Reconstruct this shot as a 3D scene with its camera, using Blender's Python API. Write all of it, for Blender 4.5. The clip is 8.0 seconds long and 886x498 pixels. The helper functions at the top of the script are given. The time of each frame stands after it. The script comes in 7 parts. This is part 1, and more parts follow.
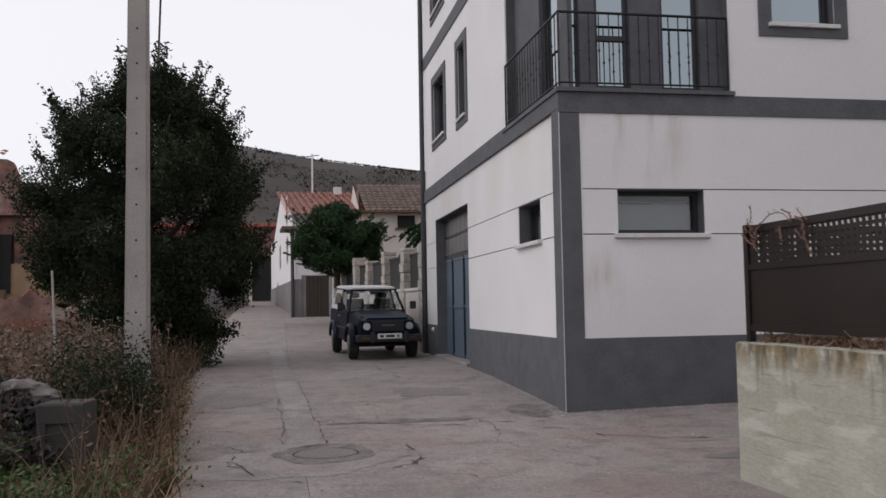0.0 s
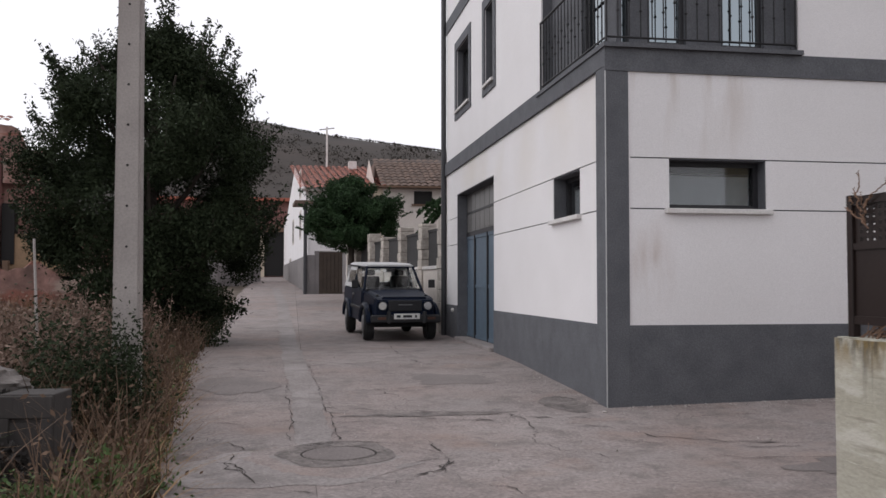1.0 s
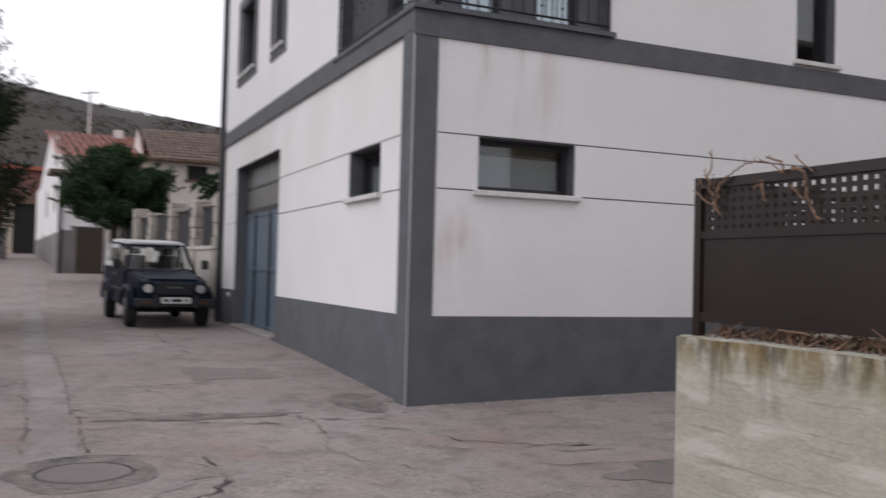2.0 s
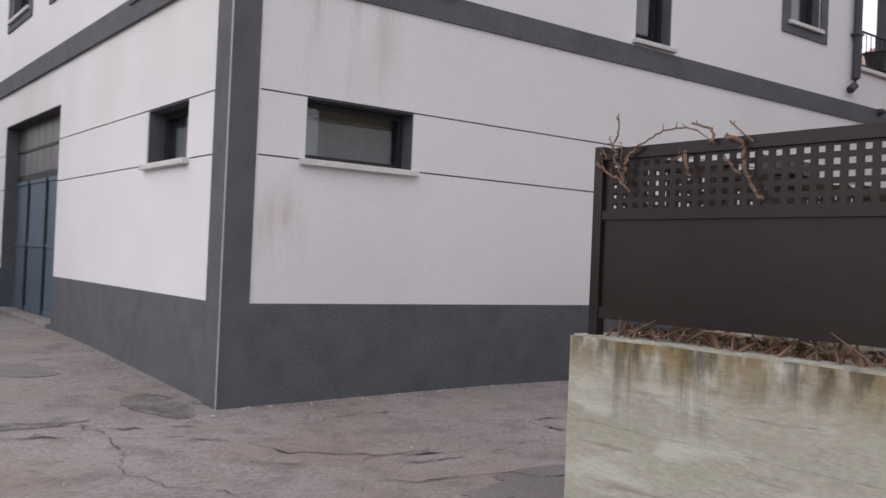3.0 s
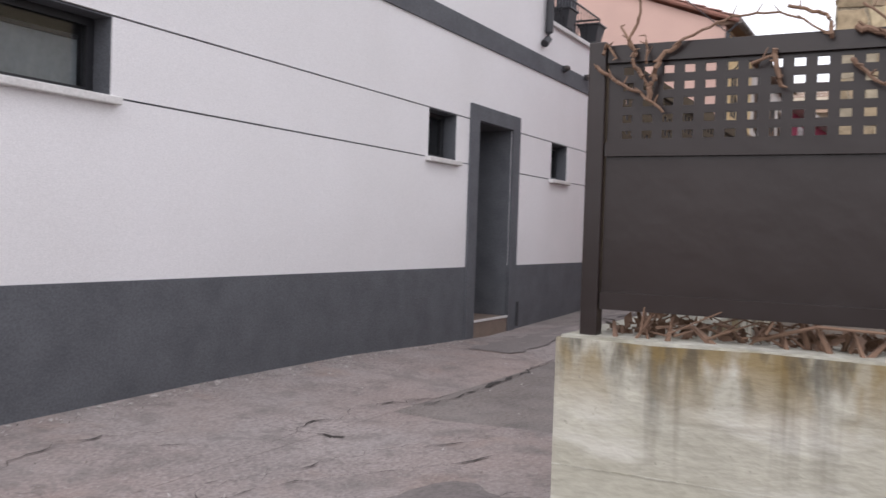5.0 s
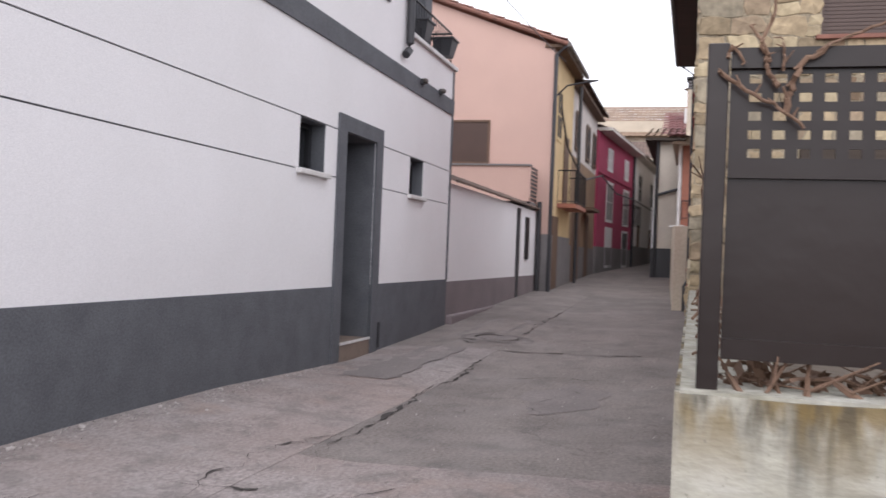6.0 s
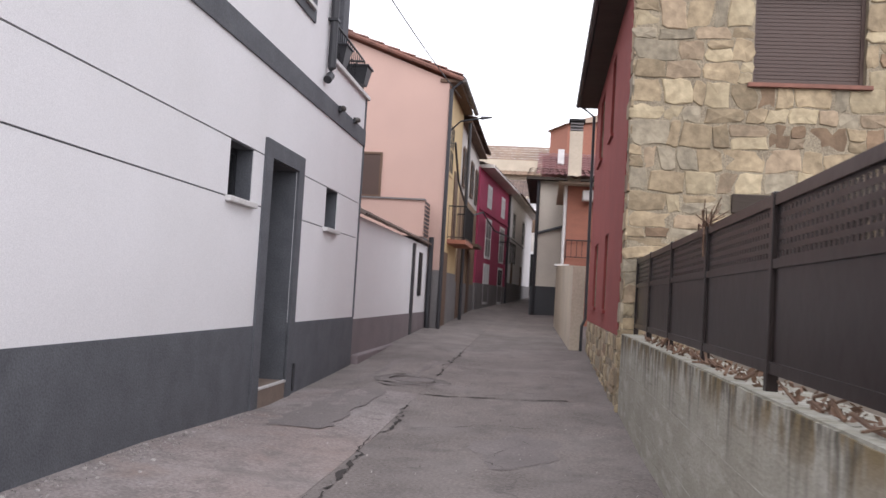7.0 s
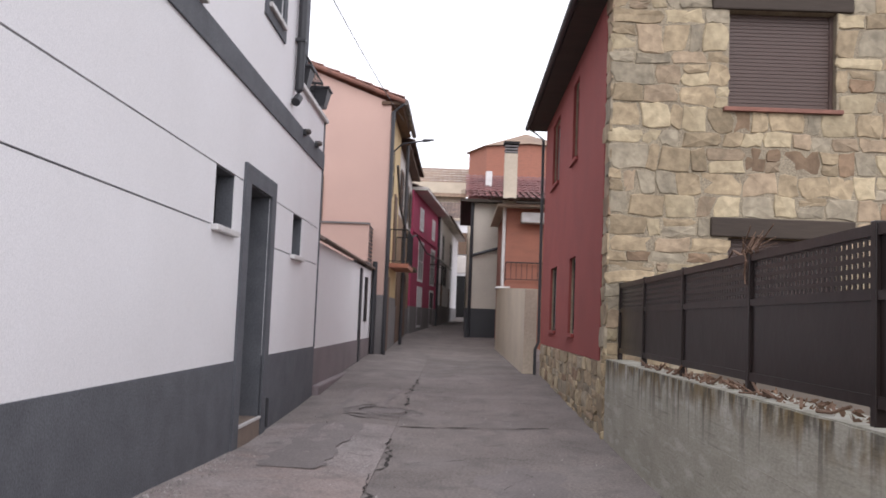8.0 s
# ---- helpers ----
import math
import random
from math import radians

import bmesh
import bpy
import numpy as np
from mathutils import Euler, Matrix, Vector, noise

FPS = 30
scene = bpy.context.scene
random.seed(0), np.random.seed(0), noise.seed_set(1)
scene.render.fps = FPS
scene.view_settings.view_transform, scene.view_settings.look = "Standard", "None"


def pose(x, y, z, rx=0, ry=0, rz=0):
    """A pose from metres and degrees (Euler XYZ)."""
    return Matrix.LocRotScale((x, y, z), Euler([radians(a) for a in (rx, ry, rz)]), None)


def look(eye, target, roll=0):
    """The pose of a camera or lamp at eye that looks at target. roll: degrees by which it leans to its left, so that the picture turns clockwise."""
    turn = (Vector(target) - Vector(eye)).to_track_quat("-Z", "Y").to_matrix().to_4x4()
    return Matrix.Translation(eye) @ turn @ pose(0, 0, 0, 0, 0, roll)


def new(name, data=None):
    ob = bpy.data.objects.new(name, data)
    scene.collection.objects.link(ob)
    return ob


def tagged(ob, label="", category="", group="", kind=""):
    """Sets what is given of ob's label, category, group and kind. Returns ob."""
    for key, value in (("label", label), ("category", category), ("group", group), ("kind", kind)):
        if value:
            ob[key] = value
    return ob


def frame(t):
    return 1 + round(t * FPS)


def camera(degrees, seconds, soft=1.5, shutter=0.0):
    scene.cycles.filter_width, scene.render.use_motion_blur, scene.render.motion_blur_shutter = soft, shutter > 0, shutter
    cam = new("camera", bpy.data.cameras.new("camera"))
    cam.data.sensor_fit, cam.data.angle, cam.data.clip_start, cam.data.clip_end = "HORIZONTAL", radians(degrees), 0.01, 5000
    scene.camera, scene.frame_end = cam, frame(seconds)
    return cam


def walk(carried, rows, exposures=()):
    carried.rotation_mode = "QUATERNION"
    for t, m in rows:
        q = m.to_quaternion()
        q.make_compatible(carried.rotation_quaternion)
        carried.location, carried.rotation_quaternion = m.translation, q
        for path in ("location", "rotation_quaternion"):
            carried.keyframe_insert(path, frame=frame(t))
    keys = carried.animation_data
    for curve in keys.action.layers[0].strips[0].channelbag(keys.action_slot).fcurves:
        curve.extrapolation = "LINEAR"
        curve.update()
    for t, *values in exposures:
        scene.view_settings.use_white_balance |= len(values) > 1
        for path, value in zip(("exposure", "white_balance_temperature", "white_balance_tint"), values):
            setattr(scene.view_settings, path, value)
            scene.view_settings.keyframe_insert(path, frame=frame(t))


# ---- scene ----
cam = camera(52.5, 8.0, soft=1.5, shutter=0.4)
PATH = [
    (0, (0.092, 0.526, 1.516), (0.454, 2.49, 1.64), -1.0),
    (0.5, (0.122, 1.077, 1.517), (0.456, 3.043, 1.667), -0.3),
    (1, (0.13, 1.644, 1.528), (0.463, 3.614, 1.605), 0.0),
    (1.5, (0.196, 2.162, 1.535), (0.668, 4.104, 1.626), 0.0),
    (2, (0.235, 2.693, 1.516), (1.043, 4.521, 1.567), 1.5),
    (3.5, (0.581, 4.253, 1.521), (1.876, 5.777, 1.56), 2.1),
    (4, (0.695, 4.758, 1.514), (2.109, 6.171, 1.554), 1.9),
    (4.5, (0.845, 5.232, 1.507), (2.477, 6.387, 1.481), 1.6),
    (5, (0.937, 5.737, 1.492), (2.702, 6.676, 1.456), 1.9),
    (6.5, (1.337, 7.079, 1.532), (3.304, 7.438, 1.586), 2.6),
    (7, (1.543, 7.547, 1.542), (3.527, 7.776, 1.64), 3.4),
    (7.5, (1.618, 7.959, 1.559), (3.61, 8.106, 1.66), 4.3),
    (8, (1.759, 8.315, 1.58), (3.753, 8.355, 1.735), 2.3),
]
walk(cam, [(t, look(eye, target, roll)) for t, eye, target, roll in PATH], [(0, -0.17, 6400, 11), (1, 0.03, 6400, 11), (1.5, 0.1, 6400, 11), (2, 0.07, 6350, 11), (4, 0.38, 6300, 12), (6.5, 0.84, 6200, 12), (8, 0.75, 6200, 12)])

# ---- light ----
SUN_EL, SUN_AZ = radians(40), radians(272)
world = bpy.data.worlds.new("world")
scene.world = world
world.use_nodes = True
wn, wl = world.node_tree.nodes, world.node_tree.links
sky = wn.new("ShaderNodeTexSky")
sky.sky_type, sky.sun_disc, sky.sun_elevation, sky.sun_rotation = "NISHITA", False, SUN_EL, SUN_AZ
sky.air_density, sky.dust_density, sky.ozone_density = 1.0, 4.0, 1.0
grey = wn.new("ShaderNodeHueSaturation")
grey.inputs["Saturation"].default_value = 0.12
wl.new(sky.outputs[0], grey.inputs["Color"])
cloud = wn.new("ShaderNodeMix")  # an even layer of high cloud over the clear sky
cloud.data_type = "RGBA"
cloud.inputs["Factor"].default_value, cloud.inputs["B"].default_value = 0.75, (7.9, 7.8, 8.1, 1)
wl.new(grey.outputs[0], cloud.inputs["A"])
wl.new(cloud.outputs["Result"], wn["Background"].inputs["Color"])
wn["Background"].inputs["Strength"].default_value = 0.15
sun_data = bpy.data.lights.new("sun", "SUN")
sun_data.energy, sun_data.angle, sun_data.color = 0.45, radians(60), (1.0, 0.97, 0.95)
sun = new("sun", sun_data)
sun.matrix_world = look((math.sin(SUN_AZ) * 50, math.cos(SUN_AZ) * 50, 40), (0, 0, 0))


# ---- materials ----
def material(name, base, dark=None, rough=0.8, metal=0.0, grain=40.0, patch=1.2, mix=0.5, bump=0.15, stretch=(1, 1, 1), spread=0.0, coat=0.0, speck=0.1):
    """Base colour broken by patches towards a darker colour and by fine grain; bump from the grain; spread varies it from object to object."""
    m = bpy.data.materials.new(name)
    m.use_nodes = True
    n, l = m.node_tree.nodes, m.node_tree.links
    bsdf = n["Principled BSDF"]
    dark = dark or tuple(c * 0.75 for c in base)
    geo, mp = n.new("ShaderNodeNewGeometry"), n.new("ShaderNodeMapping")
    mp.inputs["Scale"].default_value = stretch
    l.new(geo.outputs["Position"], mp.inputs["Vector"])
    big, fine = n.new("ShaderNodeTexNoise"), n.new("ShaderNodeTexNoise")
    big.inputs["Scale"].default_value, big.inputs["Detail"].default_value = patch, 6
    fine.inputs["Scale"].default_value, fine.inputs["Detail"].default_value = grain, 4
    l.new(mp.outputs[0], big.inputs["Vector"])
    l.new(mp.outputs[0], fine.inputs["Vector"])
    ramp = n.new("ShaderNodeMapRange")
    ramp.inputs["From Min"].default_value, ramp.inputs["From Max"].default_value = 0.35, 0.7
    ramp.inputs["To Max"].default_value = mix
    l.new(big.outputs[0], ramp.inputs["Value"])
    blend = n.new("ShaderNodeMix")
    blend.data_type = "RGBA"
    blend.inputs["A"].default_value, blend.inputs["B"].default_value = (*base, 1), (*dark, 1)
    l.new(ramp.outputs[0], blend.inputs["Factor"])
    val = n.new("ShaderNodeHueSaturation")
    vr = n.new("ShaderNodeMapRange")
    vr.inputs["From Min"].default_value, vr.inputs["From Max"].default_value = 0.3, 0.7
    vr.inputs["To Min"].default_value, vr.inputs["To Max"].default_value = 1 - speck, 1 + speck
    l.new(fine.outputs[0], vr.inputs["Value"])
    l.new(blend.outputs["Result"], val.inputs["Color"])
    if spread:
        info, sp, mul = n.new("ShaderNodeObjectInfo"), n.new("ShaderNodeMapRange"), n.new("ShaderNodeMath")
        sp.inputs["To Min"].default_value, sp.inputs["To Max"].default_value = 1 - spread, 1 + spread
        l.new(info.outputs["Random"], sp.inputs["Value"])
        mul.operation = "MULTIPLY"
        l.new(sp.outputs[0], mul.inputs[0])
        l.new(vr.outputs[0], mul.inputs[1])
        l.new(mul.outputs[0], val.inputs["Value"])
    else:
        l.new(vr.outputs[0], val.inputs["Value"])
    l.new(val.outputs[0], bsdf.inputs["Base Color"])
    bsdf.inputs["Roughness"].default_value, bsdf.inputs["Metallic"].default_value = rough, metal
    bsdf.inputs["Coat Weight"].default_value = coat
    bp = n.new("ShaderNodeBump")
    bp.inputs["Strength"].default_value, bp.inputs["Distance"].default_value = bump, 0.01
    l.new(fine.outputs[0], bp.inputs["Height"])
    l.new(bp.outputs[0], bsdf.inputs["Normal"])
    return m


def stained(m, colour, axis_scale, low, high, lo=0.5, hi=0.7, amount=0.6, span=None, fade=None):
    """Streaks of another colour over a material, between the heights low (none) and high (full), within a span of x and fading out between two heights where given."""
    n, l = m.node_tree.nodes, m.node_tree.links
    bsdf = n["Principled BSDF"]
    src = bsdf.inputs["Base Color"].links[0].from_socket
    geo, mp, nz = n.new("ShaderNodeNewGeometry"), n.new("ShaderNodeMapping"), n.new("ShaderNodeTexNoise")
    mp.inputs["Scale"].default_value = axis_scale
    l.new(geo.outputs["Position"], mp.inputs["Vector"])
    l.new(mp.outputs[0], nz.inputs["Vector"])
    nz.inputs["Scale"].default_value, nz.inputs["Detail"].default_value = 1.0, 5
    a = n.new("ShaderNodeMapRange")
    a.inputs["From Min"].default_value, a.inputs["From Max"].default_value, a.inputs["To Max"].default_value = lo, hi, amount
    l.new(nz.outputs[0], a.inputs["Value"])
    sep = n.new("ShaderNodeSeparateXYZ")
    l.new(geo.outputs["Position"], sep.inputs[0])
    b = n.new("ShaderNodeMapRange")
    b.inputs["From Min"].default_value, b.inputs["From Max"].default_value = low, high
    l.new(sep.outputs["Z"], b.inputs["Value"])
    mul = n.new("ShaderNodeMath")
    mul.operation = "MULTIPLY"
    l.new(a.outputs[0], mul.inputs[0])
    l.new(b.outputs[0], mul.inputs[1])
    out = mul.outputs[0]
    if fade:
        c, mm = n.new("ShaderNodeMapRange"), n.new("ShaderNodeMath")
        c.inputs["From Min"].default_value, c.inputs["From Max"].default_value = fade
        c.inputs["To Min"].default_value, c.inputs["To Max"].default_value = 1.0, 0.0
        l.new(sep.outputs["Z"], c.inputs["Value"])
        mm.operation = "MULTIPLY"
        l.new(out, mm.inputs[0])
        l.new(c.outputs[0], mm.inputs[1])
        out = mm.outputs[0]
    if span:
        for edge, way in ((span[0], 0.3), (span[1], -0.3)):
            c, mm = n.new("ShaderNodeMapRange"), n.new("ShaderNodeMath")
            c.inputs["From Min"].default_value, c.inputs["From Max"].default_value = edge, edge + way
            l.new(sep.outputs["X"], c.inputs["Value"])
            mm.operation = "MULTIPLY"
            l.new(out, mm.inputs[0])
            l.new(c.outputs[0], mm.inputs[1])
            out = mm.outputs[0]
    blend = n.new("ShaderNodeMix")
    blend.data_type = "RGBA"
    blend.inputs["B"].default_value = (*colour, 1)
    l.new(out, blend.inputs["Factor"])
    l.new(src, blend.inputs["A"])
    l.new(blend.outputs["Result"], bsdf.inputs["Base Color"])
    return m


def glass(name, tint=(0.9, 0.93, 0.93)):
    m = bpy.data.materials.new(name)
    m.use_nodes = True
    b = m.node_tree.nodes["Principled BSDF"]
    b.inputs["Base Color"].default_value = (*tint, 1)
    b.inputs["Roughness"].default_value, b.inputs["Transmission Weight"].default_value, b.inputs["IOR"].default_value = 0.02, 1.0, 1.5
    return m


M_WHITE = material("white_plaster", (0.74, 0.72, 0.73), (0.66, 0.64, 0.64), 0.9, grain=160, patch=0.9, mix=0.5, bump=0.25)
stained(M_WHITE, (0.36, 0.27, 0.2), (5.0, 5.0, 0.55), 2.7, 3.7, 0.5, 0.68, 0.55, (3.4, 5.0))
stained(M_WHITE, (0.4, 0.3, 0.25), (5.0, 5.0, 1.3), 1.2, 1.6, 0.42, 0.66, 0.6, (3.5, 4.1), (1.8, 2.25))
stained(M_WHITE, (0.6, 0.53, 0.42), (1.0, 0.6, 0.5), 2.5, 3.5, 0.36, 0.6, 0.55, (3.0, 3.52), (3.78, 3.82))
M_GREY = material("dark_grey_plaster", (0.104, 0.107, 0.119), (0.076, 0.078, 0.088), 0.85, grain=70, patch=4.0, mix=0.8, bump=0.4, speck=0.2)
M_GROOVE = material("groove_grey", (0.05, 0.05, 0.055), rough=0.8)
M_BEAD = material("pale_corner_bead", (0.5, 0.5, 0.5), rough=0.5, metal=0.4)
M_FRAME = material("dark_aluminium", (0.03, 0.03, 0.034), rough=0.45, metal=0.3, bump=0.02)
M_GLASS = glass("clear_glass")
M_REFLECT = material("reflective_solar_glass", (0.27, 0.31, 0.335), (0.25, 0.29, 0.31), 0.02, 1.0, grain=2, patch=1, bump=0.0, speck=0.0)
M_BLIND = material("grey_blind", (0.27, 0.28, 0.3), rough=0.7, patch=4)
M_SILL = material("white_sill_stone", (0.62, 0.6, 0.59), (0.4, 0.37, 0.35), 0.6, grain=60, patch=5, bump=0.1)
M_ROAD = material("worn_concrete_road", (0.268, 0.23, 0.22), (0.168, 0.142, 0.136), 0.92, grain=38, patch=0.8, mix=0.8, bump=0.9, spread=0.08, speck=0.3)


def cracked(m, scale, width, strength):
    """A net of fine dark cracks over a material, broken up in patches, with bump."""
    n, l = m.node_tree.nodes, m.node_tree.links
    bsdf = n["Principled BSDF"]
    src = bsdf.inputs["Base Color"].links[0].from_socket
    geo, warp, add, vor, gate = n.new("ShaderNodeNewGeometry"), n.new("ShaderNodeTexNoise"), n.new("ShaderNodeMix"), n.new("ShaderNodeTexVoronoi"), n.new("ShaderNodeTexNoise")
    warp.inputs["Scale"].default_value, warp.inputs["Detail"].default_value = 2.2, 5
    add.data_type, add.blend_type = "RGBA", "LINEAR_LIGHT"
    add.inputs["Factor"].default_value = 0.35
    l.new(geo.outputs["Position"], warp.inputs["Vector"])
    l.new(geo.outputs["Position"], add.inputs["A"])
    l.new(warp.outputs["Color"], add.inputs["B"])
    vor.feature = "DISTANCE_TO_EDGE"
    vor.inputs["Scale"].default_value = scale
    l.new(add.outputs["Result"], vor.inputs["Vector"])
    line = n.new("ShaderNodeMapRange")
    line.inputs["From Min"].default_value, line.inputs["From Max"].default_value = 0.0, width
    line.inputs["To Min"].default_value, line.inputs["To Max"].default_value = 1.0, 0.0
    l.new(vor.outputs["Distance"], line.inputs["Value"])
    gate.inputs["Scale"].default_value = 0.7
    l.new(geo.outputs["Position"], gate.inputs["Vector"])
    g = n.new("ShaderNodeMapRange")
    g.inputs["From Min"].default_value, g.inputs["From Max"].default_value, g.inputs["To Max"].default_value = 0.45, 0.6, strength
    l.new(gate.outputs[0], g.inputs["Value"])
    mul, blend = n.new("ShaderNodeMath"), n.new("ShaderNodeMix")
    mul.operation = "MULTIPLY"
    l.new(line.outputs[0], mul.inputs[0])
    l.new(g.outputs[0], mul.inputs[1])
    blend.data_type = "RGBA"
    blend.inputs["B"].default_value = (0.05, 0.042, 0.04, 1)
    l.new(mul.outputs[0], blend.inputs["Factor"])
    l.new(src, blend.inputs["A"])
    l.new(blend.outputs["Result"], bsdf.inputs["Base Color"])
    return m


stained(M_ROAD, (0.29, 0.265, 0.257), (1.3, 1.3, 1.0), -1.0, 0.0, 0.45, 0.8, 0.5)
stained(M_ROAD, (0.26, 0.185, 0.16), (0.6, 0.6, 1.0), -1.0, 0.0, 0.45, 0.75, 0.5)
stained(M_ROAD, (0.1, 0.088, 0.084), (3.5, 3.5, 1.0), -1.0, 0.0, 0.5, 0.85, 0.8)
stained(M_ROAD, (0.36, 0.34, 0.33), (45.0, 45.0, 45.0), -1.0, 0.0, 0.6, 0.7, 0.5)
stained(M_ROAD, (0.1, 0.09, 0.085), (30.0, 30.0, 30.0), -1.0, 0.0, 0.6, 0.72, 0.5)
stained(M_ROAD, (0.3, 0.2, 0.16), (1.6, 1.6, 1.0), -1.0, 0.0, 0.58, 0.76, 0.4)
stained(M_ROAD, (0.09, 0.08, 0.077), (9.0, 9.0, 1.0), -1.0, 0.0, 0.56, 0.75, 0.45)
cracked(M_ROAD, 0.5, 0.006, 0.4)
M_LANE = material("grey_lane_concrete", (0.183, 0.157, 0.145), (0.12, 0.102, 0.095), 0.92, grain=38, patch=0.9, mix=0.85, bump=0.8, spread=0.14, speck=0.28)
stained(M_LANE, (0.23, 0.205, 0.195), (1.1, 1.6, 1.0), -1.0, 0.0, 0.48, 0.76, 0.6)
stained(M_LANE, (0.08, 0.07, 0.067), (3.0, 3.0, 1.0), -1.0, 0.0, 0.52, 0.8, 0.7)
stained(M_LANE, (0.3, 0.28, 0.27), (45.0, 45.0, 45.0), -1.0, 0.0, 0.62, 0.72, 0.4)
cracked(M_LANE, 0.4, 0.006, 0.45)
M_CRACK = material("dirt_filled_crack", (0.04, 0.033, 0.03), rough=1.0)
M_WORN = material("rough_worn_concrete", (0.2, 0.175, 0.165), (0.085, 0.073, 0.07), 0.95, grain=28, patch=5, mix=0.9, bump=1.0, speck=0.3)
M_GUTTER = material("pale_cement_strip", (0.27, 0.242, 0.234), (0.185, 0.163, 0.157), 0.9, grain=38, patch=1.6, mix=0.9, bump=0.6, speck=0.22)
stained(M_GUTTER, (0.12, 0.104, 0.1), (4.0, 4.0, 1.0), -1.0, 0.0, 0.5, 0.8, 0.7)
M_PATCH = material("dark_cement_patch", (0.19, 0.165, 0.158), (0.135, 0.116, 0.112), 0.9, grain=38, patch=1.6, mix=0.8, bump=0.5, speck=0.2)
M_CONC = material("board_formed_concrete", (0.38, 0.362, 0.303), (0.275, 0.258, 0.207), 0.9, grain=24, patch=2.2, mix=0.7, bump=0.5, stretch=(1, 1, 2.2), speck=0.1)
stained(M_CONC, (0.29, 0.275, 0.21), (1.2, 1.2, 3.0), -1.0, 0.0, 0.52, 0.68, 0.45)
stained(M_CONC, (0.5, 0.48, 0.43), (2.4, 2.4, 9.0), -1.0, 0.0, 0.53, 0.66, 0.6)
stained(M_CONC, (0.17, 0.155, 0.12), (1.5, 1.5, 30.0), -1.0, 0.0, 0.6, 0.7, 0.5)
stained(M_CONC, (0.06, 0.053, 0.042), (9.0, 9.0, 0.7), 0.78, 1.16, 0.53, 0.63, 0.8)
stained(M_CONC, (0.16, 0.105, 0.03), (6.5, 6.5, 3.0), 0.98, 1.17, 0.44, 0.56, 0.8)
stained(M_CONC, (0.06, 0.05, 0.035), (14.0, 14.0, 5.0), 1.02, 1.19, 0.47, 0.6, 0.8)
stained(M_CONC, (0.1, 0.09, 0.07), (60.0, 60.0, 60.0), -1.0, 0.0, 0.66, 0.74, 0.5)
M_CONCTOP = material("weathered_wall_top", (0.4, 0.385, 0.335), (0.24, 0.225, 0.17), 0.95, grain=30, patch=5, mix=0.9, bump=0.7, speck=0.2)
M_BROWN = material("dark_brown_painted_metal", (0.023, 0.0157, 0.0142), (0.017, 0.0116, 0.0105), 0.3, grain=5, patch=2.5, mix=0.8, bump=0.35)
M_BROWN.node_tree.nodes["Principled BSDF"].inputs["Specular IOR Level"].default_value = 0.3
M_IRON = material("black_wrought_iron", (0.02, 0.02, 0.022), rough=0.5, metal=0.5, bump=0.05)
M_PIPE = material("dark_grey_pipe", (0.035, 0.035, 0.04), rough=0.5, bump=0.03)
M_BLUE = material("faded_blue_steel", (0.105, 0.15, 0.2), (0.08, 0.115, 0.155), 0.55, grain=12, patch=1.6, mix=0.8, bump=0.06)
M_FROST = material("dusty_ribbed_glass", (0.16, 0.155, 0.15), (0.1, 0.1, 0.1), 0.35, grain=30, patch=4)
M_STONE = material("sandstone_block", (0.355, 0.275, 0.175), (0.245, 0.187, 0.118), 0.9, grain=11, patch=4, mix=0.9, bump=1.0, spread=0.24, speck=0.22)
M_STONE_B = material("grey_sandstone_block", (0.325, 0.275, 0.198), (0.225, 0.19, 0.138), 0.9, grain=11, patch=4, mix=0.9, bump=1.0, spread=0.22, speck=0.22)
M_STONE_C = material("rusty_sandstone_block", (0.255, 0.172, 0.108), (0.17, 0.115, 0.072), 0.9, grain=11, patch=4, mix=0.9, bump=1.0, spread=0.22, speck=0.2)
M_STONE_D = material("cream_sandstone_block", (0.44, 0.36, 0.235), (0.33, 0.262, 0.165), 0.9, grain=11, patch=4, mix=0.9, bump=1.0, spread=0.2, speck=0.18)
M_STONE_E = material("pinkish_sandstone_block", (0.36, 0.272, 0.182), (0.25, 0.188, 0.126), 0.9, grain=11, patch=4, mix=0.9, bump=1.0, spread=0.25, speck=0.2)
M_MORTAR = material("lime_mortar", (0.32, 0.268, 0.19), (0.21, 0.172, 0.123), 0.95, grain=45, patch=5, mix=0.8, bump=0.9, speck=0.25)
M_RED = material("red_ochre_plaster", (0.28, 0.062, 0.055), (0.21, 0.05, 0.045), 0.9, grain=90, patch=1.2, mix=0.7, bump=0.25)
M_PINK = material("salmon_plaster", (0.57, 0.385, 0.325), (0.49, 0.335, 0.285), 0.9, grain=90, patch=0.8, mix=0.6, bump=0.15)
M_YELLOW = material("yellow_plaster", (0.6, 0.45, 0.24), (0.5, 0.37, 0.2), 0.9, grain=60, patch=1.5, mix=0.7)
M_OCHRE = material("bare_ochre_render", (0.3, 0.2, 0.12), (0.2, 0.13, 0.085), 0.95, grain=20, patch=1.5, mix=0.8, bump=0.4)
M_MAGENTA = material("crimson_plaster", (0.38, 0.05, 0.11), (0.3, 0.045, 0.09), 0.9, grain=60, patch=1.0, mix=0.6)
M_PALE = material("pale_render", (0.6, 0.55, 0.51), (0.45, 0.41, 0.38), 0.9, grain=30, patch=1.0, mix=0.7)
M_GREYWALL = material("grey_beige_render", (0.6, 0.535, 0.46), (0.45, 0.4, 0.35), 0.9, grain=30, patch=0.8, mix=0.7)
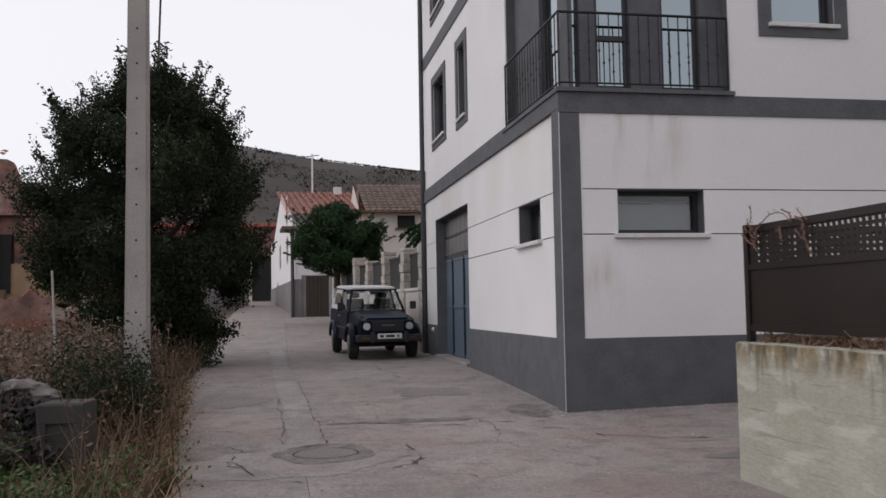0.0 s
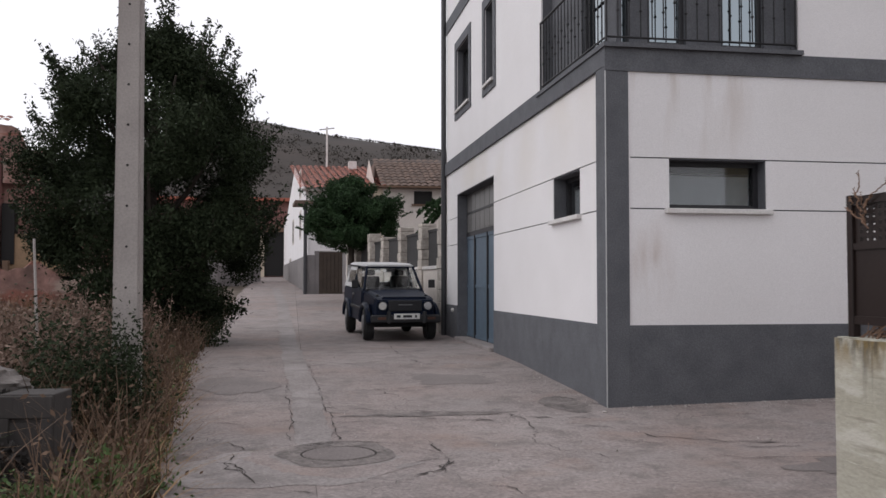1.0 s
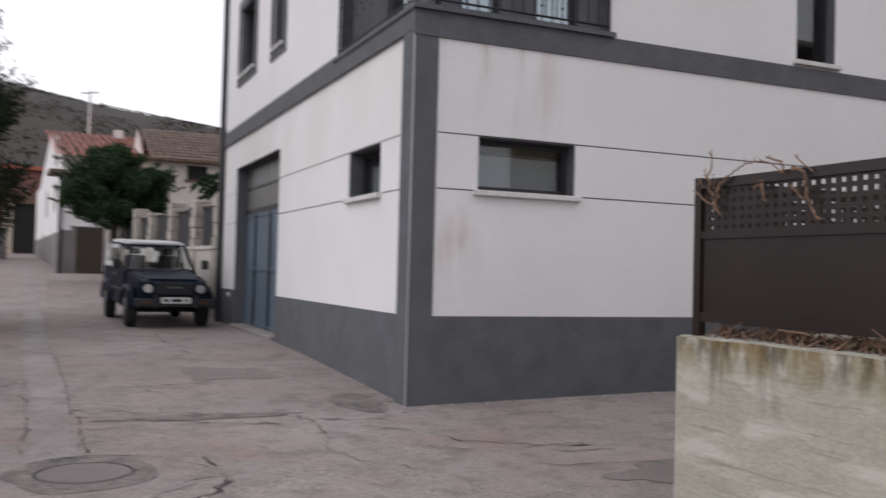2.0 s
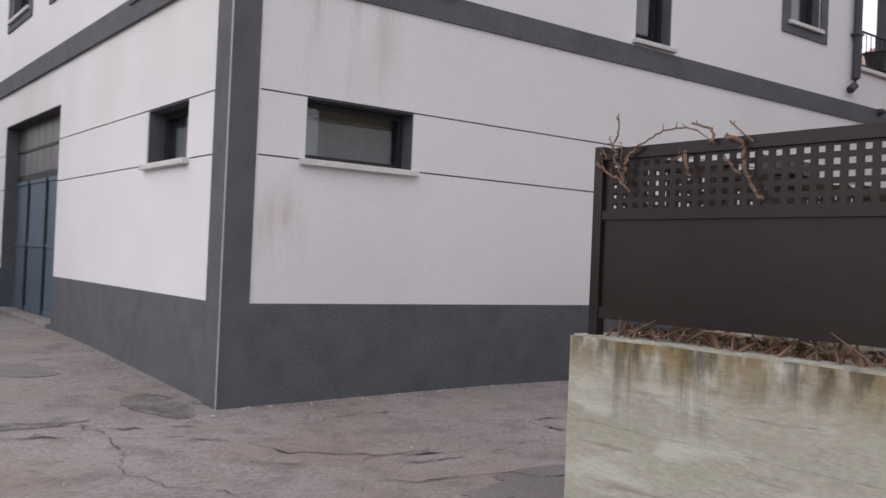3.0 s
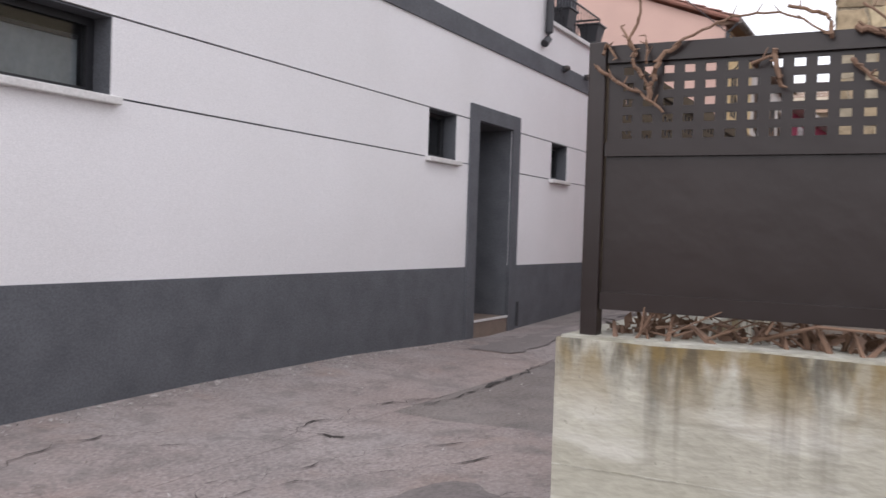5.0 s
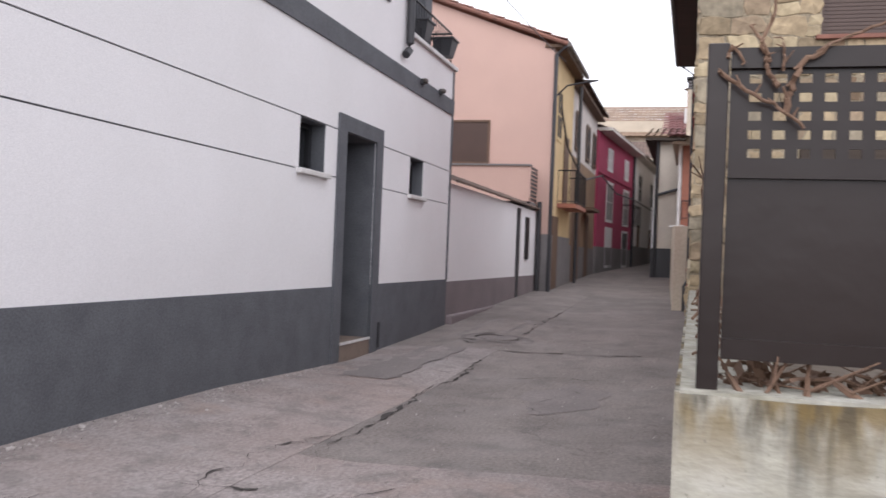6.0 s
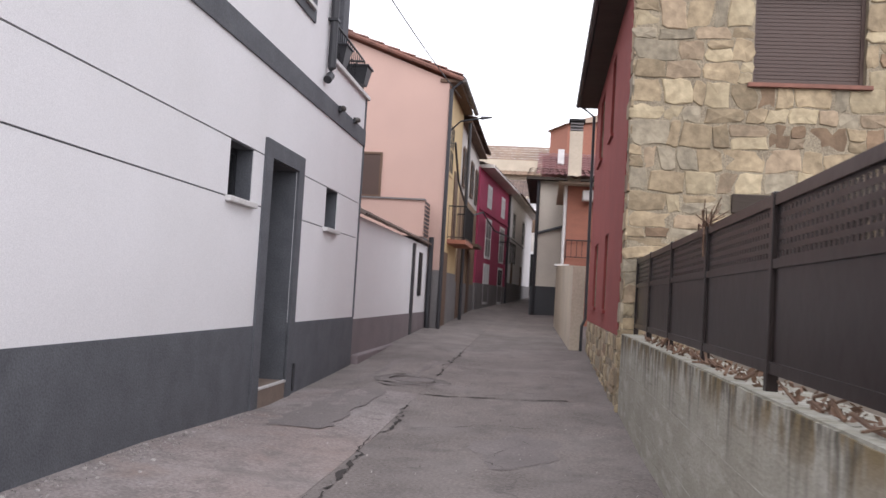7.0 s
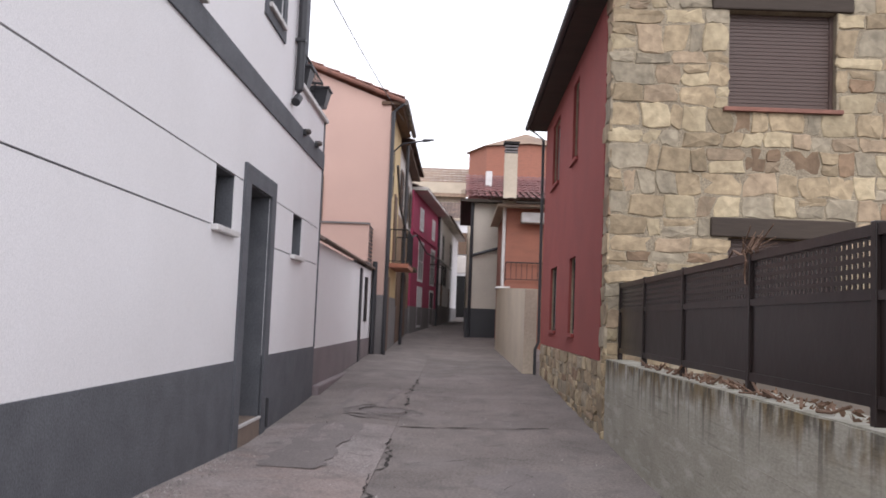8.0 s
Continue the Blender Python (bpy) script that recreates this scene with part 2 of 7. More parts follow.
M_CEMENT = material("grey_cement_base", (0.2, 0.185, 0.185), (0.14, 0.13, 0.13), 0.9, grain=30, patch=1.5, mix=0.7, bump=0.3)
M_MAUVE = material("mauve_grey_base", (0.2, 0.165, 0.17), (0.15, 0.125, 0.13), 0.9, grain=40, patch=1.5, mix=0.7, bump=0.3)
M_CREAM = material("cream_render", (0.55, 0.47, 0.37), (0.4, 0.34, 0.27), 0.9, grain=30, patch=0.8, mix=0.7, bump=0.3)
M_BRICK = material("weathered_red_brick", (0.34, 0.14, 0.095), (0.27, 0.12, 0.085), 0.9, grain=20, patch=2, mix=0.8, bump=0.3, stretch=(1, 1, 4))
M_RUIN = material("ruined_adobe", (0.3, 0.17, 0.145), (0.11, 0.07, 0.06), 0.95, grain=6, patch=1.5, mix=1.0, bump=0.8, speck=0.35)
stained(M_RUIN, (0.42, 0.33, 0.28), (0.9, 0.9, 1.6), -1.0, 0.0, 0.54, 0.62, 0.7)
stained(M_RUIN, (0.25, 0.09, 0.065), (0.5, 0.5, 2.2), -1.0, 0.0, 0.55, 0.62, 0.7)
M_ENDRED = material("dark_red_render", (0.24, 0.115, 0.1), (0.15, 0.075, 0.067), 0.9, grain=8, patch=1.0, mix=0.8)
M_TILE = material("terracotta_tile", (0.38, 0.115, 0.075), (0.25, 0.085, 0.06), 0.85, grain=12, patch=2.5, mix=0.8, bump=0.2)
M_TILE_B = material("weathered_terracotta_tile", (0.25, 0.115, 0.085), (0.14, 0.075, 0.06), 0.9, grain=12, patch=2.5, mix=0.9, bump=0.3)
M_OLDTILE = material("old_lichen_tile", (0.15, 0.1, 0.078), (0.07, 0.05, 0.042), 0.9, grain=10, patch=2.0, mix=0.9, bump=0.3)
M_TANTILE = material("tan_church_tile", (0.26, 0.18, 0.125), (0.17, 0.12, 0.09), 0.9, grain=8, patch=0.6, mix=0.8, bump=0.3)
M_WOOD = material("dark_weathered_wood", (0.055, 0.04, 0.03), (0.03, 0.022, 0.018), 0.85, grain=30, patch=4, bump=0.4, stretch=(1, 0.15, 1))
M_BROWNWOOD = material("brown_wood", (0.14, 0.085, 0.055), (0.08, 0.05, 0.035), 0.8, grain=20, patch=3, bump=0.3)
M_GREYWOOD = material("grey_weathered_wood", (0.048, 0.042, 0.04), (0.022, 0.02, 0.019), 0.95, grain=30, patch=5, bump=0.5, stretch=(1, 1, 0.2))
M_SHUTTER = material("brown_roller_shutter", (0.075, 0.042, 0.032), (0.06, 0.034, 0.027), 0.5, grain=60, patch=2, bump=0.05)
# near-black colour painted for shade inside openings and holes; also on a chimney cap
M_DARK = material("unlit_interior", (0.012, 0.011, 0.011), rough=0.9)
M_SOIL = material("dry_soil", (0.115, 0.09, 0.068), (0.07, 0.055, 0.042), 1.0, grain=14, patch=1.0, mix=0.8, bump=0.8)
M_HILL = material("scrub_hillside", (0.046, 0.035, 0.03), (0.019, 0.0155, 0.0135), 1.0, grain=0.5, patch=0.045, mix=0.9, bump=0.3)
M_LEAF = material("dark_evergreen_leaf", (0.026, 0.037, 0.017), (0.015, 0.022, 0.011), 0.75, grain=9, patch=1.5, mix=0.9, bump=0.0)
M_LEAF_B = material("conifer_green", (0.03, 0.06, 0.024), (0.018, 0.036, 0.015), 0.7, grain=9, patch=2.0, mix=0.9, bump=0.0)
M_WEED = material("green_weed", (0.065, 0.115, 0.025), (0.035, 0.065, 0.016), 0.7, grain=12, patch=3, mix=0.8, bump=0.0)
M_DRY = material("dry_straw", (0.17, 0.1, 0.058), (0.09, 0.055, 0.034), 0.9, grain=14, patch=2, mix=0.8, bump=0.0)
M_DRYRED = material("dry_brown_stems", (0.125, 0.082, 0.058), (0.07, 0.046, 0.033), 0.9, grain=14, patch=2, mix=0.8, bump=0.0)
M_STRAW = material("pale_straw", (0.27, 0.17, 0.09), (0.15, 0.09, 0.05), 0.9, grain=14, patch=2, mix=0.8, bump=0.0)
M_BARK = material("dark_bark", (0.06, 0.048, 0.04), (0.03, 0.025, 0.02), 0.95, grain=30, patch=4, bump=0.6)
M_VINE = material("dry_vine_wood", (0.19, 0.115, 0.075), (0.09, 0.052, 0.038), 0.9, grain=40, patch=6, bump=0.4)
M_POLE = material("pole_concrete", (0.33, 0.3, 0.285), (0.25, 0.225, 0.215), 0.9, grain=60, patch=2.5, mix=0.6, bump=0.3)
M_CHIP = material("pale_mortar_crumb", (0.42, 0.385, 0.365), (0.27, 0.24, 0.225), 0.95, grain=40, patch=9, mix=0.8, bump=0.6)
M_RUBBLE = material("pale_rubble", (0.19, 0.17, 0.16), (0.06, 0.052, 0.047), 0.95, grain=14, patch=6, mix=0.9, bump=1.0)
for m in (M_LEAF, M_LEAF_B, M_DRY, M_DRYRED):
    m.node_tree.nodes["Principled BSDF"].inputs["Specular IOR Level"].default_value = 0.15


# ---- building helpers ----
def base_of(ob):
    p = Vector()
    while ob is not None:
        p += ob.location
        ob = ob.parent
    return p


def part(name, bm, mat, parent=None, label="", smooth=False):
    """One mesh object from a bmesh built in the world's coordinates, placed under its thing."""
    me = bpy.data.meshes.new(name)
    bm.normal_update()
    bm.to_mesh(me)
    bm.free()
    me.materials.append(mat)
    if smooth:
        me.polygons.foreach_set("use_smooth", [True] * len(me.polygons))
    ob = new(name, me)
    if parent is not None:
        ob.parent = parent
        me.transform(Matrix.Translation(-base_of(parent)))
    if label:
        ob["label"] = label
    return ob


def thing(name, at, label, category, group="", kind=""):
    ob = new(name)
    ob.empty_display_size = 0.2
    ob.location = at
    return tagged(ob, label, category, group, kind)


def flat(u0, u1, v0, v1, w0, w1, place):
    return [place(u, v, w) for u in (u0, u1) for v in (v0, v1) for w in (w0, w1)]


def box(bm, x0, x1, y0, y1, z0, z1, place=None, bevel=0.0):
    """A box between the given limits; place turns (along, depth, height) into x, y, z."""
    place = place or (lambda a, b, c: (a, b, c))
    v = [bm.verts.new(p) for p in flat(x0, x1, y0, y1, z0, z1, place)]
    fs = [bm.faces.new([v[i] for i in q]) for q in ((0, 1, 3, 2), (4, 6, 7, 5), (0, 4, 5, 1), (2, 3, 7, 6), (0, 2, 6, 4), (1, 5, 7, 3))]
    bmesh.ops.recalc_face_normals(bm, faces=fs)
    if bevel:
        es = list({e for f in fs for e in f.edges})
        bmesh.ops.bevel(bm, geom=es, offset=bevel, segments=2, affect="EDGES", profile=0.5)
    return bm


def boxes(*limits, place=None, bevel=0.0):
    bm = bmesh.new()
    for lim in limits:
        box(bm, *lim, place=place, bevel=bevel)
    return bm


def tube(bm, pts, r, sides=8, r_end=None):
    """A round bar along a line of points, thinning to r_end."""
    pts = [Vector(p) for p in pts]
    rings = []
    for i, p in enumerate(pts):
        d = (pts[min(i + 1, len(pts) - 1)] - pts[max(i - 1, 0)]).normalized()
        a = d.cross(Vector((0, 0, 1)) if abs(d.z) < 0.9 else Vector((1, 0, 0))).normalized()
        b = d.cross(a)
        k = r if r_end is None else r + (r_end - r) * i / (len(pts) - 1)
        rings.append([bm.verts.new(p + (a * math.cos(2 * math.pi * j / sides) + b * math.sin(2 * math.pi * j / sides)) * k) for j in range(sides)])
    for s, t in zip(rings, rings[1:]):
        for j in range(sides):
            bm.faces.new((s[j], s[(j + 1) % sides], t[(j + 1) % sides], t[j]))
    bm.faces.new(rings[0][::-1])
    bm.faces.new(rings[-1])
    return bm


def bar(*a, **k):
    return tube(bmesh.new(), *a, **k)


def wall(u0, u1, z0, z1, d0, d1, holes, place):
    """A slab with holes through it, as one closed mesh."""
    inside = [h for h in holes if h[0] < u1 and h[1] > u0 and h[2] < z1 and h[3] > z0]
    us = sorted({u0, u1, *(min(max(h[i], u0), u1) for h in inside for i in (0, 1))})
    zs = sorted({z0, z1, *(min(max(h[i], z0), z1) for h in inside for i in (2, 3))})
    solid = {}
    for i in range(len(us) - 1):
        for k in range(len(zs) - 1):
            u, z = (us[i] + us[i + 1]) / 2, (zs[k] + zs[k + 1]) / 2
            solid[i, k] = not any(h[0] < u < h[1] and h[2] < z < h[3] for h in inside)
    bm, made = bmesh.new(), {}

    def vert(i, k, d):
        if (i, k, d) not in made:
            made[i, k, d] = bm.verts.new(place(us[i], d1 if d else d0, zs[k]))
        return made[i, k, d]

    for (i, k), full in solid.items():
        if not full:
            continue
        for d in (0, 1):
            bm.faces.new([vert(i + p, k + q, d) for p, q in ((0, 0), (1, 0), (1, 1), (0, 1))])
        for ni, nk, e in ((i - 1, k, ((0, 0), (0, 1))), (i + 1, k, ((1, 0), (1, 1))), (i, k - 1, ((0, 0), (1, 0))), (i, k + 1, ((0, 1), (1, 1)))):
            if not solid.get((ni, nk), False):
                (p, q), (r, s) = e
                bm.faces.new((vert(i + p, k + q, 0), vert(i + r, k + s, 0), vert(i + r, k + s, 1), vert(i + p, k + q, 1)))
    bmesh.ops.recalc_face_normals(bm, faces=bm.faces[:])
    return bm


def from_faces(name, verts, faces, mat, parent=None, label="", smooth=False):
    me = bpy.data.meshes.new(name)
    me.from_pydata([tuple(v) for v in verts], [], [tuple(f) for f in faces])
    me.materials.append(mat)
    if smooth:
        me.polygons.foreach_set("use_smooth", [True] * len(me.polygons))
    ob = new(name, me)
    if parent is not None:
        ob.parent = parent
        me.transform(Matrix.Translation(-base_of(parent)))
    if label:
        ob["label"] = label
    return ob


def tiles(name, corner, along, length, down, run, mat, parent, pitch=0.24, row=0.4):
    """Rows of barrel tiles over a slope, in one mesh: waves along the eave, each row lapping the next."""
    c, a, d = Vector(corner), Vector(along).normalized(), Vector(down).normalized()
    up = a.cross(d).normalized()
    up = up if up.z > 0 else -up
    cols, rows = max(2, int(length / pitch)), max(1, int(run / row))
    us = [(i + f) * length / cols for i in range(cols) for f in (0, 0.17, 0.33, 0.5, 0.67, 0.83)] + [length]
    verts, faces, w = [], [], len(us)
    for r in range(rows):
        for s, lift in ((r, 0.0), (r + 1.08, 0.035)):
            for i, u in enumerate(us):
                jig = 0.012 * noise.noise((u * 2.1, r * 3.3, 7.0))
                h = 0.05 * abs(math.sin(math.pi * u * cols / length)) + lift + jig
                verts.append(c + a * u + d * (s * run / rows) + up * h)
        k = r * 2 * w
        faces += [(k + i, k + i + 1, k + w + i + 1, k + w + i) for i in range(w - 1)]
    ob = from_faces(name, verts, faces, mat, parent)
    return tagged(ob, kind="stuff")


SOUTH = 10.44
WEST = 3.345


def on_south(u, d, z):
    return (u, SOUTH + d, z)


def on_west(u, d, z):
    return (WEST + d, u, z)


def window(name, u0, u1, z0, z1, depth, place, label, surround=0.0, sill=True, blind=False, mullion=False, parent=None, face=0.012, pane_mat=None, f=0.055):
    """A framed pane set back in an opening, with its sill, plaster surround and, behind it, a blind."""
    at = place((u0 + u1) / 2, depth, z0)
    w = thing(name, at, label, "window", kind="structure") if parent is None else parent
    part("window_frame", boxes((u0, u1, depth, depth + 0.06, z0, z0 + f), (u0, u1, depth, depth + 0.06, z1 - f, z1), (u0, u0 + f, depth, depth + 0.06, z0 + f, z1 - f),
                               (u1 - f, u1, depth, depth + 0.06, z0 + f, z1 - f), *([((u0 + u1) / 2 - 0.04, (u0 + u1) / 2 + 0.04, depth - 0.004, depth + 0.056, z0 + f, z1 - f)] if mullion else []), place=place), M_FRAME, w)
    pane = part("pane", boxes((u0 + f, u1 - f, depth + 0.025, depth + 0.033, z0 + f, z1 - f), place=place), pane_mat or M_GLASS, w)
    pane.visible_shadow = False
    if blind:
        part("blind", boxes((u0 + f, u1 - f, depth + 0.1, depth + 0.11, z0 + f, z0 + 0.72 * (z1 - z0)), place=place), M_BLIND, w)
        part("blind_rail", boxes((u0 + f, u1 - f, depth + 0.09, depth + 0.12, z0 + 0.72 * (z1 - z0), z0 + 0.72 * (z1 - z0) + 0.03), place=place), M_FRAME, w)
    if sill:
        part("window_sill", boxes((u0 - 0.05, u1 + 0.05, -0.06, depth, z0 - 0.055, z0 - 0.002), place=place, bevel=0.008), M_SILL, w)
    if surround:
        s = surround
        part("surround", wall(u0 - s, u1 + s, z0 - s, z1 + s, -0.022, 0.0, [(u0, u1, z0, z1)], place), M_GREY, w)
    part("reveal", wall(u0 - 0.004, u1 + 0.004, z0 - 0.004, z1 + 0.004, face, depth - 0.002, [(u0 + 0.004, u1 - 0.004, z0 + 0.003, z1 - 0.004)], place), M_GREY, w)
    return w


# ---- ground and road ----
def height(x, y):
    """The lie of the land: level at the crossing, rising up both streets."""
    n = float(np.interp(y, (9, 10.5, 14, 16, 20, 24, 28, 40, 60, 120), (0.2, 0.25, 0.38, 0.42, 0.43, 0.6, 0.82, 1.33, 2.0, 4.0))) - 0.2
    e = 0.03 * min(max(0.0, x - 9.5), 60) + 0.03 * abs(min(max(y, 6), 11) - 8.6) * min(max((x - 3.0) / 3, 0), 1)
    e += 0.012 * min(max((y - 9.5) / 0.8, 0), 1) * float(np.interp(x, (2.6, 3.4, 8.0, 9.5, 11.0, 14.0, 19.0), (0, 1, 1, -3, -9.5, -9.5, -4.5)))
    k = min(max((3.9 - x) / 0.5, 0), 1) if y > 10.44 else 1.0
    return 0.2 + n * k + e


def edge_left(y):
    return float(np.interp(y, (-20, 4, 7.6, 10.2, 12, 16, 25, 33, 60), (-0.5, -0.6, -0.72, -0.95, -1.15, -1.3, -1.5, -1.76, -1.8))) + 0.12 * noise.noise((0, y * 0.9, 3)) + 0.05 * noise.noise((0, y * 4.1, 5))


def sheet(name, xs, ys, z, mat, parent=None, label=""):
    verts = [(x, y, z(x, y)) for y in ys for x in xs]
    w = len(xs)
    faces = [(j * w + i, j * w + i + 1, (j + 1) * w + i + 1, (j + 1) * w + i) for j in range(len(ys) - 1) for i in range(w - 1)]
    return from_faces(name, verts, faces, mat, parent, label, smooth=True)


def rough_ground(x, y):
    side = min(max((edge_left(y) - 0.1 - x) / 1.2, 0), 1)
    fall = min(1.0, 40 / max(1.0, abs(x) + abs(y)))
    return height(x, y) - 0.12 + side * (0.2 + 0.22 * noise.noise((x * 0.5, y * 0.5, 1)) + 0.07 * noise.noise((x * 2, y * 2, 2))) * fall


gx = [-2500, -900, -300, -100, -50, -30, -20, *np.arange(-14, 4.01, 0.4).tolist(), 8, 15, 30, 60, 120, 400, 1000, 2500]
gy = [-2500, -900, -300, -100, -40, -15, *np.arange(-6, 34.1, 0.5).tolist(), 40, 50, 60, 90, 120, 400, 1000, 2500]
ground = tagged(sheet("ground", gx, gy, rough_ground, M_SOIL), "dry bare soil and verge round the village streets", "ground", kind="structure")

road = thing("road", (0, 5, 0.2), "worn and cracked cast concrete street, pinkish grey", "road", kind="structure")


def slab(x0, x1, y0, y1, left_edge=False, mat=None):
    nx, ny = max(2, int((x1 - x0) / 0.35)), max(2, int((y1 - y0) / 0.35))
    verts, faces = [], []
    for j in range(ny + 1):
        y = y0 + (y1 - y0) * j / ny
        a = edge_left(y) if left_edge else x0
        for i in range(nx + 1):
            x = a + (x1 - a) * i / nx
            verts.append((x, y, height(x, y)))
    top = len(verts)
    ring = [i for i in range(nx + 1)] + [(j + 1) * (nx + 1) - 1 for j in range(1, ny + 1)] + [ny * (nx + 1) + i for i in range(nx - 1, -1, -1)] + [j * (nx + 1) for j in range(ny - 1, 0, -1)]
    faces += [(j * (nx + 1) + i, j * (nx + 1) + i + 1, (j + 1) * (nx + 1) + i + 1, (j + 1) * (nx + 1) + i) for j in range(ny) for i in range(nx)]
    verts += [(verts[i][0], verts[i][1], verts[i][2] - 0.14) for i in ring]
    faces += [(ring[(k + 1) % len(ring)], ring[k], top + k, top + (k + 1) % len(ring)) for k in range(len(ring))]
    return from_faces("slab", verts, faces, mat or M_ROAD, road)


J = 0.002
cuts = [-12, -6, -1.5, 3.0, 6.0, 7.0, 10.3, 12.1, 14.4, 18.2, 22.5, 27, 32, 38, 45, 52, 62]
for a, b in zip(cuts, cuts[1:]):
    slab(0, 0.3 - J, a + J, b - J, left_edge=True)
    slab(0.3 + J, 3.36 if b > 6 else 3.42, a + J, b - J)
cuts = [3.36, 6.4, 9.9, 12.45, 16.0, 19.5, 23, 27, 31, 36, 42, 50, 62]
for a, b in zip(cuts, cuts[1:]):
    slab(a + J, b - J, 6.0, 9.0 - J, mat=M_LANE if a > 5 else M_ROAD)
    slab(a + J, b - J, 9.0 + J, 10.438, mat=M_LANE if a > 12 else M_ROAD)


def ribbon(name, pts, width, mat, lift, parent, wander=0.03, label="", rough=0.5):
    """A band that lies on the road along a line of points; wander makes it uneven."""
    p = [Vector((x, y, 0)) for x, y in pts]
    fine = []
    for a, b in zip(p, p[1:]):
        k = max(2, int((b - a).length / 0.07))
        fine += [a.lerp(b, i / k) for i in range(k)]
    fine.append(p[-1])
    verts, faces = [], []
    for i, q in enumerate(fine):
        d = (fine[min(i + 1, len(fine) - 1)] - fine[max(i - 1, 0)]).normalized()
        s = Vector((-d.y, d.x, 0))
        o = s * wander * (1.4 * noise.noise((q.x * 1.7, q.y * 1.7, 4.4)) + 1.1 * noise.noise((q.x * 9, q.y * 9, 1.4)) + 0.5 * noise.noise((q.x * 23, q.y * 23, 6.1)))
        w = max(0.0012, width * (1 + rough * (noise.noise((q.x * 5, q.y * 5, 9)) - 0.3 + 0.4 * noise.noise((q.x * 21, q.y * 21, 2)))) / 2)
        for e in (-1, 1):
            v = q + o + s * e * w
            verts.append((v.x, v.y, height(v.x, v.y) + lift))
    faces = [(2 * i, 2 * i + 2, 2 * i + 3, 2 * i + 1) for i in range(len(fine) - 1)]
    return from_faces(name, verts, faces, mat, parent, label)


ribbon("drain_strip", [(0.34, 9.1), (0.3, 11.7), (0.16, 15.4), (0.0, 23.4), (-0.14, 29.7), (-0.5, 40)], 0.33, M_GUTTER, 0.006, road, 0.02, "pale cement strip over a drain", 0.12)
for line in ([(0.5, 10.91), (0.85, 10.77), (1.86, 10.41), (2.29, 10.18), (2.98, 9.93)], [(3.1, 9.4), (3.27, 9.05), (3.73, 8.76), (4.46, 8.52), (5.19, 8.06), (5.6, 7.85)], [(0.5, 10.56), (1.0, 10.42), (1.52, 10.12), (2.63, 9.74), (3.03, 9.43)],
             [(0.45, 11.84), (0.97, 12.0), (2.19, 12.18)], [(0.37, 14.33), (1.15, 14.57), (1.81, 14.78)], [(1.81, 17.5), (1.85, 15.13), (2.11, 14.08)], [(-1.11, 11.69), (-0.5, 11.43), (0.09, 11.13)],
             [(-0.72, 8.62), (-0.31, 8.48), (-0.15, 7.99), (0.07, 7.57), (0.28, 7.4)], [(0.64, 7.38), (0.95, 7.77), (1.18, 8.06), (1.3, 8.61), (1.3, 9.25)], [(-1.37, 14.11), (-0.76, 14.29), (-0.24, 13.68)], [(0.05, 25.6), (1.32, 26.1)],
             [(5.44, 9.32), (5.48, 8.83)], [(6.36, 8.84), (6.9, 8.92), (7.32, 8.9)], [(5.43, 8.48), (5.9, 8.1)], [(3.81, 8.46), (4.25, 8.43)], [(4.31, 8.81), (4.6, 8.73)],
             [(7.4, 8.9), (9.27, 9.03), (10.4, 8.99), (11.5, 9.01)], [(14.3, 9.0), (18.4, 8.98)], [(12.45, 9.0), (12.5, 7.2)], [(3.3, 10.6), (3.2, 10.97), (2.8, 11.6)]):
    ribbon("crack", line, 0.045 if line[0][1] < 9.1 and line[0][0] > 7.3 else 0.019, M_CRACK, 0.008, road, 0.06, "", 2.2)
for line in ([(0.1, 12.56), (0.1, 11.04), (0.13, 9.3)], [(0.36, 14.4), (0.46, 12.3), (0.52, 9.3)]):
    ribbon("crack", line, 0.008, M_CRACK, 0.009, road, 0.03, "", 2.6)
for line in ([(-0.9, 10.2), (-0.3, 10.05), (0.2, 10.1)], [(0.55, 10.05), (1.3, 9.95), (2.0, 10.02), (2.9, 9.8)], [(0.45, 13.2), (1.2, 13.35), (2.4, 13.1), (3.1, 13.3)], [(1.1, 12.2), (1.3, 11.2), (1.2, 10.6)], [(2.2, 10.3), (2.35, 9.6), (2.2, 8.9), (2.5, 8.2)],
             [(0.9, 9.1), (1.4, 8.5), (1.25, 7.9), (1.6, 7.2)], [(-0.55, 9.6), (-0.3, 9.1), (-0.4, 8.4), (-0.1, 7.9)], [(1.6, 15.9), (2.3, 15.6), (3.0, 15.7)], [(-1.2, 16.8), (-0.3, 16.5), (0.0, 16.6)], [(0.3, 19.5), (1.1, 19.2), (1.7, 19.4)],
             [(3.4, 8.2), (4.2, 7.9), (5.0, 7.4), (6.0, 7.3)], [(4.6, 9.4), (5.3, 9.1), (6.2, 9.2), (7.2, 9.0)], [(3.6, 9.7), (4.3, 9.9), (4.9, 9.7)], [(2.9, 8.9), (3.5, 8.7), (4.4, 8.75), (5.6, 8.4)], [(8.2, 7.6), (9.0, 7.9), (9.8, 7.7)], [(10.2, 8.9), (10.5, 8.0), (10.4, 7.3)]):
    ribbon("crack", line, 0.011, M_CRACK, 0.0085, road, 0.09, "", 2.4)


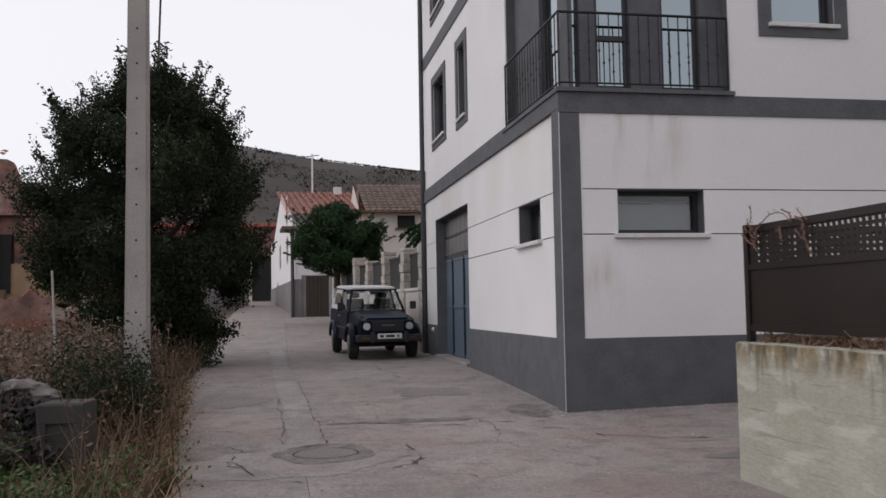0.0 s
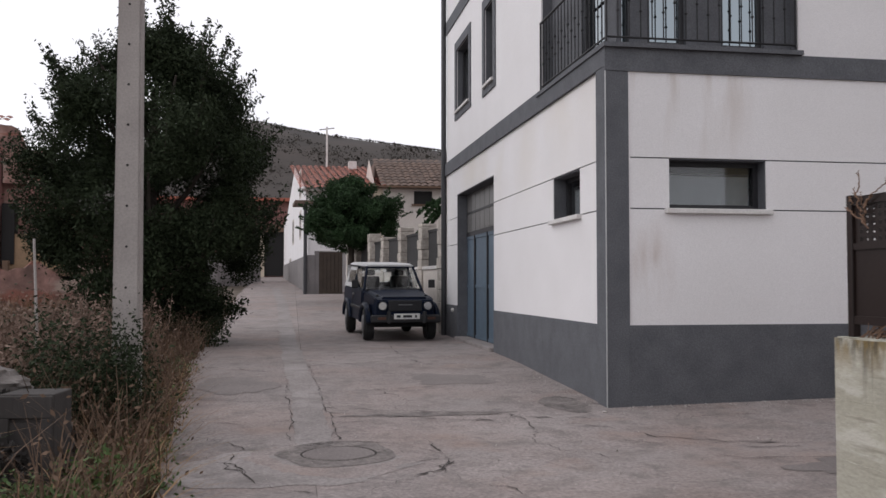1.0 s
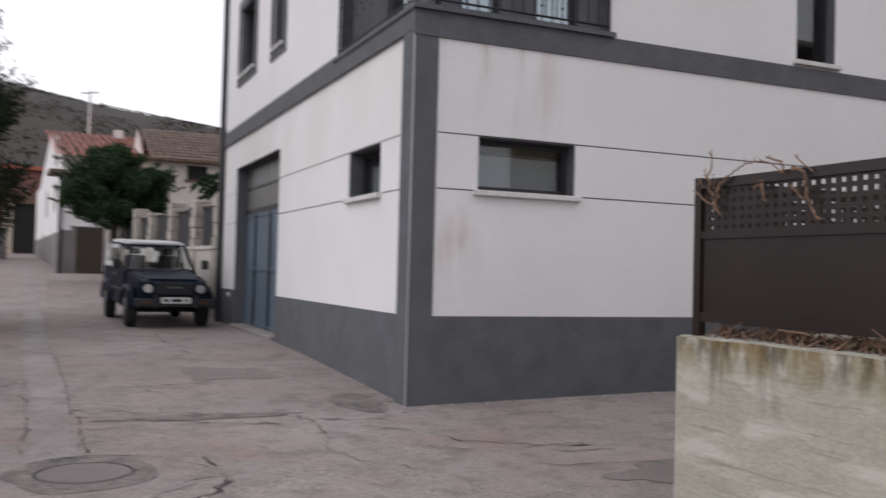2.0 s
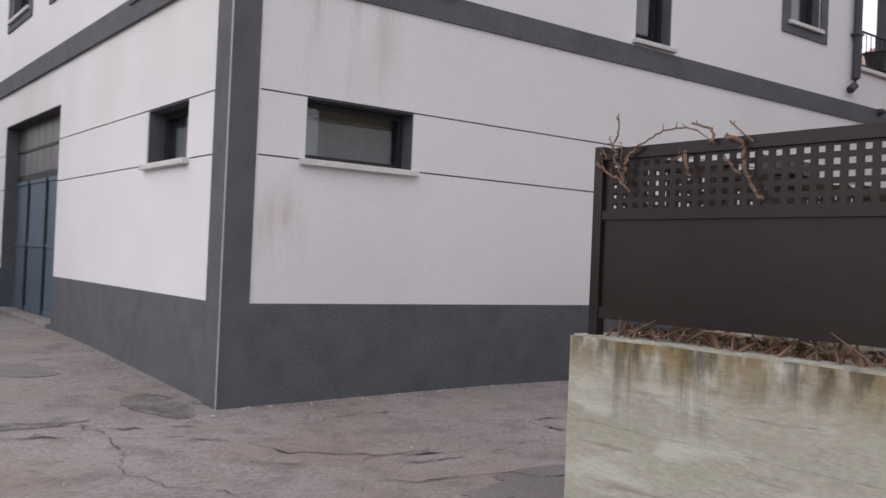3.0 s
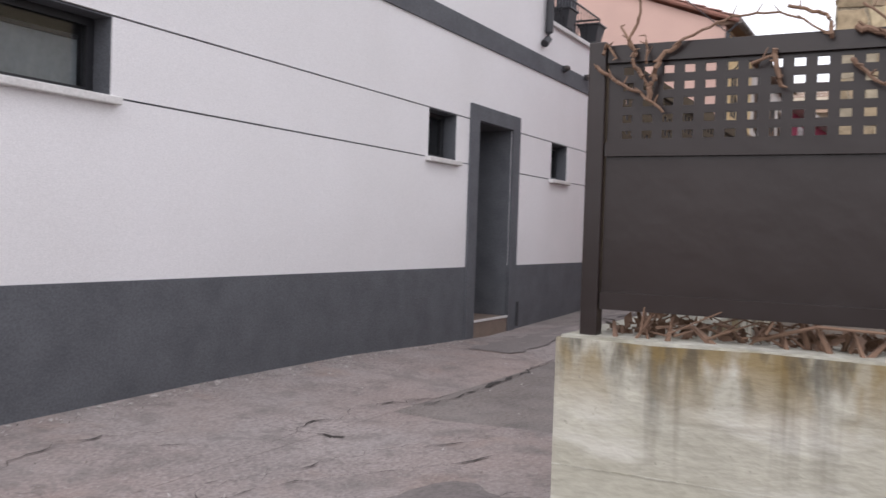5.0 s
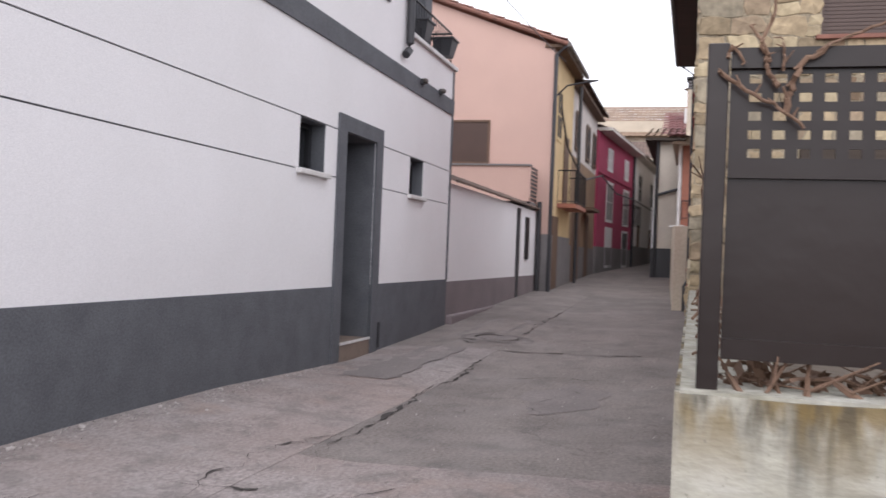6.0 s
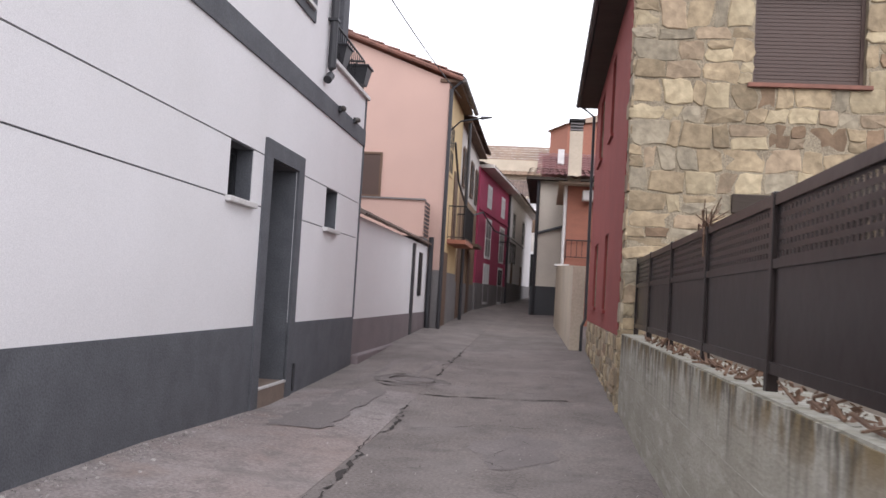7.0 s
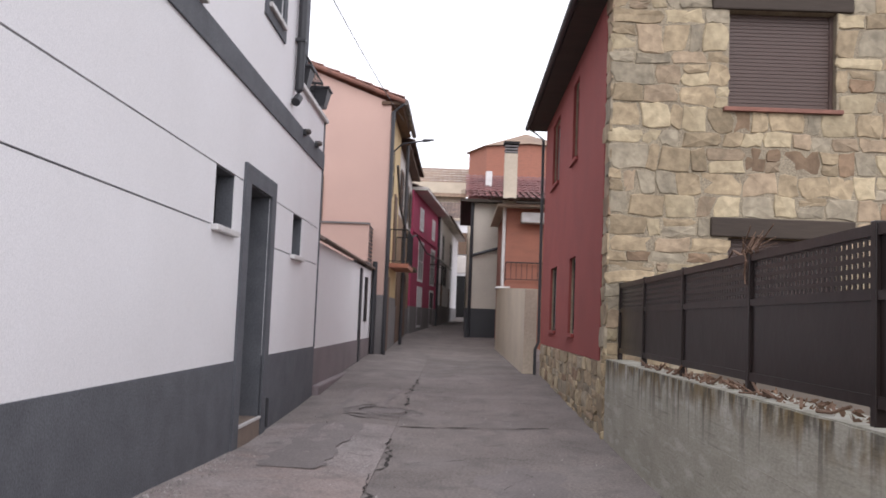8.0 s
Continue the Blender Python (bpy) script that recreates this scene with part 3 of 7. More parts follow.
def blob(x, y, rx, ry, mat, label, lift=0.0045):
    """An irregular flat patch of other concrete laid on the road."""
    n, ring = 56, []
    for k in range(n):
        g = 2 * math.pi * k / n
        q = 1 + 0.5 * noise.noise((math.cos(g) * 1.3 + x * 3, math.sin(g) * 1.3, y)) + 0.16 * noise.noise((math.cos(g) * 5, math.sin(g) * 5, x + y)) + 0.06 * noise.noise((math.cos(g) * 14, math.sin(g) * 14, x))
        ring.append((x + rx * q * math.cos(g), y + ry * q * math.sin(g)))
    verts = [(x, y, height(x, y) + lift)]
    for f in (0.35, 0.7, 1.0):
        verts += [(x + (u - x) * f, y + (v - y) * f, height(x + (u - x) * f, y + (v - y) * f) + lift) for u, v in ring]
    faces = [(0, 1 + k, 1 + (k + 1) % n) for k in range(n)]
    faces += [(1 + r * n + k, 1 + (r + 1) * n + k, 1 + (r + 1) * n + (k + 1) % n, 1 + r * n + (k + 1) % n) for r in (0, 1) for k in range(n)]
    return from_faces("cement_patch", verts, faces, mat, road, label, smooth=True)


blob(0.2, 8.3, 0.75, 0.62, M_GUTTER, "smoother pale cement round the cover", 0.0028)
blob(2.95, 10.75, 0.22, 0.5, M_WORN, "rough broken concrete at the house corner")
blob(1.5, 10.4, 0.75, 0.1, M_WORN, "rough worn concrete")
blob(4.3, 7.6, 0.7, 0.3, M_PATCH, "darker cement patch")
blob(2.1, 12.7, 0.5, 0.45, M_PATCH, "darker cement patch")
blob(-0.5, 12.4, 0.4, 0.7, M_PATCH, "darker cement patch")
blob(9.3, 7.7, 0.8, 0.4, M_PATCH, "darker cement patch")
ribbon("cement_patch", [(9.6, 9.75), (12.4, 9.65)], 0.6, M_PATCH, 0.005, road, 0.02, "darker cement patch", 0.25)
ribbon("cement_patch", [(13.2, 9.6), (16.2, 9.5)], 0.7, M_PATCH, 0.005, road, 0.03, "darker cement patch", 0.25)


def cover(x, y, r, name, label, round_it):
    t = thing(name, (x, y, height(x, y)), label, "manhole cover")
    bm = bmesh.new()
    bmesh.ops.create_cone(bm, cap_ends=True, segments=40, radius1=r, radius2=r - 0.01, depth=0.03, matrix=Matrix.Translation((x, y, height(x, y) - 0.006)))
    part("lid", bm, M_PATCH, t, "worn cast iron lid")
    bm = bmesh.new()
    bmesh.ops.create_circle(bm, segments=40, radius=r + 0.2)
    bmesh.ops.create_circle(bm, segments=40, radius=r + 0.02)
    bmesh.ops.bridge_loops(bm, edges=bm.edges[:])
    for v in bm.verts:
        far = 1 + 0.22 * noise.noise((v.co.x * 3, v.co.y * 3, 6)) if v.co.length > r + 0.1 else 1
        q = v.co * far
        v.co = Vector((x + q.x, y + q.y, height(x + q.x, y + q.y) + 0.006))
    part("collar", bm, M_WORN, t, "rough cement collar")
    bm = bmesh.new()
    rings = [[], [], []]
    for k in range(64):
        g = 2 * math.pi * k / 64
        for ring, rad in zip(rings, (r + 0.06, r + 0.24, 0.72)):
            q = rad * (1 + (0.35 * noise.noise((math.cos(g) * 1.6 + x, math.sin(g) * 1.6, 3)) + 0.1 * noise.noise((math.cos(g) * 9, math.sin(g) * 9, 3)) if rad > 0.6 else 0.1 * noise.noise((math.cos(g) * 4, math.sin(g) * 4, x))))
            ring.append(bm.verts.new((x + q * math.cos(g), y + q * math.sin(g), height(x + q * math.cos(g), y + q * math.sin(g)) + 0.0035)))
    for k in range(64):
        bm.faces.new((rings[1][k], rings[2][k], rings[2][k - 1], rings[1][k - 1]))
    for v in rings[0]:
        bm.verts.remove(v)
    bmesh.ops.recalc_face_normals(bm, faces=bm.faces[:])
    part("cement_apron", bm, round_it, t, "smoother cement round the cover")
    bm = bmesh.new()
    bmesh.ops.create_circle(bm, segments=40, radius=r + 0.02)
    bmesh.ops.create_circle(bm, segments=40, radius=r)
    bmesh.ops.bridge_loops(bm, edges=bm.edges[:])
    for v in bm.verts:
        v.co = Vector((x + v.co.x, y + v.co.y, height(x + v.co.x, y + v.co.y) + 0.004))
    part("rim_gap", bm, M_CRACK, t)


cover(0.505, 8.74, 0.28, "manhole_cover", "round iron manhole cover set in cracked concrete", M_ROAD)
cover(13.6, 9.25, 0.3, "manhole_cover", "round manhole cover in a pale cement patch", M_LANE)

# ---- white corner house ----
TOP = 9.9
G = [(2.298, 2.312), (2.828, 2.842)]
SW = [(4.005, 5.095, 2.312, 2.828), (9.36, 10.02, 2.312, 2.828), (12.97, 13.62, 2.312, 2.828)]
SU = [(6.06, 6.92, 4.9, 6.2), (8.02, 8.63, 4.05, 6.2), (10.97, 11.69, 4.83, 6.2)]
WW = [(11.37, 12.42, 2.312, 2.828)]
WU = [(17.75, 18.99, 4.93, 6.14), (15.74, 16.38, 4.87, 6.17), (17.75, 18.99, 7.62, 8.9), (15.74, 16.38, 7.62, 8.9)]
DOOR = (10.56, 11.56, 0.0, 2.84)
GARAGE = (15.75, 18.98, 0.0, 3.28)
LOGGIA_S = (3.0, 5.49, 3.98, 6.75)
LOGGIA_W = (10.0, 12.93, 3.98, 6.75)
grooves_s = [(3.58, 15.0, a, b) for a, b in G]
grooves_w = [(10.74, 20.15, a, b) for a, b in G]
S_ALL = SW + SU + [DOOR, LOGGIA_S]
W_ALL = WW + WU + [GARAGE, LOGGIA_W]
END_Y = 20.2
house = thing("white_house", (9, 15, 0.25), "white plastered corner house with dark grey plinth and bands", "house")
# masonry behind the plaster
part("wall_core", wall(WEST + 0.02, 12.75, 0.0, TOP, 0.02, 0.3, S_ALL, on_south), M_GREY, house)
part("wall_core", wall(12.75, 15.1, 0.0, 4.45, 0.02, 0.3, SW, on_south), M_GREY, house)
part("wall_core", wall(SOUTH + 0.3, END_Y, 0.0, TOP, 0.02, 0.3, W_ALL, on_west), M_GREY, house)
part("plaster", wall(3.56, 12.75, 1.1, 3.73, 0, 0.02, S_ALL + grooves_s, on_south), M_WHITE, house, "white rendered wall with two scored lines")
part("plaster", wall(12.75, 15.04, 1.1, 3.73, 0, 0.02, SW + grooves_s, on_south), M_WHITE, house, "white rendered wall with two scored lines")
part("plaster", wall(5.49, 12.75, 3.97, TOP, 0, 0.02, S_ALL, on_south), M_WHITE, house, "white upper wall")
part("plaster", wall(12.75, 15.04, 3.97, 4.45, 0, 0.02, [], on_south), M_WHITE, house, "white terrace parapet")
part("plaster", wall(WEST, 5.49, 6.75, TOP, 0, 0.02, [], on_south), M_WHITE, house)
part("plaster", wall(10.72, END_Y, 1.1, 3.78, 0, 0.02, W_ALL + grooves_w, on_west), M_WHITE, house, "white side wall with two scored lines")
part("plaster", wall(12.93, END_Y, 4.04, 6.76, 0, 0.02, W_ALL, on_west), M_WHITE, house)
part("plaster", wall(SOUTH + 0.02, END_Y, 7.03, TOP, 0, 0.02, W_ALL, on_west), M_WHITE, house)
for lo, hi in ((3.56, DOOR[0]), (DOOR[1], 15.1)):
    part("plinth", boxes((lo, hi, -0.008, 0.02, 0.0, 1.1), place=on_south), M_GREY, house, "dark grey rendered plinth")
for lo, hi in ((10.72, GARAGE[0]), (GARAGE[1], END_Y)):
    part("plinth", boxes((lo, hi, -0.008, 0.02, 0.0, 1.1), place=on_west), M_GREY, house, "dark grey rendered plinth")
part("pilaster", boxes((WEST - 0.035, 3.56, -0.012, 0.02, 0.0, 3.73), place=on_south), M_GREY, house)
part("pilaster", boxes((SOUTH + 0.02, 10.72, -0.035, 0.02, 0.0, 3.78), place=on_west), M_GREY, house)
part("pilaster", boxes((15.04, 15.12, -0.012, 0.3, 1.1, 4.45), place=on_south), M_GREY, house)
part("corner_bead", bar([(WEST - 0.034, SOUTH - 0.011, 0.25), (WEST - 0.034, SOUTH - 0.011, 3.95)], 0.006, 6), M_BEAD, house, "pale metal corner bead")
part("band", boxes((WEST - 0.04, 15.12, -0.02, 0.02, 3.73, 3.97), place=on_south), M_GREY, house)
part("band", boxes((SOUTH + 0.02, END_Y, -0.04, 0.02, 3.78, 4.04), place=on_west), M_GREY, house)
part("band", boxes((SOUTH + 0.02, END_Y, -0.02, 0.02, 6.76, 7.03), place=on_west), M_GREY, house)
part("roof", boxes((WEST - 0.5, 13.1, SOUTH - 0.5, END_Y + 0.3, TOP, TOP + 0.3)), M_TILE, house, "projecting roof")
part("wall_north", boxes((WEST + 0.02, 15.1, END_Y - 0.3, END_Y, 0, TOP)), M_WHITE, house)
part("wall_east", boxes((12.45, 12.75, SOUTH + 0.3, END_Y - 0.3, 0, TOP)), M_WHITE, house)
part("terrace_floor", boxes((12.75, 15.1, SOUTH + 0.3, END_Y - 0.3, 3.5, 3.7)), M_CEMENT, house)
part("wall_east", boxes((14.9, 15.1, SOUTH + 0.3, END_Y - 0.3, 0, 4.45)), M_GREYWALL, house)
part("storey_floor", boxes((WEST + 0.3, 12.45, SOUTH + 0.3, END_Y - 0.3, 3.6, 3.9)), M_CEMENT, house)
part("storey_floor", boxes((WEST + 0.3, 12.45, SOUTH + 0.3, END_Y - 0.3, 6.75, 7.0)), M_CEMENT, house)
part("coping", boxes((12.72, 15.16, -0.05, 0.33, 4.45, 4.51), place=on_south, bevel=0.008), M_SILL, house, "pale stone coping")
# corner loggia
part("balcony_slab", boxes((WEST - 0.06, 5.52, SOUTH - 0.06, 13.0, 3.972, 4.02)), M_GREY, house, "thin projecting balcony edge")
LB = 0.15
GLS = [(3.555, 3.64, 4.06, 6.3), (3.84, 4.28, 4.06, 6.3), (4.68, 5.18, 4.06, 6.3)]
GLW = [(10.95, 11.72, 4.06, 6.3)]
part("loggia_wall", wall(WEST + LB, 5.49, 4.02, 6.75, LB, LB + 0.25, GLS, on_south), M_GREY, house, "dark grey wall behind the balcony")
part("loggia_wall", wall(SOUTH + LB + 0.25, 12.93, 4.02, 6.75, LB, LB + 0.25, GLW, on_west), M_GREY, house, "dark grey wall behind the balcony")
for k, (a, b, c, d) in enumerate(GLS):
    window("window_1", a, b, c, d, LB + 0.06, on_south, "tall dark-framed glass balcony door" if k else "narrow pane beside the corner column", sill=False, face=LB + 0.012, pane_mat=M_REFLECT, f=0.05 if k else 0.01)
for a, b, c, d in GLW:
    window("window_2", a, b, c, d, LB + 0.06, on_west, "tall dark-framed glass balcony door", sill=False, face=LB + 0.012, pane_mat=M_REFLECT)
part("mid_rail", boxes((3.84, 4.28, LB + 0.05, LB + 0.11, 4.66, 4.72), place=on_south), M_FRAME, house)

window("window_3", 4.005, 5.095, 2.312, 2.828, 0.17, on_south, "low wide cellar window with a grey blind and white sill", blind=True)
window("window_4", 11.37, 12.42, 2.312, 2.828, 0.17, on_west, "low wide cellar window with a grey blind and white sill", blind=True)
window("window_5", 9.36, 10.02, 2.312, 2.828, 0.17, on_south, "small square window with a white sill")
window("window_6", 12.97, 13.62, 2.312, 2.828, 0.17, on_south, "small square window with a white sill")
window("window_7", 6.06, 6.92, 4.9, 6.2, 0.12, on_south, "window with dark grey plaster surround and white sill", 0.17, pane_mat=M_REFLECT)
window("window_8", 8.02, 8.63, 4.05, 6.2, 0.15, on_south, "tall narrow window with a white sill")
window("window_9", 10.97, 11.69, 4.83, 6.2, 0.12, on_south, "window with dark grey plaster surround and white sill", 0.17)
for k, (a, b, c, d) in enumerate(WU):
    window("window_1%d" % k, a, b, c, d, 0.12, on_west, "window with dark grey plaster surround and white sill", 0.17, blind=(k == 0))

# entrance
entry = thing("door_1", (11.06, SOUTH, 0.3), "deep dark grey entrance with stone steps", "door", kind="structure")
part("door_surround", wall(10.34, 11.78, 0.25, 3.02, -0.03, 0.0, [(10.56, 11.56, 0.0, 2.84)], on_south), M_GREY, entry)
part("reveal", boxes((10.3, 10.575, 0.004, 0.95, 0.3, 2.83), place=on_south), M_GREY, entry)
part("reveal", boxes((11.545, 11.8, 0.004, 0.95, 0.3, 2.83), place=on_south), M_GREY, entry)
part("head", boxes((10.3, 11.8, 0.004, 0.95, 2.83, 3.0), place=on_south), M_GREY, entry)
part("door_leaf", boxes((10.58, 11.54, 0.9, 0.95, 0.62, 2.82), place=on_south), M_GREY, entry, "dark grey door leaf")
M_STEP = material("brown_stone_step", (0.2, 0.15, 0.12), (0.13, 0.1, 0.08), 0.7, grain=30, patch=6, bump=0.2)
part("step", boxes((10.565, 11.555, -0.02, 0.45, 0.2, 0.45), place=on_south, bevel=0.01), M_STEP, entry)
part("step", boxes((10.565, 11.555, 0.45, 0.93, 0.2, 0.62), place=on_south, bevel=0.01), M_STEP, entry)
part("step_edge", boxes((10.565, 11.555, -0.03, 0.0, 0.43, 0.456), place=on_south), M_SILL, entry, "pale worn step edge")
part("gas_pipe", bar([(11.86, SOUTH - 0.03, 0.3), (11.86, SOUTH - 0.03, 0.62)], 0.016), M_PIPE, entry)

# garage door
gar = thing("door_2", (WEST + 0.2, 17.36, 0.5), "tall faded blue steel garage door with dusty glazing above", "door", kind="structure")
part("reveal", boxes((18.965, 19.1, 0.004, 0.32, 0.3, 3.27), place=on_west), M_GREY, gar)
part("reveal", boxes((15.6, 15.765, 0.004, 0.32, 0.3, 3.27), place=on_west), M_GREY, gar)
part("head", boxes((15.6, 19.1, 0.004, 0.32, 3.265, 3.4), place=on_west), M_GREY, gar)
part("threshold", boxes((15.77, 18.96, -0.07, 0.3, 0.2, 0.5), place=on_west, bevel=0.02), M_GUTTER, gar, "pale cement threshold")
for a, b in ((18.2, 18.96), (17.1, 18.14), (15.77, 17.04)):
    leaf = part("door_leaf", boxes((a, b, 0.2, 0.24, 0.505, 2.44), place=on_west), M_BLUE, gar)
    for c in (0.51, 1.45, 2.38):
        part("rail", boxes((a, b, 0.185, 0.2, c, c + 0.06), place=on_west), M_BLUE, leaf)
part("post", boxes((18.14, 18.2, 0.17, 0.24, 0.505, 2.44), place=on_west), M_FRAME, gar)
part("post", boxes((17.04, 17.1, 0.17, 0.24, 0.505, 2.44), place=on_west), M_FRAME, gar)
part("transom", boxes((15.75, 18.98, 0.18, 0.24, 2.44, 2.52), place=on_west), M_FRAME, gar)
for k in range(8):
    a = 15.75 + k * 3.23 / 8
    part("glazing", boxes((a + 0.01, a + 0.395, 0.2, 0.23, 2.53, 3.27), place=on_west), M_FROST, gar)
part("glazing_bar", boxes((15.75, 18.98, 0.185, 0.235, 2.87, 2.91), place=on_west), M_FRAME, gar)
lamp = bmesh.new()
bmesh.ops.create_uvsphere(lamp, u_segments=12, v_segments=8, radius=0.045, matrix=Matrix.Translation((WEST - 0.02, 19.35, 1.0)))
tagged(part("bell_cover", lamp, M_SILL), "small round white box on the wall plinth", "fixture")

# downpipes
dp = thing("downpipe", (WEST - 0.06, END_Y + 0.02, 0.3), "dark downpipe at the end of the white house", "pipe")
part("pipe", bar([(WEST - 0.06, END_Y + 0.02, 0.42), (WEST - 0.06, END_Y + 0.02, TOP)], 0.055, 12), M_PIPE, dp)
part("shoe", bar([(WEST - 0.06, END_Y + 0.02, 0.44), (WEST - 0.12, END_Y - 0.02, 0.36), (WEST - 0.2, END_Y - 0.04, 0.34)], 0.06, 10), M_PIPE, dp)
dp2 = thing("downpipe", (12.55, SOUTH - 0.07, 4.1), "dark downpipe ending above the grey band", "pipe")
part("pipe", bar([(12.55, SOUTH - 0.07, 9.9), (12.55, SOUTH - 0.07, 4.3), (12.52, SOUTH - 0.07, 4.2), (12.42, SOUTH - 0.06, 4.12)], 0.055, 12), M_PIPE, dp2)
for z in (4.9, 6.4, 7.9):
    part("clip", boxes((12.48, 12.62, SOUTH - 0.13, SOUTH, z, z + 0.03)), M_PIPE, dp2)


for x, z in ((13.29, 3.93), (14.23, 3.96)):
    fx = thing("wall_light", (x, SOUTH - 0.02, z), "small grey light fixed on the dark band", "lamp", group="lights on the band")
    part("back_box", boxes((x - 0.05, x + 0.05, SOUTH - 0.06, SOUTH - 0.02, z - 0.04, z + 0.04), bevel=0.008), M_PIPE, fx)
    bm = bmesh.new()
    bmesh.ops.create_uvsphere(bm, u_segments=12, v_segments=8, radius=0.055, matrix=Matrix.Translation((x, SOUTH - 0.075, z + 0.01)) @ Matrix.Diagonal((1.2, 0.8, 0.7, 1)))
    part("dome", bm, M_RUBBLE, fx, smooth=True)


# railings
def railing(name, pts, z0, z1, label, gap=0.125, knot=True):
    """Wrought-iron railing along a line of points: rails, bars and, at mid height, knots."""
    r = thing(name, (*pts[0], z0), label, "railing")
    part("top_rail", bar([(x, y, z1) for x, y in pts], 0.017, 8), M_IRON, r)
    part("bottom_rail", bar([(x, y, z0 + 0.06) for x, y in pts], 0.012, 6), M_IRON, r)
    for (x0, y0), (x1, y1) in zip(pts, pts[1:]):
        n = max(2, int(math.hypot(x1 - x0, y1 - y0) / gap))
        for i in range(n + (1 if (x1, y1) == pts[-1] else 0)):
            x, y = x0 + (x1 - x0) * i / n, y0 + (y1 - y0) * i / n
            end = i == 0 or i == n
            bm = tube(bmesh.new(), [(x, y, z0 if end else z0 + 0.06), (x, y, z1)], 0.012 if end else 0.007, 6)
            if knot and not end:
                for h in ((0.38, 0.62) if i % 2 else (0.5,)):
                    bmesh.ops.create_uvsphere(bm, u_segments=6, v_segments=4, radius=0.017, matrix=Matrix.Translation((x, y, z0 + (z1 - z0) * h)))
            part("baluster", bm, M_IRON, r)
    return r


railing("balcony_railing", [(WEST - 0.02, 12.9), (WEST - 0.02, SOUTH - 0.02), (5.45, SOUTH - 0.02)], 4.02, 4.92, "black wrought-iron corner balcony railing with knotted bars")
railing("terrace_railing", [(12.78, SOUTH + 0.06), (15.06, SOUTH + 0.06), (15.06, 14.0)], 4.51, 5.05, "black wrought-iron terrace railing with twisted bars")
tagged(part("terrace_column", boxes((13.86, 14.2, SOUTH + 0.14, SOUTH + 0.36, 4.45, 9.0), bevel=0.01), M_GREY), "dark grey square column on the terrace", "column")


def planter(x, y, z):
    t = thing("planter", (x, y, z), "dark plastic planter hung on the terrace railing", "planter", group="planters on the terrace")
    bm = bmesh.new()
    bmesh.ops.create_cone(bm, cap_ends=True, segments=4, radius1=0.16, radius2=0.24, depth=0.26, matrix=Matrix.Translation((x, y, z + 0.13)) @ Matrix.Rotation(radians(45), 4, "Z"))
    part("trough", bm, M_PIPE, t)
    part("rim", boxes((x - 0.19, x + 0.19, y - 0.19, y + 0.19, z + 0.25, z + 0.28), bevel=0.008), M_PIPE, t)
    return t


planter(13.55, SOUTH + 0.12, 4.58)
planter(14.65, SOUTH + 0.05, 4.58)

# ---- concrete retaining wall with metal fence ----
CX, CY, CT = 3.4, 6.665, 1.2
FX, FY = 3.485, 6.59
ret = thing("garden_wall", (CX, CY, 0.2), "stained board-formed concrete garden wall", "wall", kind="structure")
bm = boxes((CX, CX + 0.3, -6, CY, 0, CT), (CX + 0.3, 11.85, CY - 0.3, CY, 0, CT))
bmesh.ops.subdivide_edges(bm, edges=[e for e in bm.edges if e.calc_length() > 3], cuts=90)
for v in bm.verts:  # chipped, slightly uneven top edge
    if v.co.z > CT - 0.01:
        q = v.co * 2.3
        v.co.z += 0.007 * noise.noise(q * 3) + 0.006 * noise.noise(q)
        if v.co.x < CX + 0.01:
            v.co.x += 0.006 * max(0, noise.noise(q * 4))
        elif v.co.y > CY - 0.01:
            v.co.y -= 0.006 * max(0, noise.noise(q * 4))
part("wall_body", bm, M_CONC, ret)
part("wall_top", boxes((CX + 0.012, CX + 0.288, -6, CY - 0.012, CT - 0.01, CT + 0.008)), M_CONCTOP, ret, "weathered grey top of the wall")
part("wall_top", boxes((CX + 0.288, 11.84, CY - 0.288, CY - 0.012, CT - 0.01, CT + 0.008)), M_CONCTOP, ret, "weathered grey top of the wall")
for z in (0.47, 0.83):
    part("form_line", boxes((CX - 0.0015, CX + 0.01, -6, CY, z, z + 0.004)), M_CONCTOP, ret)
    part("form_line", boxes((CX, 11.85, CY - 0.01, CY + 0.0015, z, z + 0.004)), M_CONCTOP, ret)
tagged(sheet("garden_soil", np.linspace(CX + 0.3, 11.84, 20).tolist(), np.linspace(-6, CY - 0.3, 20).tolist(), lambda x, y: CT - 0.12 + 0.05 * noise.noise((x, y, 0)), M_SOIL), "dry garden soil behind the concrete wall", "soil", kind="structure")

fence = thing("metal_fence", (FX, FY, CT), "dark brown metal fence with lattice top on the concrete wall", "fence")
FZ0, FZM, FZ1 = 1.285, 1.73, 2.05


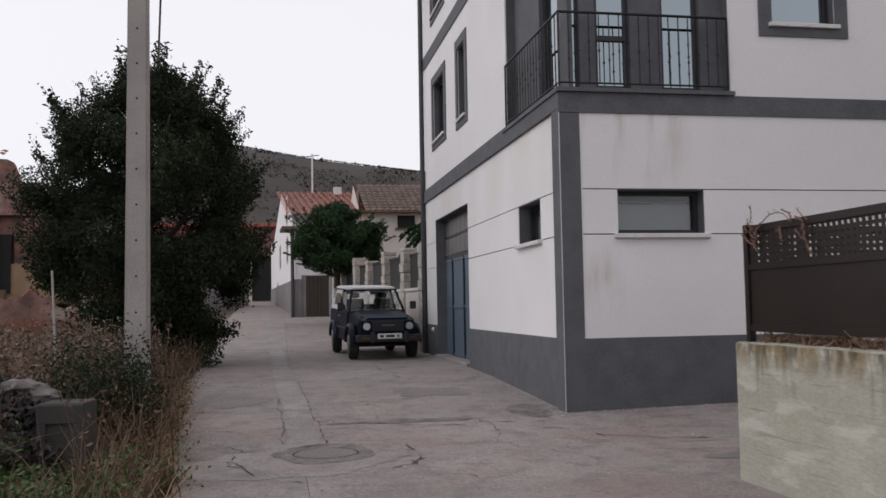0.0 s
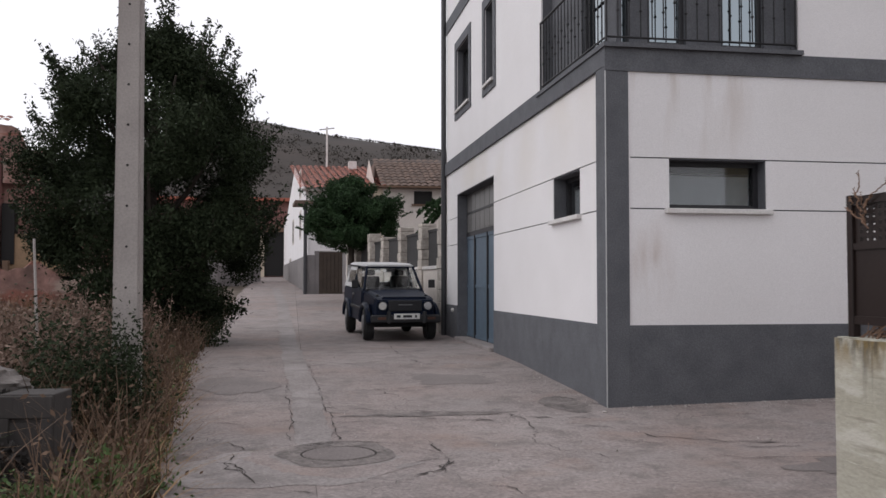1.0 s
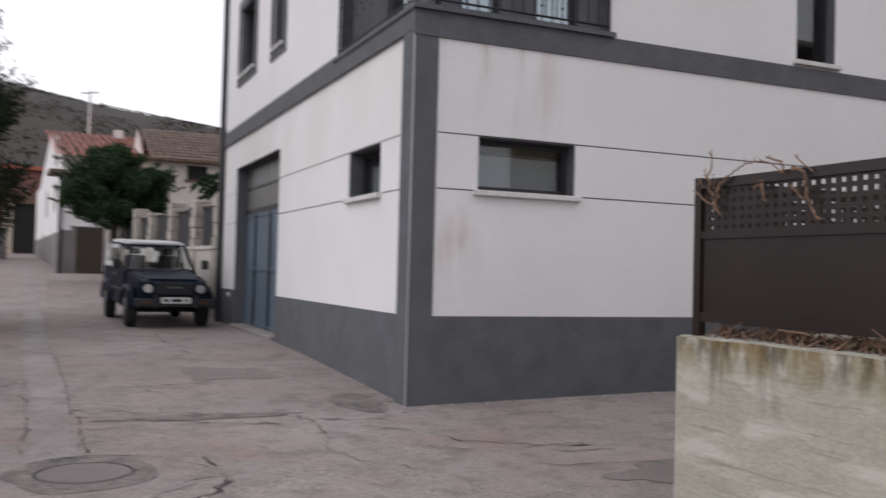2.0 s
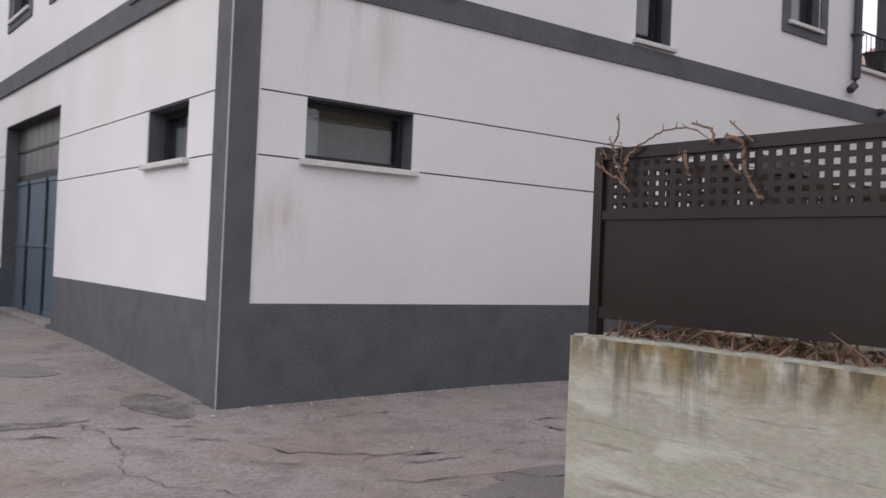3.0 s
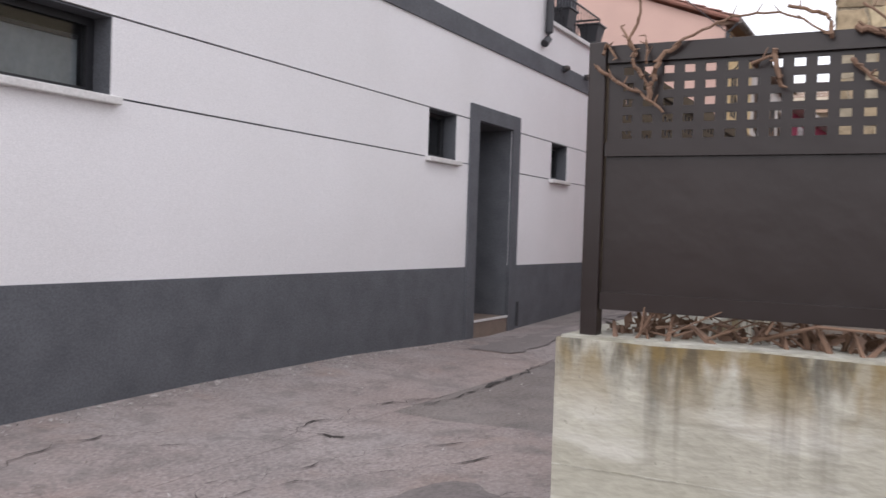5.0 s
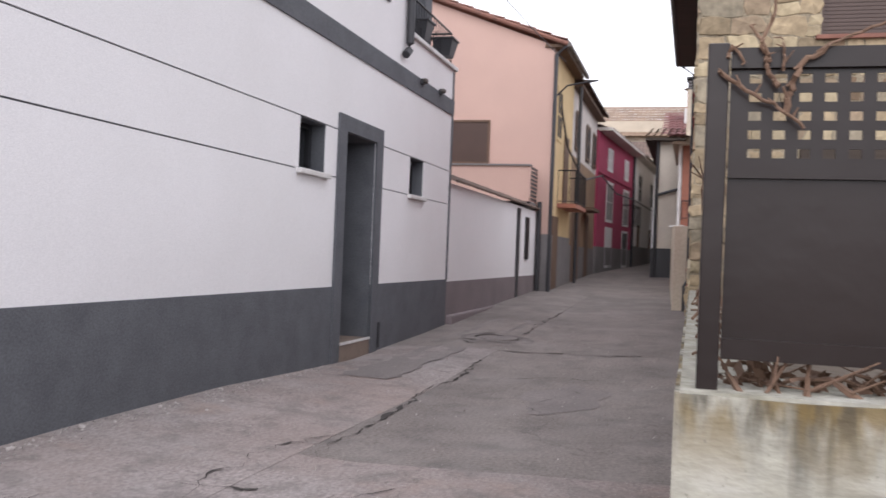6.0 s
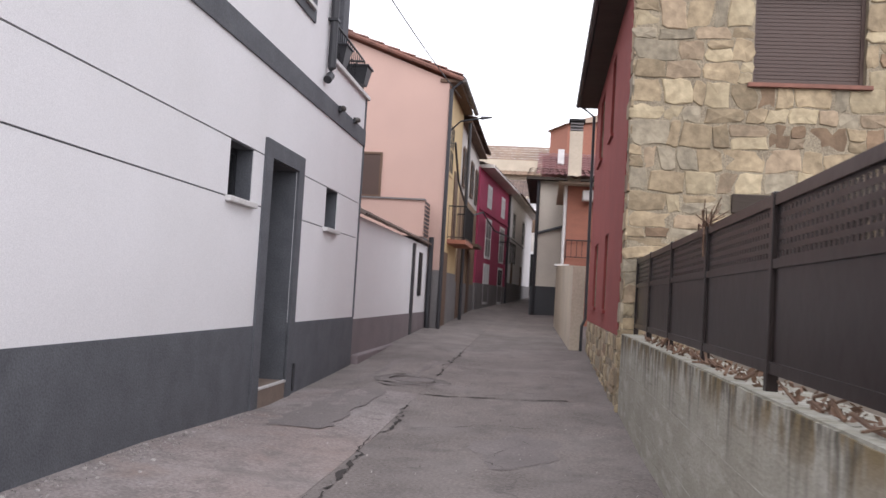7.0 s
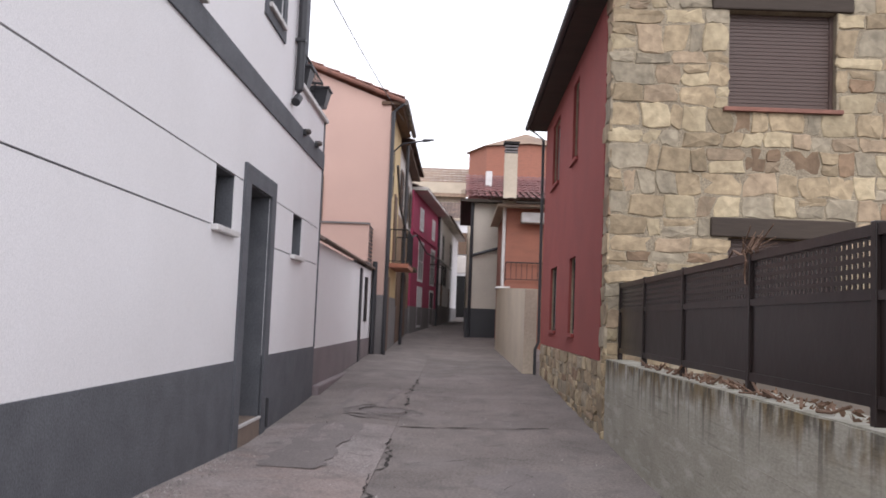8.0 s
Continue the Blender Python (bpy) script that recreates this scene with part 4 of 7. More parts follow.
def fence_panel(place, u0, u1):
    """One panel: solid sheet below, pierced lattice above, in a frame."""
    bm = boxes((u0, u1, -0.02, 0.02, FZ0, FZ0 + 0.05), (u0, u1, -0.02, 0.02, FZ1 - 0.05, FZ1), (u0, u1, -0.02, 0.02, FZM, FZM + 0.04), place=place)
    p = part("panel_frame", bm, M_BROWN, fence)
    part("sheet", boxes((u0, u1, -0.006, 0.006, FZ0 + 0.05, FZM), place=place), M_BROWN, p)
    n = max(2, round((u1 - u0 - 0.06) / 0.058))
    w = (u1 - u0 - 0.06) / n
    rows = 5
    z0, z1 = FZM + 0.04, FZ1 - 0.05
    hh = (z1 - z0) / rows
    holes = [(u0 + 0.03 + i * w + w * 0.26, u0 + 0.03 + i * w + w * 0.76, z0 + r * hh + hh * 0.24, z0 + r * hh + hh * 0.74) for i in range(n) for r in range(rows)]
    part("lattice", wall(u0, u1, z0, z1, -0.004, 0.004, holes, place), M_BROWN, p)


def front(u, d, z):
    return (FX + d, FY - u, z)


def side(u, d, z):
    return (FX + u, FY - 0.01 * u - d, z)


def fence_post(x, y):
    part("post", boxes((x - 0.026, x + 0.026, y - 0.026, y + 0.026, CT - 0.02, FZ1 + 0.012), bevel=0.004), M_BROWN, fence)


fence_post(FX, FY)
along = (0.0, 2.045, 3.725, 5.405, 6.975, 8.345)
for a, b in zip(along, along[1:]):
    fence_panel(side, a + 0.03, b - 0.03)
    fence_post(*side(b, 0, 0)[:2])
for k in range(4):
    fence_panel(front, 0.03 + k * 1.68, (k + 1) * 1.68 - 0.03)
    fence_post(FX, FY - (k + 1) * 1.68)

# ---- stone house with red side wall ----
SX, SY = 11.85, 6.66


def on_gable(u, d, z):
    return (SX + d, u, z)


def on_red(u, d, z):
    return (u, SY - d, z)


stone = thing("stone_house", (16, 3, 0.3), "house with rubble sandstone gable and red plastered street wall", "house")
SWIN = (4.13, 5.35, 4.1, 5.23)
SWIN2 = (4.1, 5.33, 1.4, 2.62)
RW = [(16.99, 18.0, 1.46, 2.55), (14.55, 15.25, 1.44, 2.55), (17.1, 18.2, 4.03, 5.2), (14.63, 15.3, 4.0, 5.2)]
part("wall_core", wall(-3, SY, 0, 5.6, 0.0, 0.35, [SWIN, SWIN2], on_gable), M_MORTAR, stone)
part("wall_core", wall(SX + 0.35, 19.6, 0, 5.6, 0.02, 0.35, RW, on_red), M_MORTAR, stone)
part("red_plaster", wall(12.2, 19.6, 1.17, 5.6, -0.02, 0.02, RW, on_red), M_RED, stone, "dark red plastered wall")
part("wall_east", boxes((19.3, 19.6, -3, SY - 0.35, 0, 6.0)), M_RED, stone)
part("wall_south", boxes((SX, 19.6, -3.3, -3, 0, 6.0)), M_MORTAR, stone)
part("eave", boxes((SX - 0.05, 19.75, SY - 0.3, SY + 0.36, 5.44, 5.56)), M_WOOD, stone, "deep dark boarded eave")
part("gutter", bar([(SX - 0.05, SY + 0.4, 5.5), (19.8, SY + 0.4, 5.5)], 0.05, 10), M_PIPE, stone)
bm = bmesh.new()
v = [bm.verts.new(p) for p in ((SX - 0.05, SY + 0.36, 5.56), (19.75, SY + 0.36, 5.56), (19.75, 1.5, 7.6), (SX - 0.05, 1.5, 7.6), (SX - 0.05, -3.5, 5.56), (19.75, -3.5, 5.56))]
bm.faces.new((v[0], v[1], v[2], v[3]))
bm.faces.new((v[3], v[2], v[5], v[4]))
part("roof", bm, M_OLDTILE, stone, "old tiled roof")
bm = bmesh.new()
v = [bm.verts.new(p) for p in ((SX + 0.02, SY, 5.6), (SX + 0.02, 1.5, 7.55), (SX + 0.02, -3, 5.6))]
bm.faces.new(v)
part("gable_top", bm, M_MORTAR, stone)
pipe = thing("downpipe", (19.7, SY + 0.1, 0.6), "dark downpipe at the corner of the red wall", "pipe")
part("pipe", bar([(19.7, SY + 0.36, 5.48), (19.64, SY + 0.08, 5.25), (19.62, SY + 0.055, 1.2), (19.6, SY + 0.12, 1.05), (19.6, SY + 0.12, 0.5)], 0.03, 10), M_PIPE, pipe)
for k, (a, b, c, d) in enumerate(RW):
    w = thing("window_2%d" % k, (a, SY, c), "narrow window with red shutter in the red wall" if k > 1 else "narrow window with grey bars in the red wall", "window", kind="structure")
    part("window_frame", wall(a, b, c, d, 0.05, 0.1, [(a + 0.06, b - 0.06, c + 0.06, d - 0.06)], on_red), M_RED if k > 1 else M_FRAME, w)
    part("pane", boxes((a + 0.06, b - 0.06, 0.07, 0.08, c + 0.06, d - 0.06), place=on_red), M_FROST, w)
    part("window_sill", boxes((a - 0.05, b + 0.05, -0.06, 0.05, c - 0.05, c - 0.002), place=on_red), M_RED, w)


def roller(name, w, label):
    t = thing(name, (SX + 0.15, (w[0] + w[1]) / 2, w[2]), label, "window", kind="structure")
    n = 26
    for i in range(n):
        z = w[2] + (w[3] - w[2]) * i / n
        part("slat", boxes((w[0], w[1], 0.12, 0.135, z, z + (w[3] - w[2]) / n - 0.003), place=on_gable, bevel=0.003), M_SHUTTER, t)
    part("guide", boxes((w[0] - 0.001, w[0] + 0.04, 0.1, 0.15, w[2], w[3]), place=on_gable), M_SHUTTER, t)
    part("guide", boxes((w[1] - 0.04, w[1] + 0.001, 0.1, 0.15, w[2], w[3]), place=on_gable), M_SHUTTER, t)
    part("backing", boxes((w[0], w[1], 0.14, 0.16, w[2], w[3]), place=on_gable), M_SHUTTER, t)
    part("window_sill", boxes((w[0] - 0.06, w[1] + 0.06, -0.07, 0.12, w[2] - 0.05, w[2] - 0.002), place=on_gable, bevel=0.006), M_TILE_B, t, "thin brown brick sill")
    part("lintel", boxes((w[0] - 0.18, w[1] + 0.2, -0.05, 0.1, w[3] + 0.002, w[3] + 0.22), place=on_gable, bevel=0.015), M_WOOD, t, "dark timber lintel")


roller("window_31", SWIN, "window closed by a brown roller shutter under a timber lintel")
roller("window_32", SWIN2, "lower window closed by a brown roller shutter under a timber lintel")


def wavy(u, z):
    return u + 0.045 * noise.noise((u * 2.2, z * 3.0, 1.7)), z + 0.045 * noise.noise((u * 1.1, z * 0.9, 5.1)) + 0.025 * noise.noise((u * 3.4, z * 2.2, 3.3))


def cobble(name, u0, u1, z0, z1, place, parent, rng, proud=0.022):
    """One rough block: a rounded, skewed, uneven outline, drawn in towards a broken face."""
    mu, mz, g = (u0 + u1) / 2, (z0 + z1) / 2, 0.0045
    a, b = (u1 - u0) / 2 - g, (z1 - z0) / 2 - g
    skew, tip = rng.uniform(-0.1, 0.1) * b, rng.uniform(-0.09, 0.09) * min(b, 0.1)
    outline = []
    for px, pz in ((-1, -1), (-0.4, -1), (0.4, -1), (1, -1), (1, 0), (1, 1), (0.4, 1), (-0.4, 1), (-1, 1), (-1, 0)):
        k = rng.uniform(0.88, 1.0) if abs(px) == 1 and abs(pz) == 1 else 1.0
        outline.append((mu + a * px * k + skew * pz + rng.uniform(-1, 1) * min(0.022, a * 0.2), mz + b * pz * k + tip * px + rng.uniform(-1, 1) * min(0.017, b * 0.2)))
    outline = [wavy(*p) for p in outline]
    mu, mz = wavy(mu, mz)
    h = proud * rng.uniform(0.35, 1.35)
    verts, n = [], len(outline)
    for d, k, rough in ((0.004, 1.0, 0.0), (-h * 0.75, 0.98, 0.003), (-h, 0.91, 0.007)):
        verts += [place(mu + (u - mu) * k, d + rng.uniform(-rough, rough), mz + (z - mz) * k) for u, z in outline]
    verts.append(place(mu + rng.uniform(-0.2, 0.2) * a, -h - rng.uniform(-0.004, 0.014), mz + rng.uniform(-0.2, 0.2) * b))
    faces = [(r * n + i, r * n + (i + 1) % n, (r + 1) * n + (i + 1) % n, (r + 1) * n + i) for r in (0, 1) for i in range(n)]
    faces += [(2 * n + i, 2 * n + (i + 1) % n, 3 * n) for i in range(n)]
    m = rng.choices((M_STONE, M_STONE_B, M_STONE_C, M_STONE_D, M_STONE_E), (6, 3.5, 0.7, 3.5, 2.5))[0]
    return from_faces(name, verts, faces, m, parent)


def stonework(u0, u1, z0, z1, holes, place, parent, seed, ragged=0.0, wide=(0.14, 0.46), tall=(0.14, 0.25)):
    rng = random.Random(seed)
    marks = sorted({z0, z1, *(min(max(h[i], z0), z1) for h in holes for i in (2, 3))})
    for m0, m1 in zip(marks, marks[1:]):
        n = max(1, round((m1 - m0) / rng.uniform(*tall)))
        zs = [m0 + (m1 - m0) * (i + (rng.uniform(-0.25, 0.25) if 0 < i < n else 0)) / n for i in range(n + 1)]
        for a, b in zip(zs, zs[1:]):
            mid, u, spans = (a + b) / 2, u0, []
            for h in sorted(h for h in holes if h[2] < mid < h[3]):
                spans.append((u, h[0]))
                u = h[1]
            spans.append((u, u1 + rng.uniform(-ragged, ragged)))
            for s, e in spans:
                while e - s > 0.06:
                    w = rng.uniform(*wide)
                    w = e - s if e - s - w < 0.14 else w
                    r = rng.random()
                    if r < 0.16 and b - a > 0.19:
                        c = a + (b - a) * rng.uniform(0.4, 0.6)
                        cobble("stone", s, s + w, a, c, place, parent, rng)
                        cobble("stone", s, s + w, c, b, place, parent, rng)
                    else:
                        cobble("stone", s, s + w, a, b, place, parent, rng)
                    s += w


HOLES = [(SWIN[0] - 0.0, SWIN[1], SWIN[2], SWIN[3]), (SWIN[0] - 0.18, SWIN[1] + 0.2, SWIN[3], SWIN[3] + 0.22), (SWIN2[0], SWIN2[1], SWIN2[2], SWIN2[3]), (SWIN2[0] - 0.18, SWIN2[1] + 0.2, SWIN2[3], SWIN2[3] + 0.22)]
gable = part("stone_gable", wall(2.2, SY, 0.1, 5.6, -0.008, -0.001, [SWIN, SWIN2], on_gable), M_MORTAR, stone, "sandstone rubble gable with lime mortar")
stonework(2.2, SY + 0.03, 0.1, 5.6, HOLES, on_gable, gable, 3)
quoin = part("stone_corner", boxes((SX, 12.3, -0.008, -0.001, 0.1, 5.4), place=on_red), M_MORTAR, stone)
stonework(SX - 0.03, 12.25, 0.1, 5.4, [], on_red, quoin, 5, 0.12, (0.3, 0.5))
plinth = part("stone_plinth", boxes((12.3, 19.6, -0.009, -0.002, 0.1, 1.17), place=on_red), M_MORTAR, stone, "rubble stone plinth under the red plaster")
stonework(12.3, 19.6, 0.25, 1.17, [], on_red, plinth, 8, 0.0, (0.25, 0.6))


# ---- houses down the lane ----
def simple_window(u0, u1, z0, z1, place, parent, mat=None, trim=None, depth=0.1):
    w = part("window", wall(u0 - 0.1, u1 + 0.1, z0 - 0.1, z1 + 0.1, -0.02, 0.0, [(u0, u1, z0, z1)], place), trim or M_SILL, parent)
    part("pane", boxes((u0, u1, -0.01, -0.004, z0, z1), place=place), mat or M_FROST, w)
    for c in ((z0 + z1) / 2,):
        part("glazing_bar", boxes((u0, u1, -0.016, -0.01, c - 0.02, c + 0.02), place=place), trim or M_SILL, w)
    part("glazing_bar", boxes(((u0 + u1) / 2 - 0.02, (u0 + u1) / 2 + 0.02, -0.016, -0.01, z0, z1), place=place), trim or M_SILL, w)
    return w


# low white courtyard wall
LY = 10.46


def on_low(u, d, z):
    return (u, LY + d, z)


low = thing("courtyard_wall", (18, LY, 0.4), "low white wall with mauve plinth and tile coping", "wall", kind="structure")
part("wall_body", boxes((15.12, 23.6, 0, 0.25, 1.06, 2.66), place=on_low), M_WHITE, low)
part("plinth", boxes((15.12, 23.6, -0.015, 0.25, 0.2, 1.06), place=on_low), M_MAUVE, low, "mauve grey plinth")
tiles("coping_tiles", (15.14, LY - 0.1, 2.68), (1, 0, 0), 8.4, (0, 1, 0.35), 0.4, M_OLDTILE, low, 0.2, 0.2)
part("post", boxes((21.0, 21.25, -0.04, 0.0, 0.3, 2.6), place=on_low), M_PIPE, low, "dark grey gate post")
part("meter_door", boxes((22.05, 22.5, -0.03, 0.0, 1.45, 2.45), place=on_low), M_IRON, low, "dark barred opening")
part("drainpipe", bar([(23.5, LY - 0.08, 0.5), (23.5, LY - 0.08, 2.9)], 0.06, 10), M_PIPE, low)
part("foot_kerb", boxes((15.2, 20.8, -0.12, 0.0, 0.2, 0.52), place=on_low, bevel=0.03), M_MAUVE, low)

# pink and yellow house
PX = 23.6


def on_lane(u, d, z):
    return (u, 10.17 + d, z)


def on_pink(u, d, z):
    return (PX + d, u, z)


pink = thing("pink_house", (27, 12, 0.6), "tall house with salmon gable and yellow street front", "house")
part("wall_west", boxes((PX, PX + 0.3, 10.17, 18, 2.1, 6.85)), M_PINK, pink, "salmon plastered gable wall")
bm = bmesh.new()
v = [bm.verts.new(p) for p in ((PX, 10.17, 6.85), (PX, 18, 6.85), (PX, 14.0, 8.3))]
bm.faces.new(v)
part("gable", bm, M_PINK, pink)
part("wall_front", boxes((PX + 0.3, 27.6, 0.0, 0.3, 2.1, 6.85), place=on_lane), M_YELLOW, pink, "yellow plastered front")
part("plinth", boxes((PX + 0.3, 27.6, -0.02, 0.3, 0.3, 2.1), place=on_lane), M_CEMENT, pink, "bare grey cement base")
part("plinth", boxes((PX - 0.01, PX + 0.3, 10.15, 18, 0.3, 2.1)), M_CEMENT, pink, "bare grey cement base")
part("wall_back", boxes((PX, 27.6, 17.7, 18, 0.3, 6.85)), M_PINK, pink)
part("eave", boxes((PX - 0.06, 27.6, 9.9, 10.4, 6.8, 6.88)), M_BROWNWOOD, pink, "brown boarded eave")
tiles("roof_tiles", (PX - 0.15, 14.0, 8.42), (1, 0, 0), 4.2, (0, -4.2, -1.5), 4.36, M_TILE_B, pink)
part("verge", bar([(PX - 0.12, 14.0, 8.38), (PX - 0.12, 9.82, 6.86)], 0.06, 8), M_TILE_B, pink)
part("gutter", bar([(PX - 0.15, 9.8, 6.85), (27.6, 9.8, 6.85)], 0.07, 8), M_RUBBLE, pink, "zinc gutter")
part("downpipe", bar([(PX - 0.1, 9.8, 6.85), (PX - 0.07, 10.1, 6.6), (PX - 0.07, 10.1, 0.6)], 0.05, 8), M_PIPE, pink)
part("window", boxes((11.8, 12.75, -0.03, 0.0, 3.9, 4.92), place=on_pink), M_SHUTTER, pink, "dark window with brown shutter")
part("window_trim", wall(11.75, 12.8, 3.85, 4.97, -0.05, 0.0, [(11.8, 12.75, 3.9, 4.92)], on_pink), M_BROWNWOOD, pink)
# flat near-black pane: the dark of the room is in its colour
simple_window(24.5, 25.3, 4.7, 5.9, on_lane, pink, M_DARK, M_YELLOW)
part("door", boxes((24.3, 25.2, -0.03, 0.0, 0.6, 2.6), place=on_lane), M_BROWNWOOD, pink)
part("balcony_door", boxes((25.9, 26.8, -0.03, 0.0, 3.0, 4.9), place=on_lane), M_BROWNWOOD, pink)
part("balcony_floor", boxes((25.0, 27.4, -0.5, 0.0, 2.86, 2.97), place=on_lane), M_BRICK, pink)
railing("balcony_railing", [(25.05, 10.17), (25.05, 9.7), (27.35, 9.7), (27.35, 10.17)], 2.97, 3.85, "black iron railing on the lane balcony", 0.14, False)
terr = thing("terrace_block", (22.5, 12, 0.5), "low salmon terrace block with parapet and grille", "house part")
part("wall_west", boxes((22.5, 22.7, 10.48, 16, 2.72, 3.7)), M_PINK, terr)
part("coping", boxes((22.46, 22.74, 10.46, 16, 3.7, 3.74)), M_CEMENT, terr)
part("roof_slab", boxes((22.5, PX, 10.48, 16, 2.68, 2.85)), M_CEMENT, terr)
for k in range(9):
    part("grille_bar", boxes((22.7, PX, 10.48, 10.51, 2.9 + k * 0.095, 2.95 + k * 0.095)), M_PIPE, terr)

# ochre house
och = thing("ochre_house", (30.5, 12, 0.8), "bare ochre rendered house with pale upper wall", "house")
part("wall_front", boxes((27.6, 34.6, 0.02, 0.3, 1.9, 4.6), place=on_lane), M_OCHRE, och)
part("wall_upper", boxes((27.6, 34.6, 0.03, 0.3, 4.6, 6.6), place=on_lane), M_PALE, och)
part("plinth", boxes((27.6, 34.6, 0.0, 0.3, 0.4, 1.9), place=on_lane), M_CEMENT, och)
part("body", boxes((27.6, 34.6, 0.3, 6, 0.4, 6.6), place=on_lane), M_OCHRE, och)
part("eave", boxes((27.6, 34.6, -0.26, 0.35, 6.58, 6.65), place=on_lane), M_BROWNWOOD, och)
tiles("roof_tiles", (27.6, 14, 8.1), (1, 0, 0), 7.0, (0, -4.5, -1.5), 4.4, M_OLDTILE, och)
for a in (28.4, 31.2, 33.2):
    # panes coloured near-black in place of shaded rooms
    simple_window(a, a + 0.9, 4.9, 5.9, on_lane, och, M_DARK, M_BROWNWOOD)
part("door", boxes((28.2, 30.0, -0.01, 0.02, 0.8, 3.0), place=on_lane), M_BROWNWOOD, och)
part("door", boxes((31.5, 32.6, -0.01, 0.02, 0.9, 3.0), place=on_lane), M_BROWNWOOD, och)
part("balcony_floor", boxes((30.5, 32.3, -0.4, 0.02, 3.1, 3.2), place=on_lane), M_BROWNWOOD, och)
part("downpipe", bar([(27.65, 9.97, 6.6), (27.65, 9.97, 0.8)], 0.05, 8), M_PIPE, och)


# crimson house, its front turned slightly into the lane
def on_crimson(u, d, z):
    a = math.atan2(-0.8, 9.5)
    return (34.6 + u * math.cos(a) - d * math.sin(a), 10.12 + u * math.sin(a) + d * math.cos(a), z)


crim = thing("crimson_house", (39, 12, 1.0), "crimson plastered house with white window trims", "house")
part("wall_front", boxes((0, 8.6, 0, 0.3, 2.0, 6.3), place=on_crimson), M_MAGENTA, crim)
part("plinth", boxes((0, 8.6, -0.02, 0.3, 0.5, 2.0), place=on_crimson), M_CEMENT, crim)
part("body", boxes((0, 8.6, 0.3, 6, 0.5, 6.3), place=on_crimson), M_MAGENTA, crim)
part("eave", boxes((0, 8.6, -0.5, 0.3, 6.28, 6.4), place=on_crimson), M_PALE, crim)
part("cornice", boxes((0, 8.6, -0.04, 0, 4.75, 4.85), place=on_crimson), M_MAGENTA, crim)
tiles("roof_tiles", on_crimson(0, 4, 7.8), (9.5, -0.8, 0), 8.6, (-0.3, -4.5, -1.5), 4.7, M_OLDTILE, crim)
for u in (2.1, 6.2):
    simple_window(u, u + 0.9, 5.1, 5.8, on_crimson, crim, M_SILL, M_WHITE)
    simple_window(u - 0.1, u + 1.2, 3.1, 4.5, on_crimson, crim, M_FROST, M_WHITE)
    simple_window(u - 0.1, u + 1.2, 1.3, 2.7, on_crimson, crim, M_DARK if u > 3 else M_WHITE, M_WHITE)
part("downpipe", bar([on_crimson(8.5, -0.06, 6.3), on_crimson(8.5, -0.06, 1.2)], 0.06, 8), M_PIPE, crim)
railing("balcony_railing", [on_crimson(5.9, 0, 0)[:2], on_crimson(5.9, -0.5, 0)[:2], on_crimson(7.9, -0.5, 0)[:2], on_crimson(7.9, 0, 0)[:2]], 3.0, 3.9, "black iron balcony railing on the crimson house", 0.16, False)


def on_far(u, d, z):
    a = math.atan2(-0.7, 11)
    return (43.2 + u * math.cos(a) - d * math.sin(a), 9.33 + u * math.sin(a) + d * math.cos(a), z)


farw = thing("far_white_house", (48, 11, 1.2), "pale house further down the lane", "house")
part("wall_front", boxes((0, 13, 0, 6, 2.2, 6.3), place=on_far), M_WHITE, farw)
part("plinth", boxes((0, 13, -0.03, 6, 0.8, 2.2), place=on_far), M_CEMENT, farw)
part("eave", boxes((0, 13, -0.4, 0.3, 6.3, 6.4), place=on_far), M_PALE, farw)
tiles("roof_tiles", on_far(0, 4, 7.8), (11, -0.7, 0), 13, (-0.3, -4.5, -1.5), 4.7, M_OLDTILE, farw)
for u in (1.5, 6.5):
    simple_window(u, u + 1.2, 4.4, 5.6, on_far, farw, M_DARK)
    part("door", boxes((u, u + 0.9, -0.02, 0, 1.2, 3.2), place=on_far), M_BROWNWOOD, farw)
cross = thing("end_house", (62, 9, 1.7), "white house with brown shutters closing the lane", "house")
part("wall_front", boxes((60, 66, 5, 13, 1.2, 8.0)), M_WHITE, cross)
part("gallery", boxes((59.9, 60, 7.2, 9.6, 5.8, 7.2)), M_BROWNWOOD, cross)
part("band", boxes((59.93, 60, 5, 13, 4.6, 5.7)), M_PALE, cross)
# thin near-black panel on the wall, painting the shade of a porch
part("painted_porch_shade", boxes((59.9, 60, 6, 9.4, 1.2, 4.4)), M_DARK, cross)
tiles("roof_tiles", (59.5, 13, 8.05), (0, -1, 0), 8, (3, 0, 1.2), 4, M_OLDTILE, cross)

# right-hand side of the lane
yard = thing("yard_wall", (24, 6.9, 0.6), "low cream rendered yard wall", "wall", kind="structure")
bm = boxes((19.75, 27.7, 6.75, 7.0, 0.2, 2.5))
for v in bm.verts:
    v.co.y += (v.co.x - 19.75) * 0.03
    if v.co.z > 1:
        v.co.z += -0.25 + (v.co.x - 19.75) * 0.035
part("wall_body", bm, M_CREAM, yard)
part("coping", boxes((27.0, 27.75, 6.9, 7.3, 2.5, 2.56)), M_SILL, yard)
brk = thing("brick_house", (30, 4, 0.8), "red brick house with tiled eave and small terrace", "house")
part("body", boxes((28.0, 33.5, 0, 7.02, 0.4, 4.9)), M_BRICK, brk)
part("corner_pipe", bar([(27.95, 7.08, 4.9), (27.95, 7.08, 0.8)], 0.05, 8), M_SILL, brk, "pale downpipe")
part("eave", boxes((27.5, 33.5, 0, 7.3, 4.9, 4.97)), M_CREAM, brk)
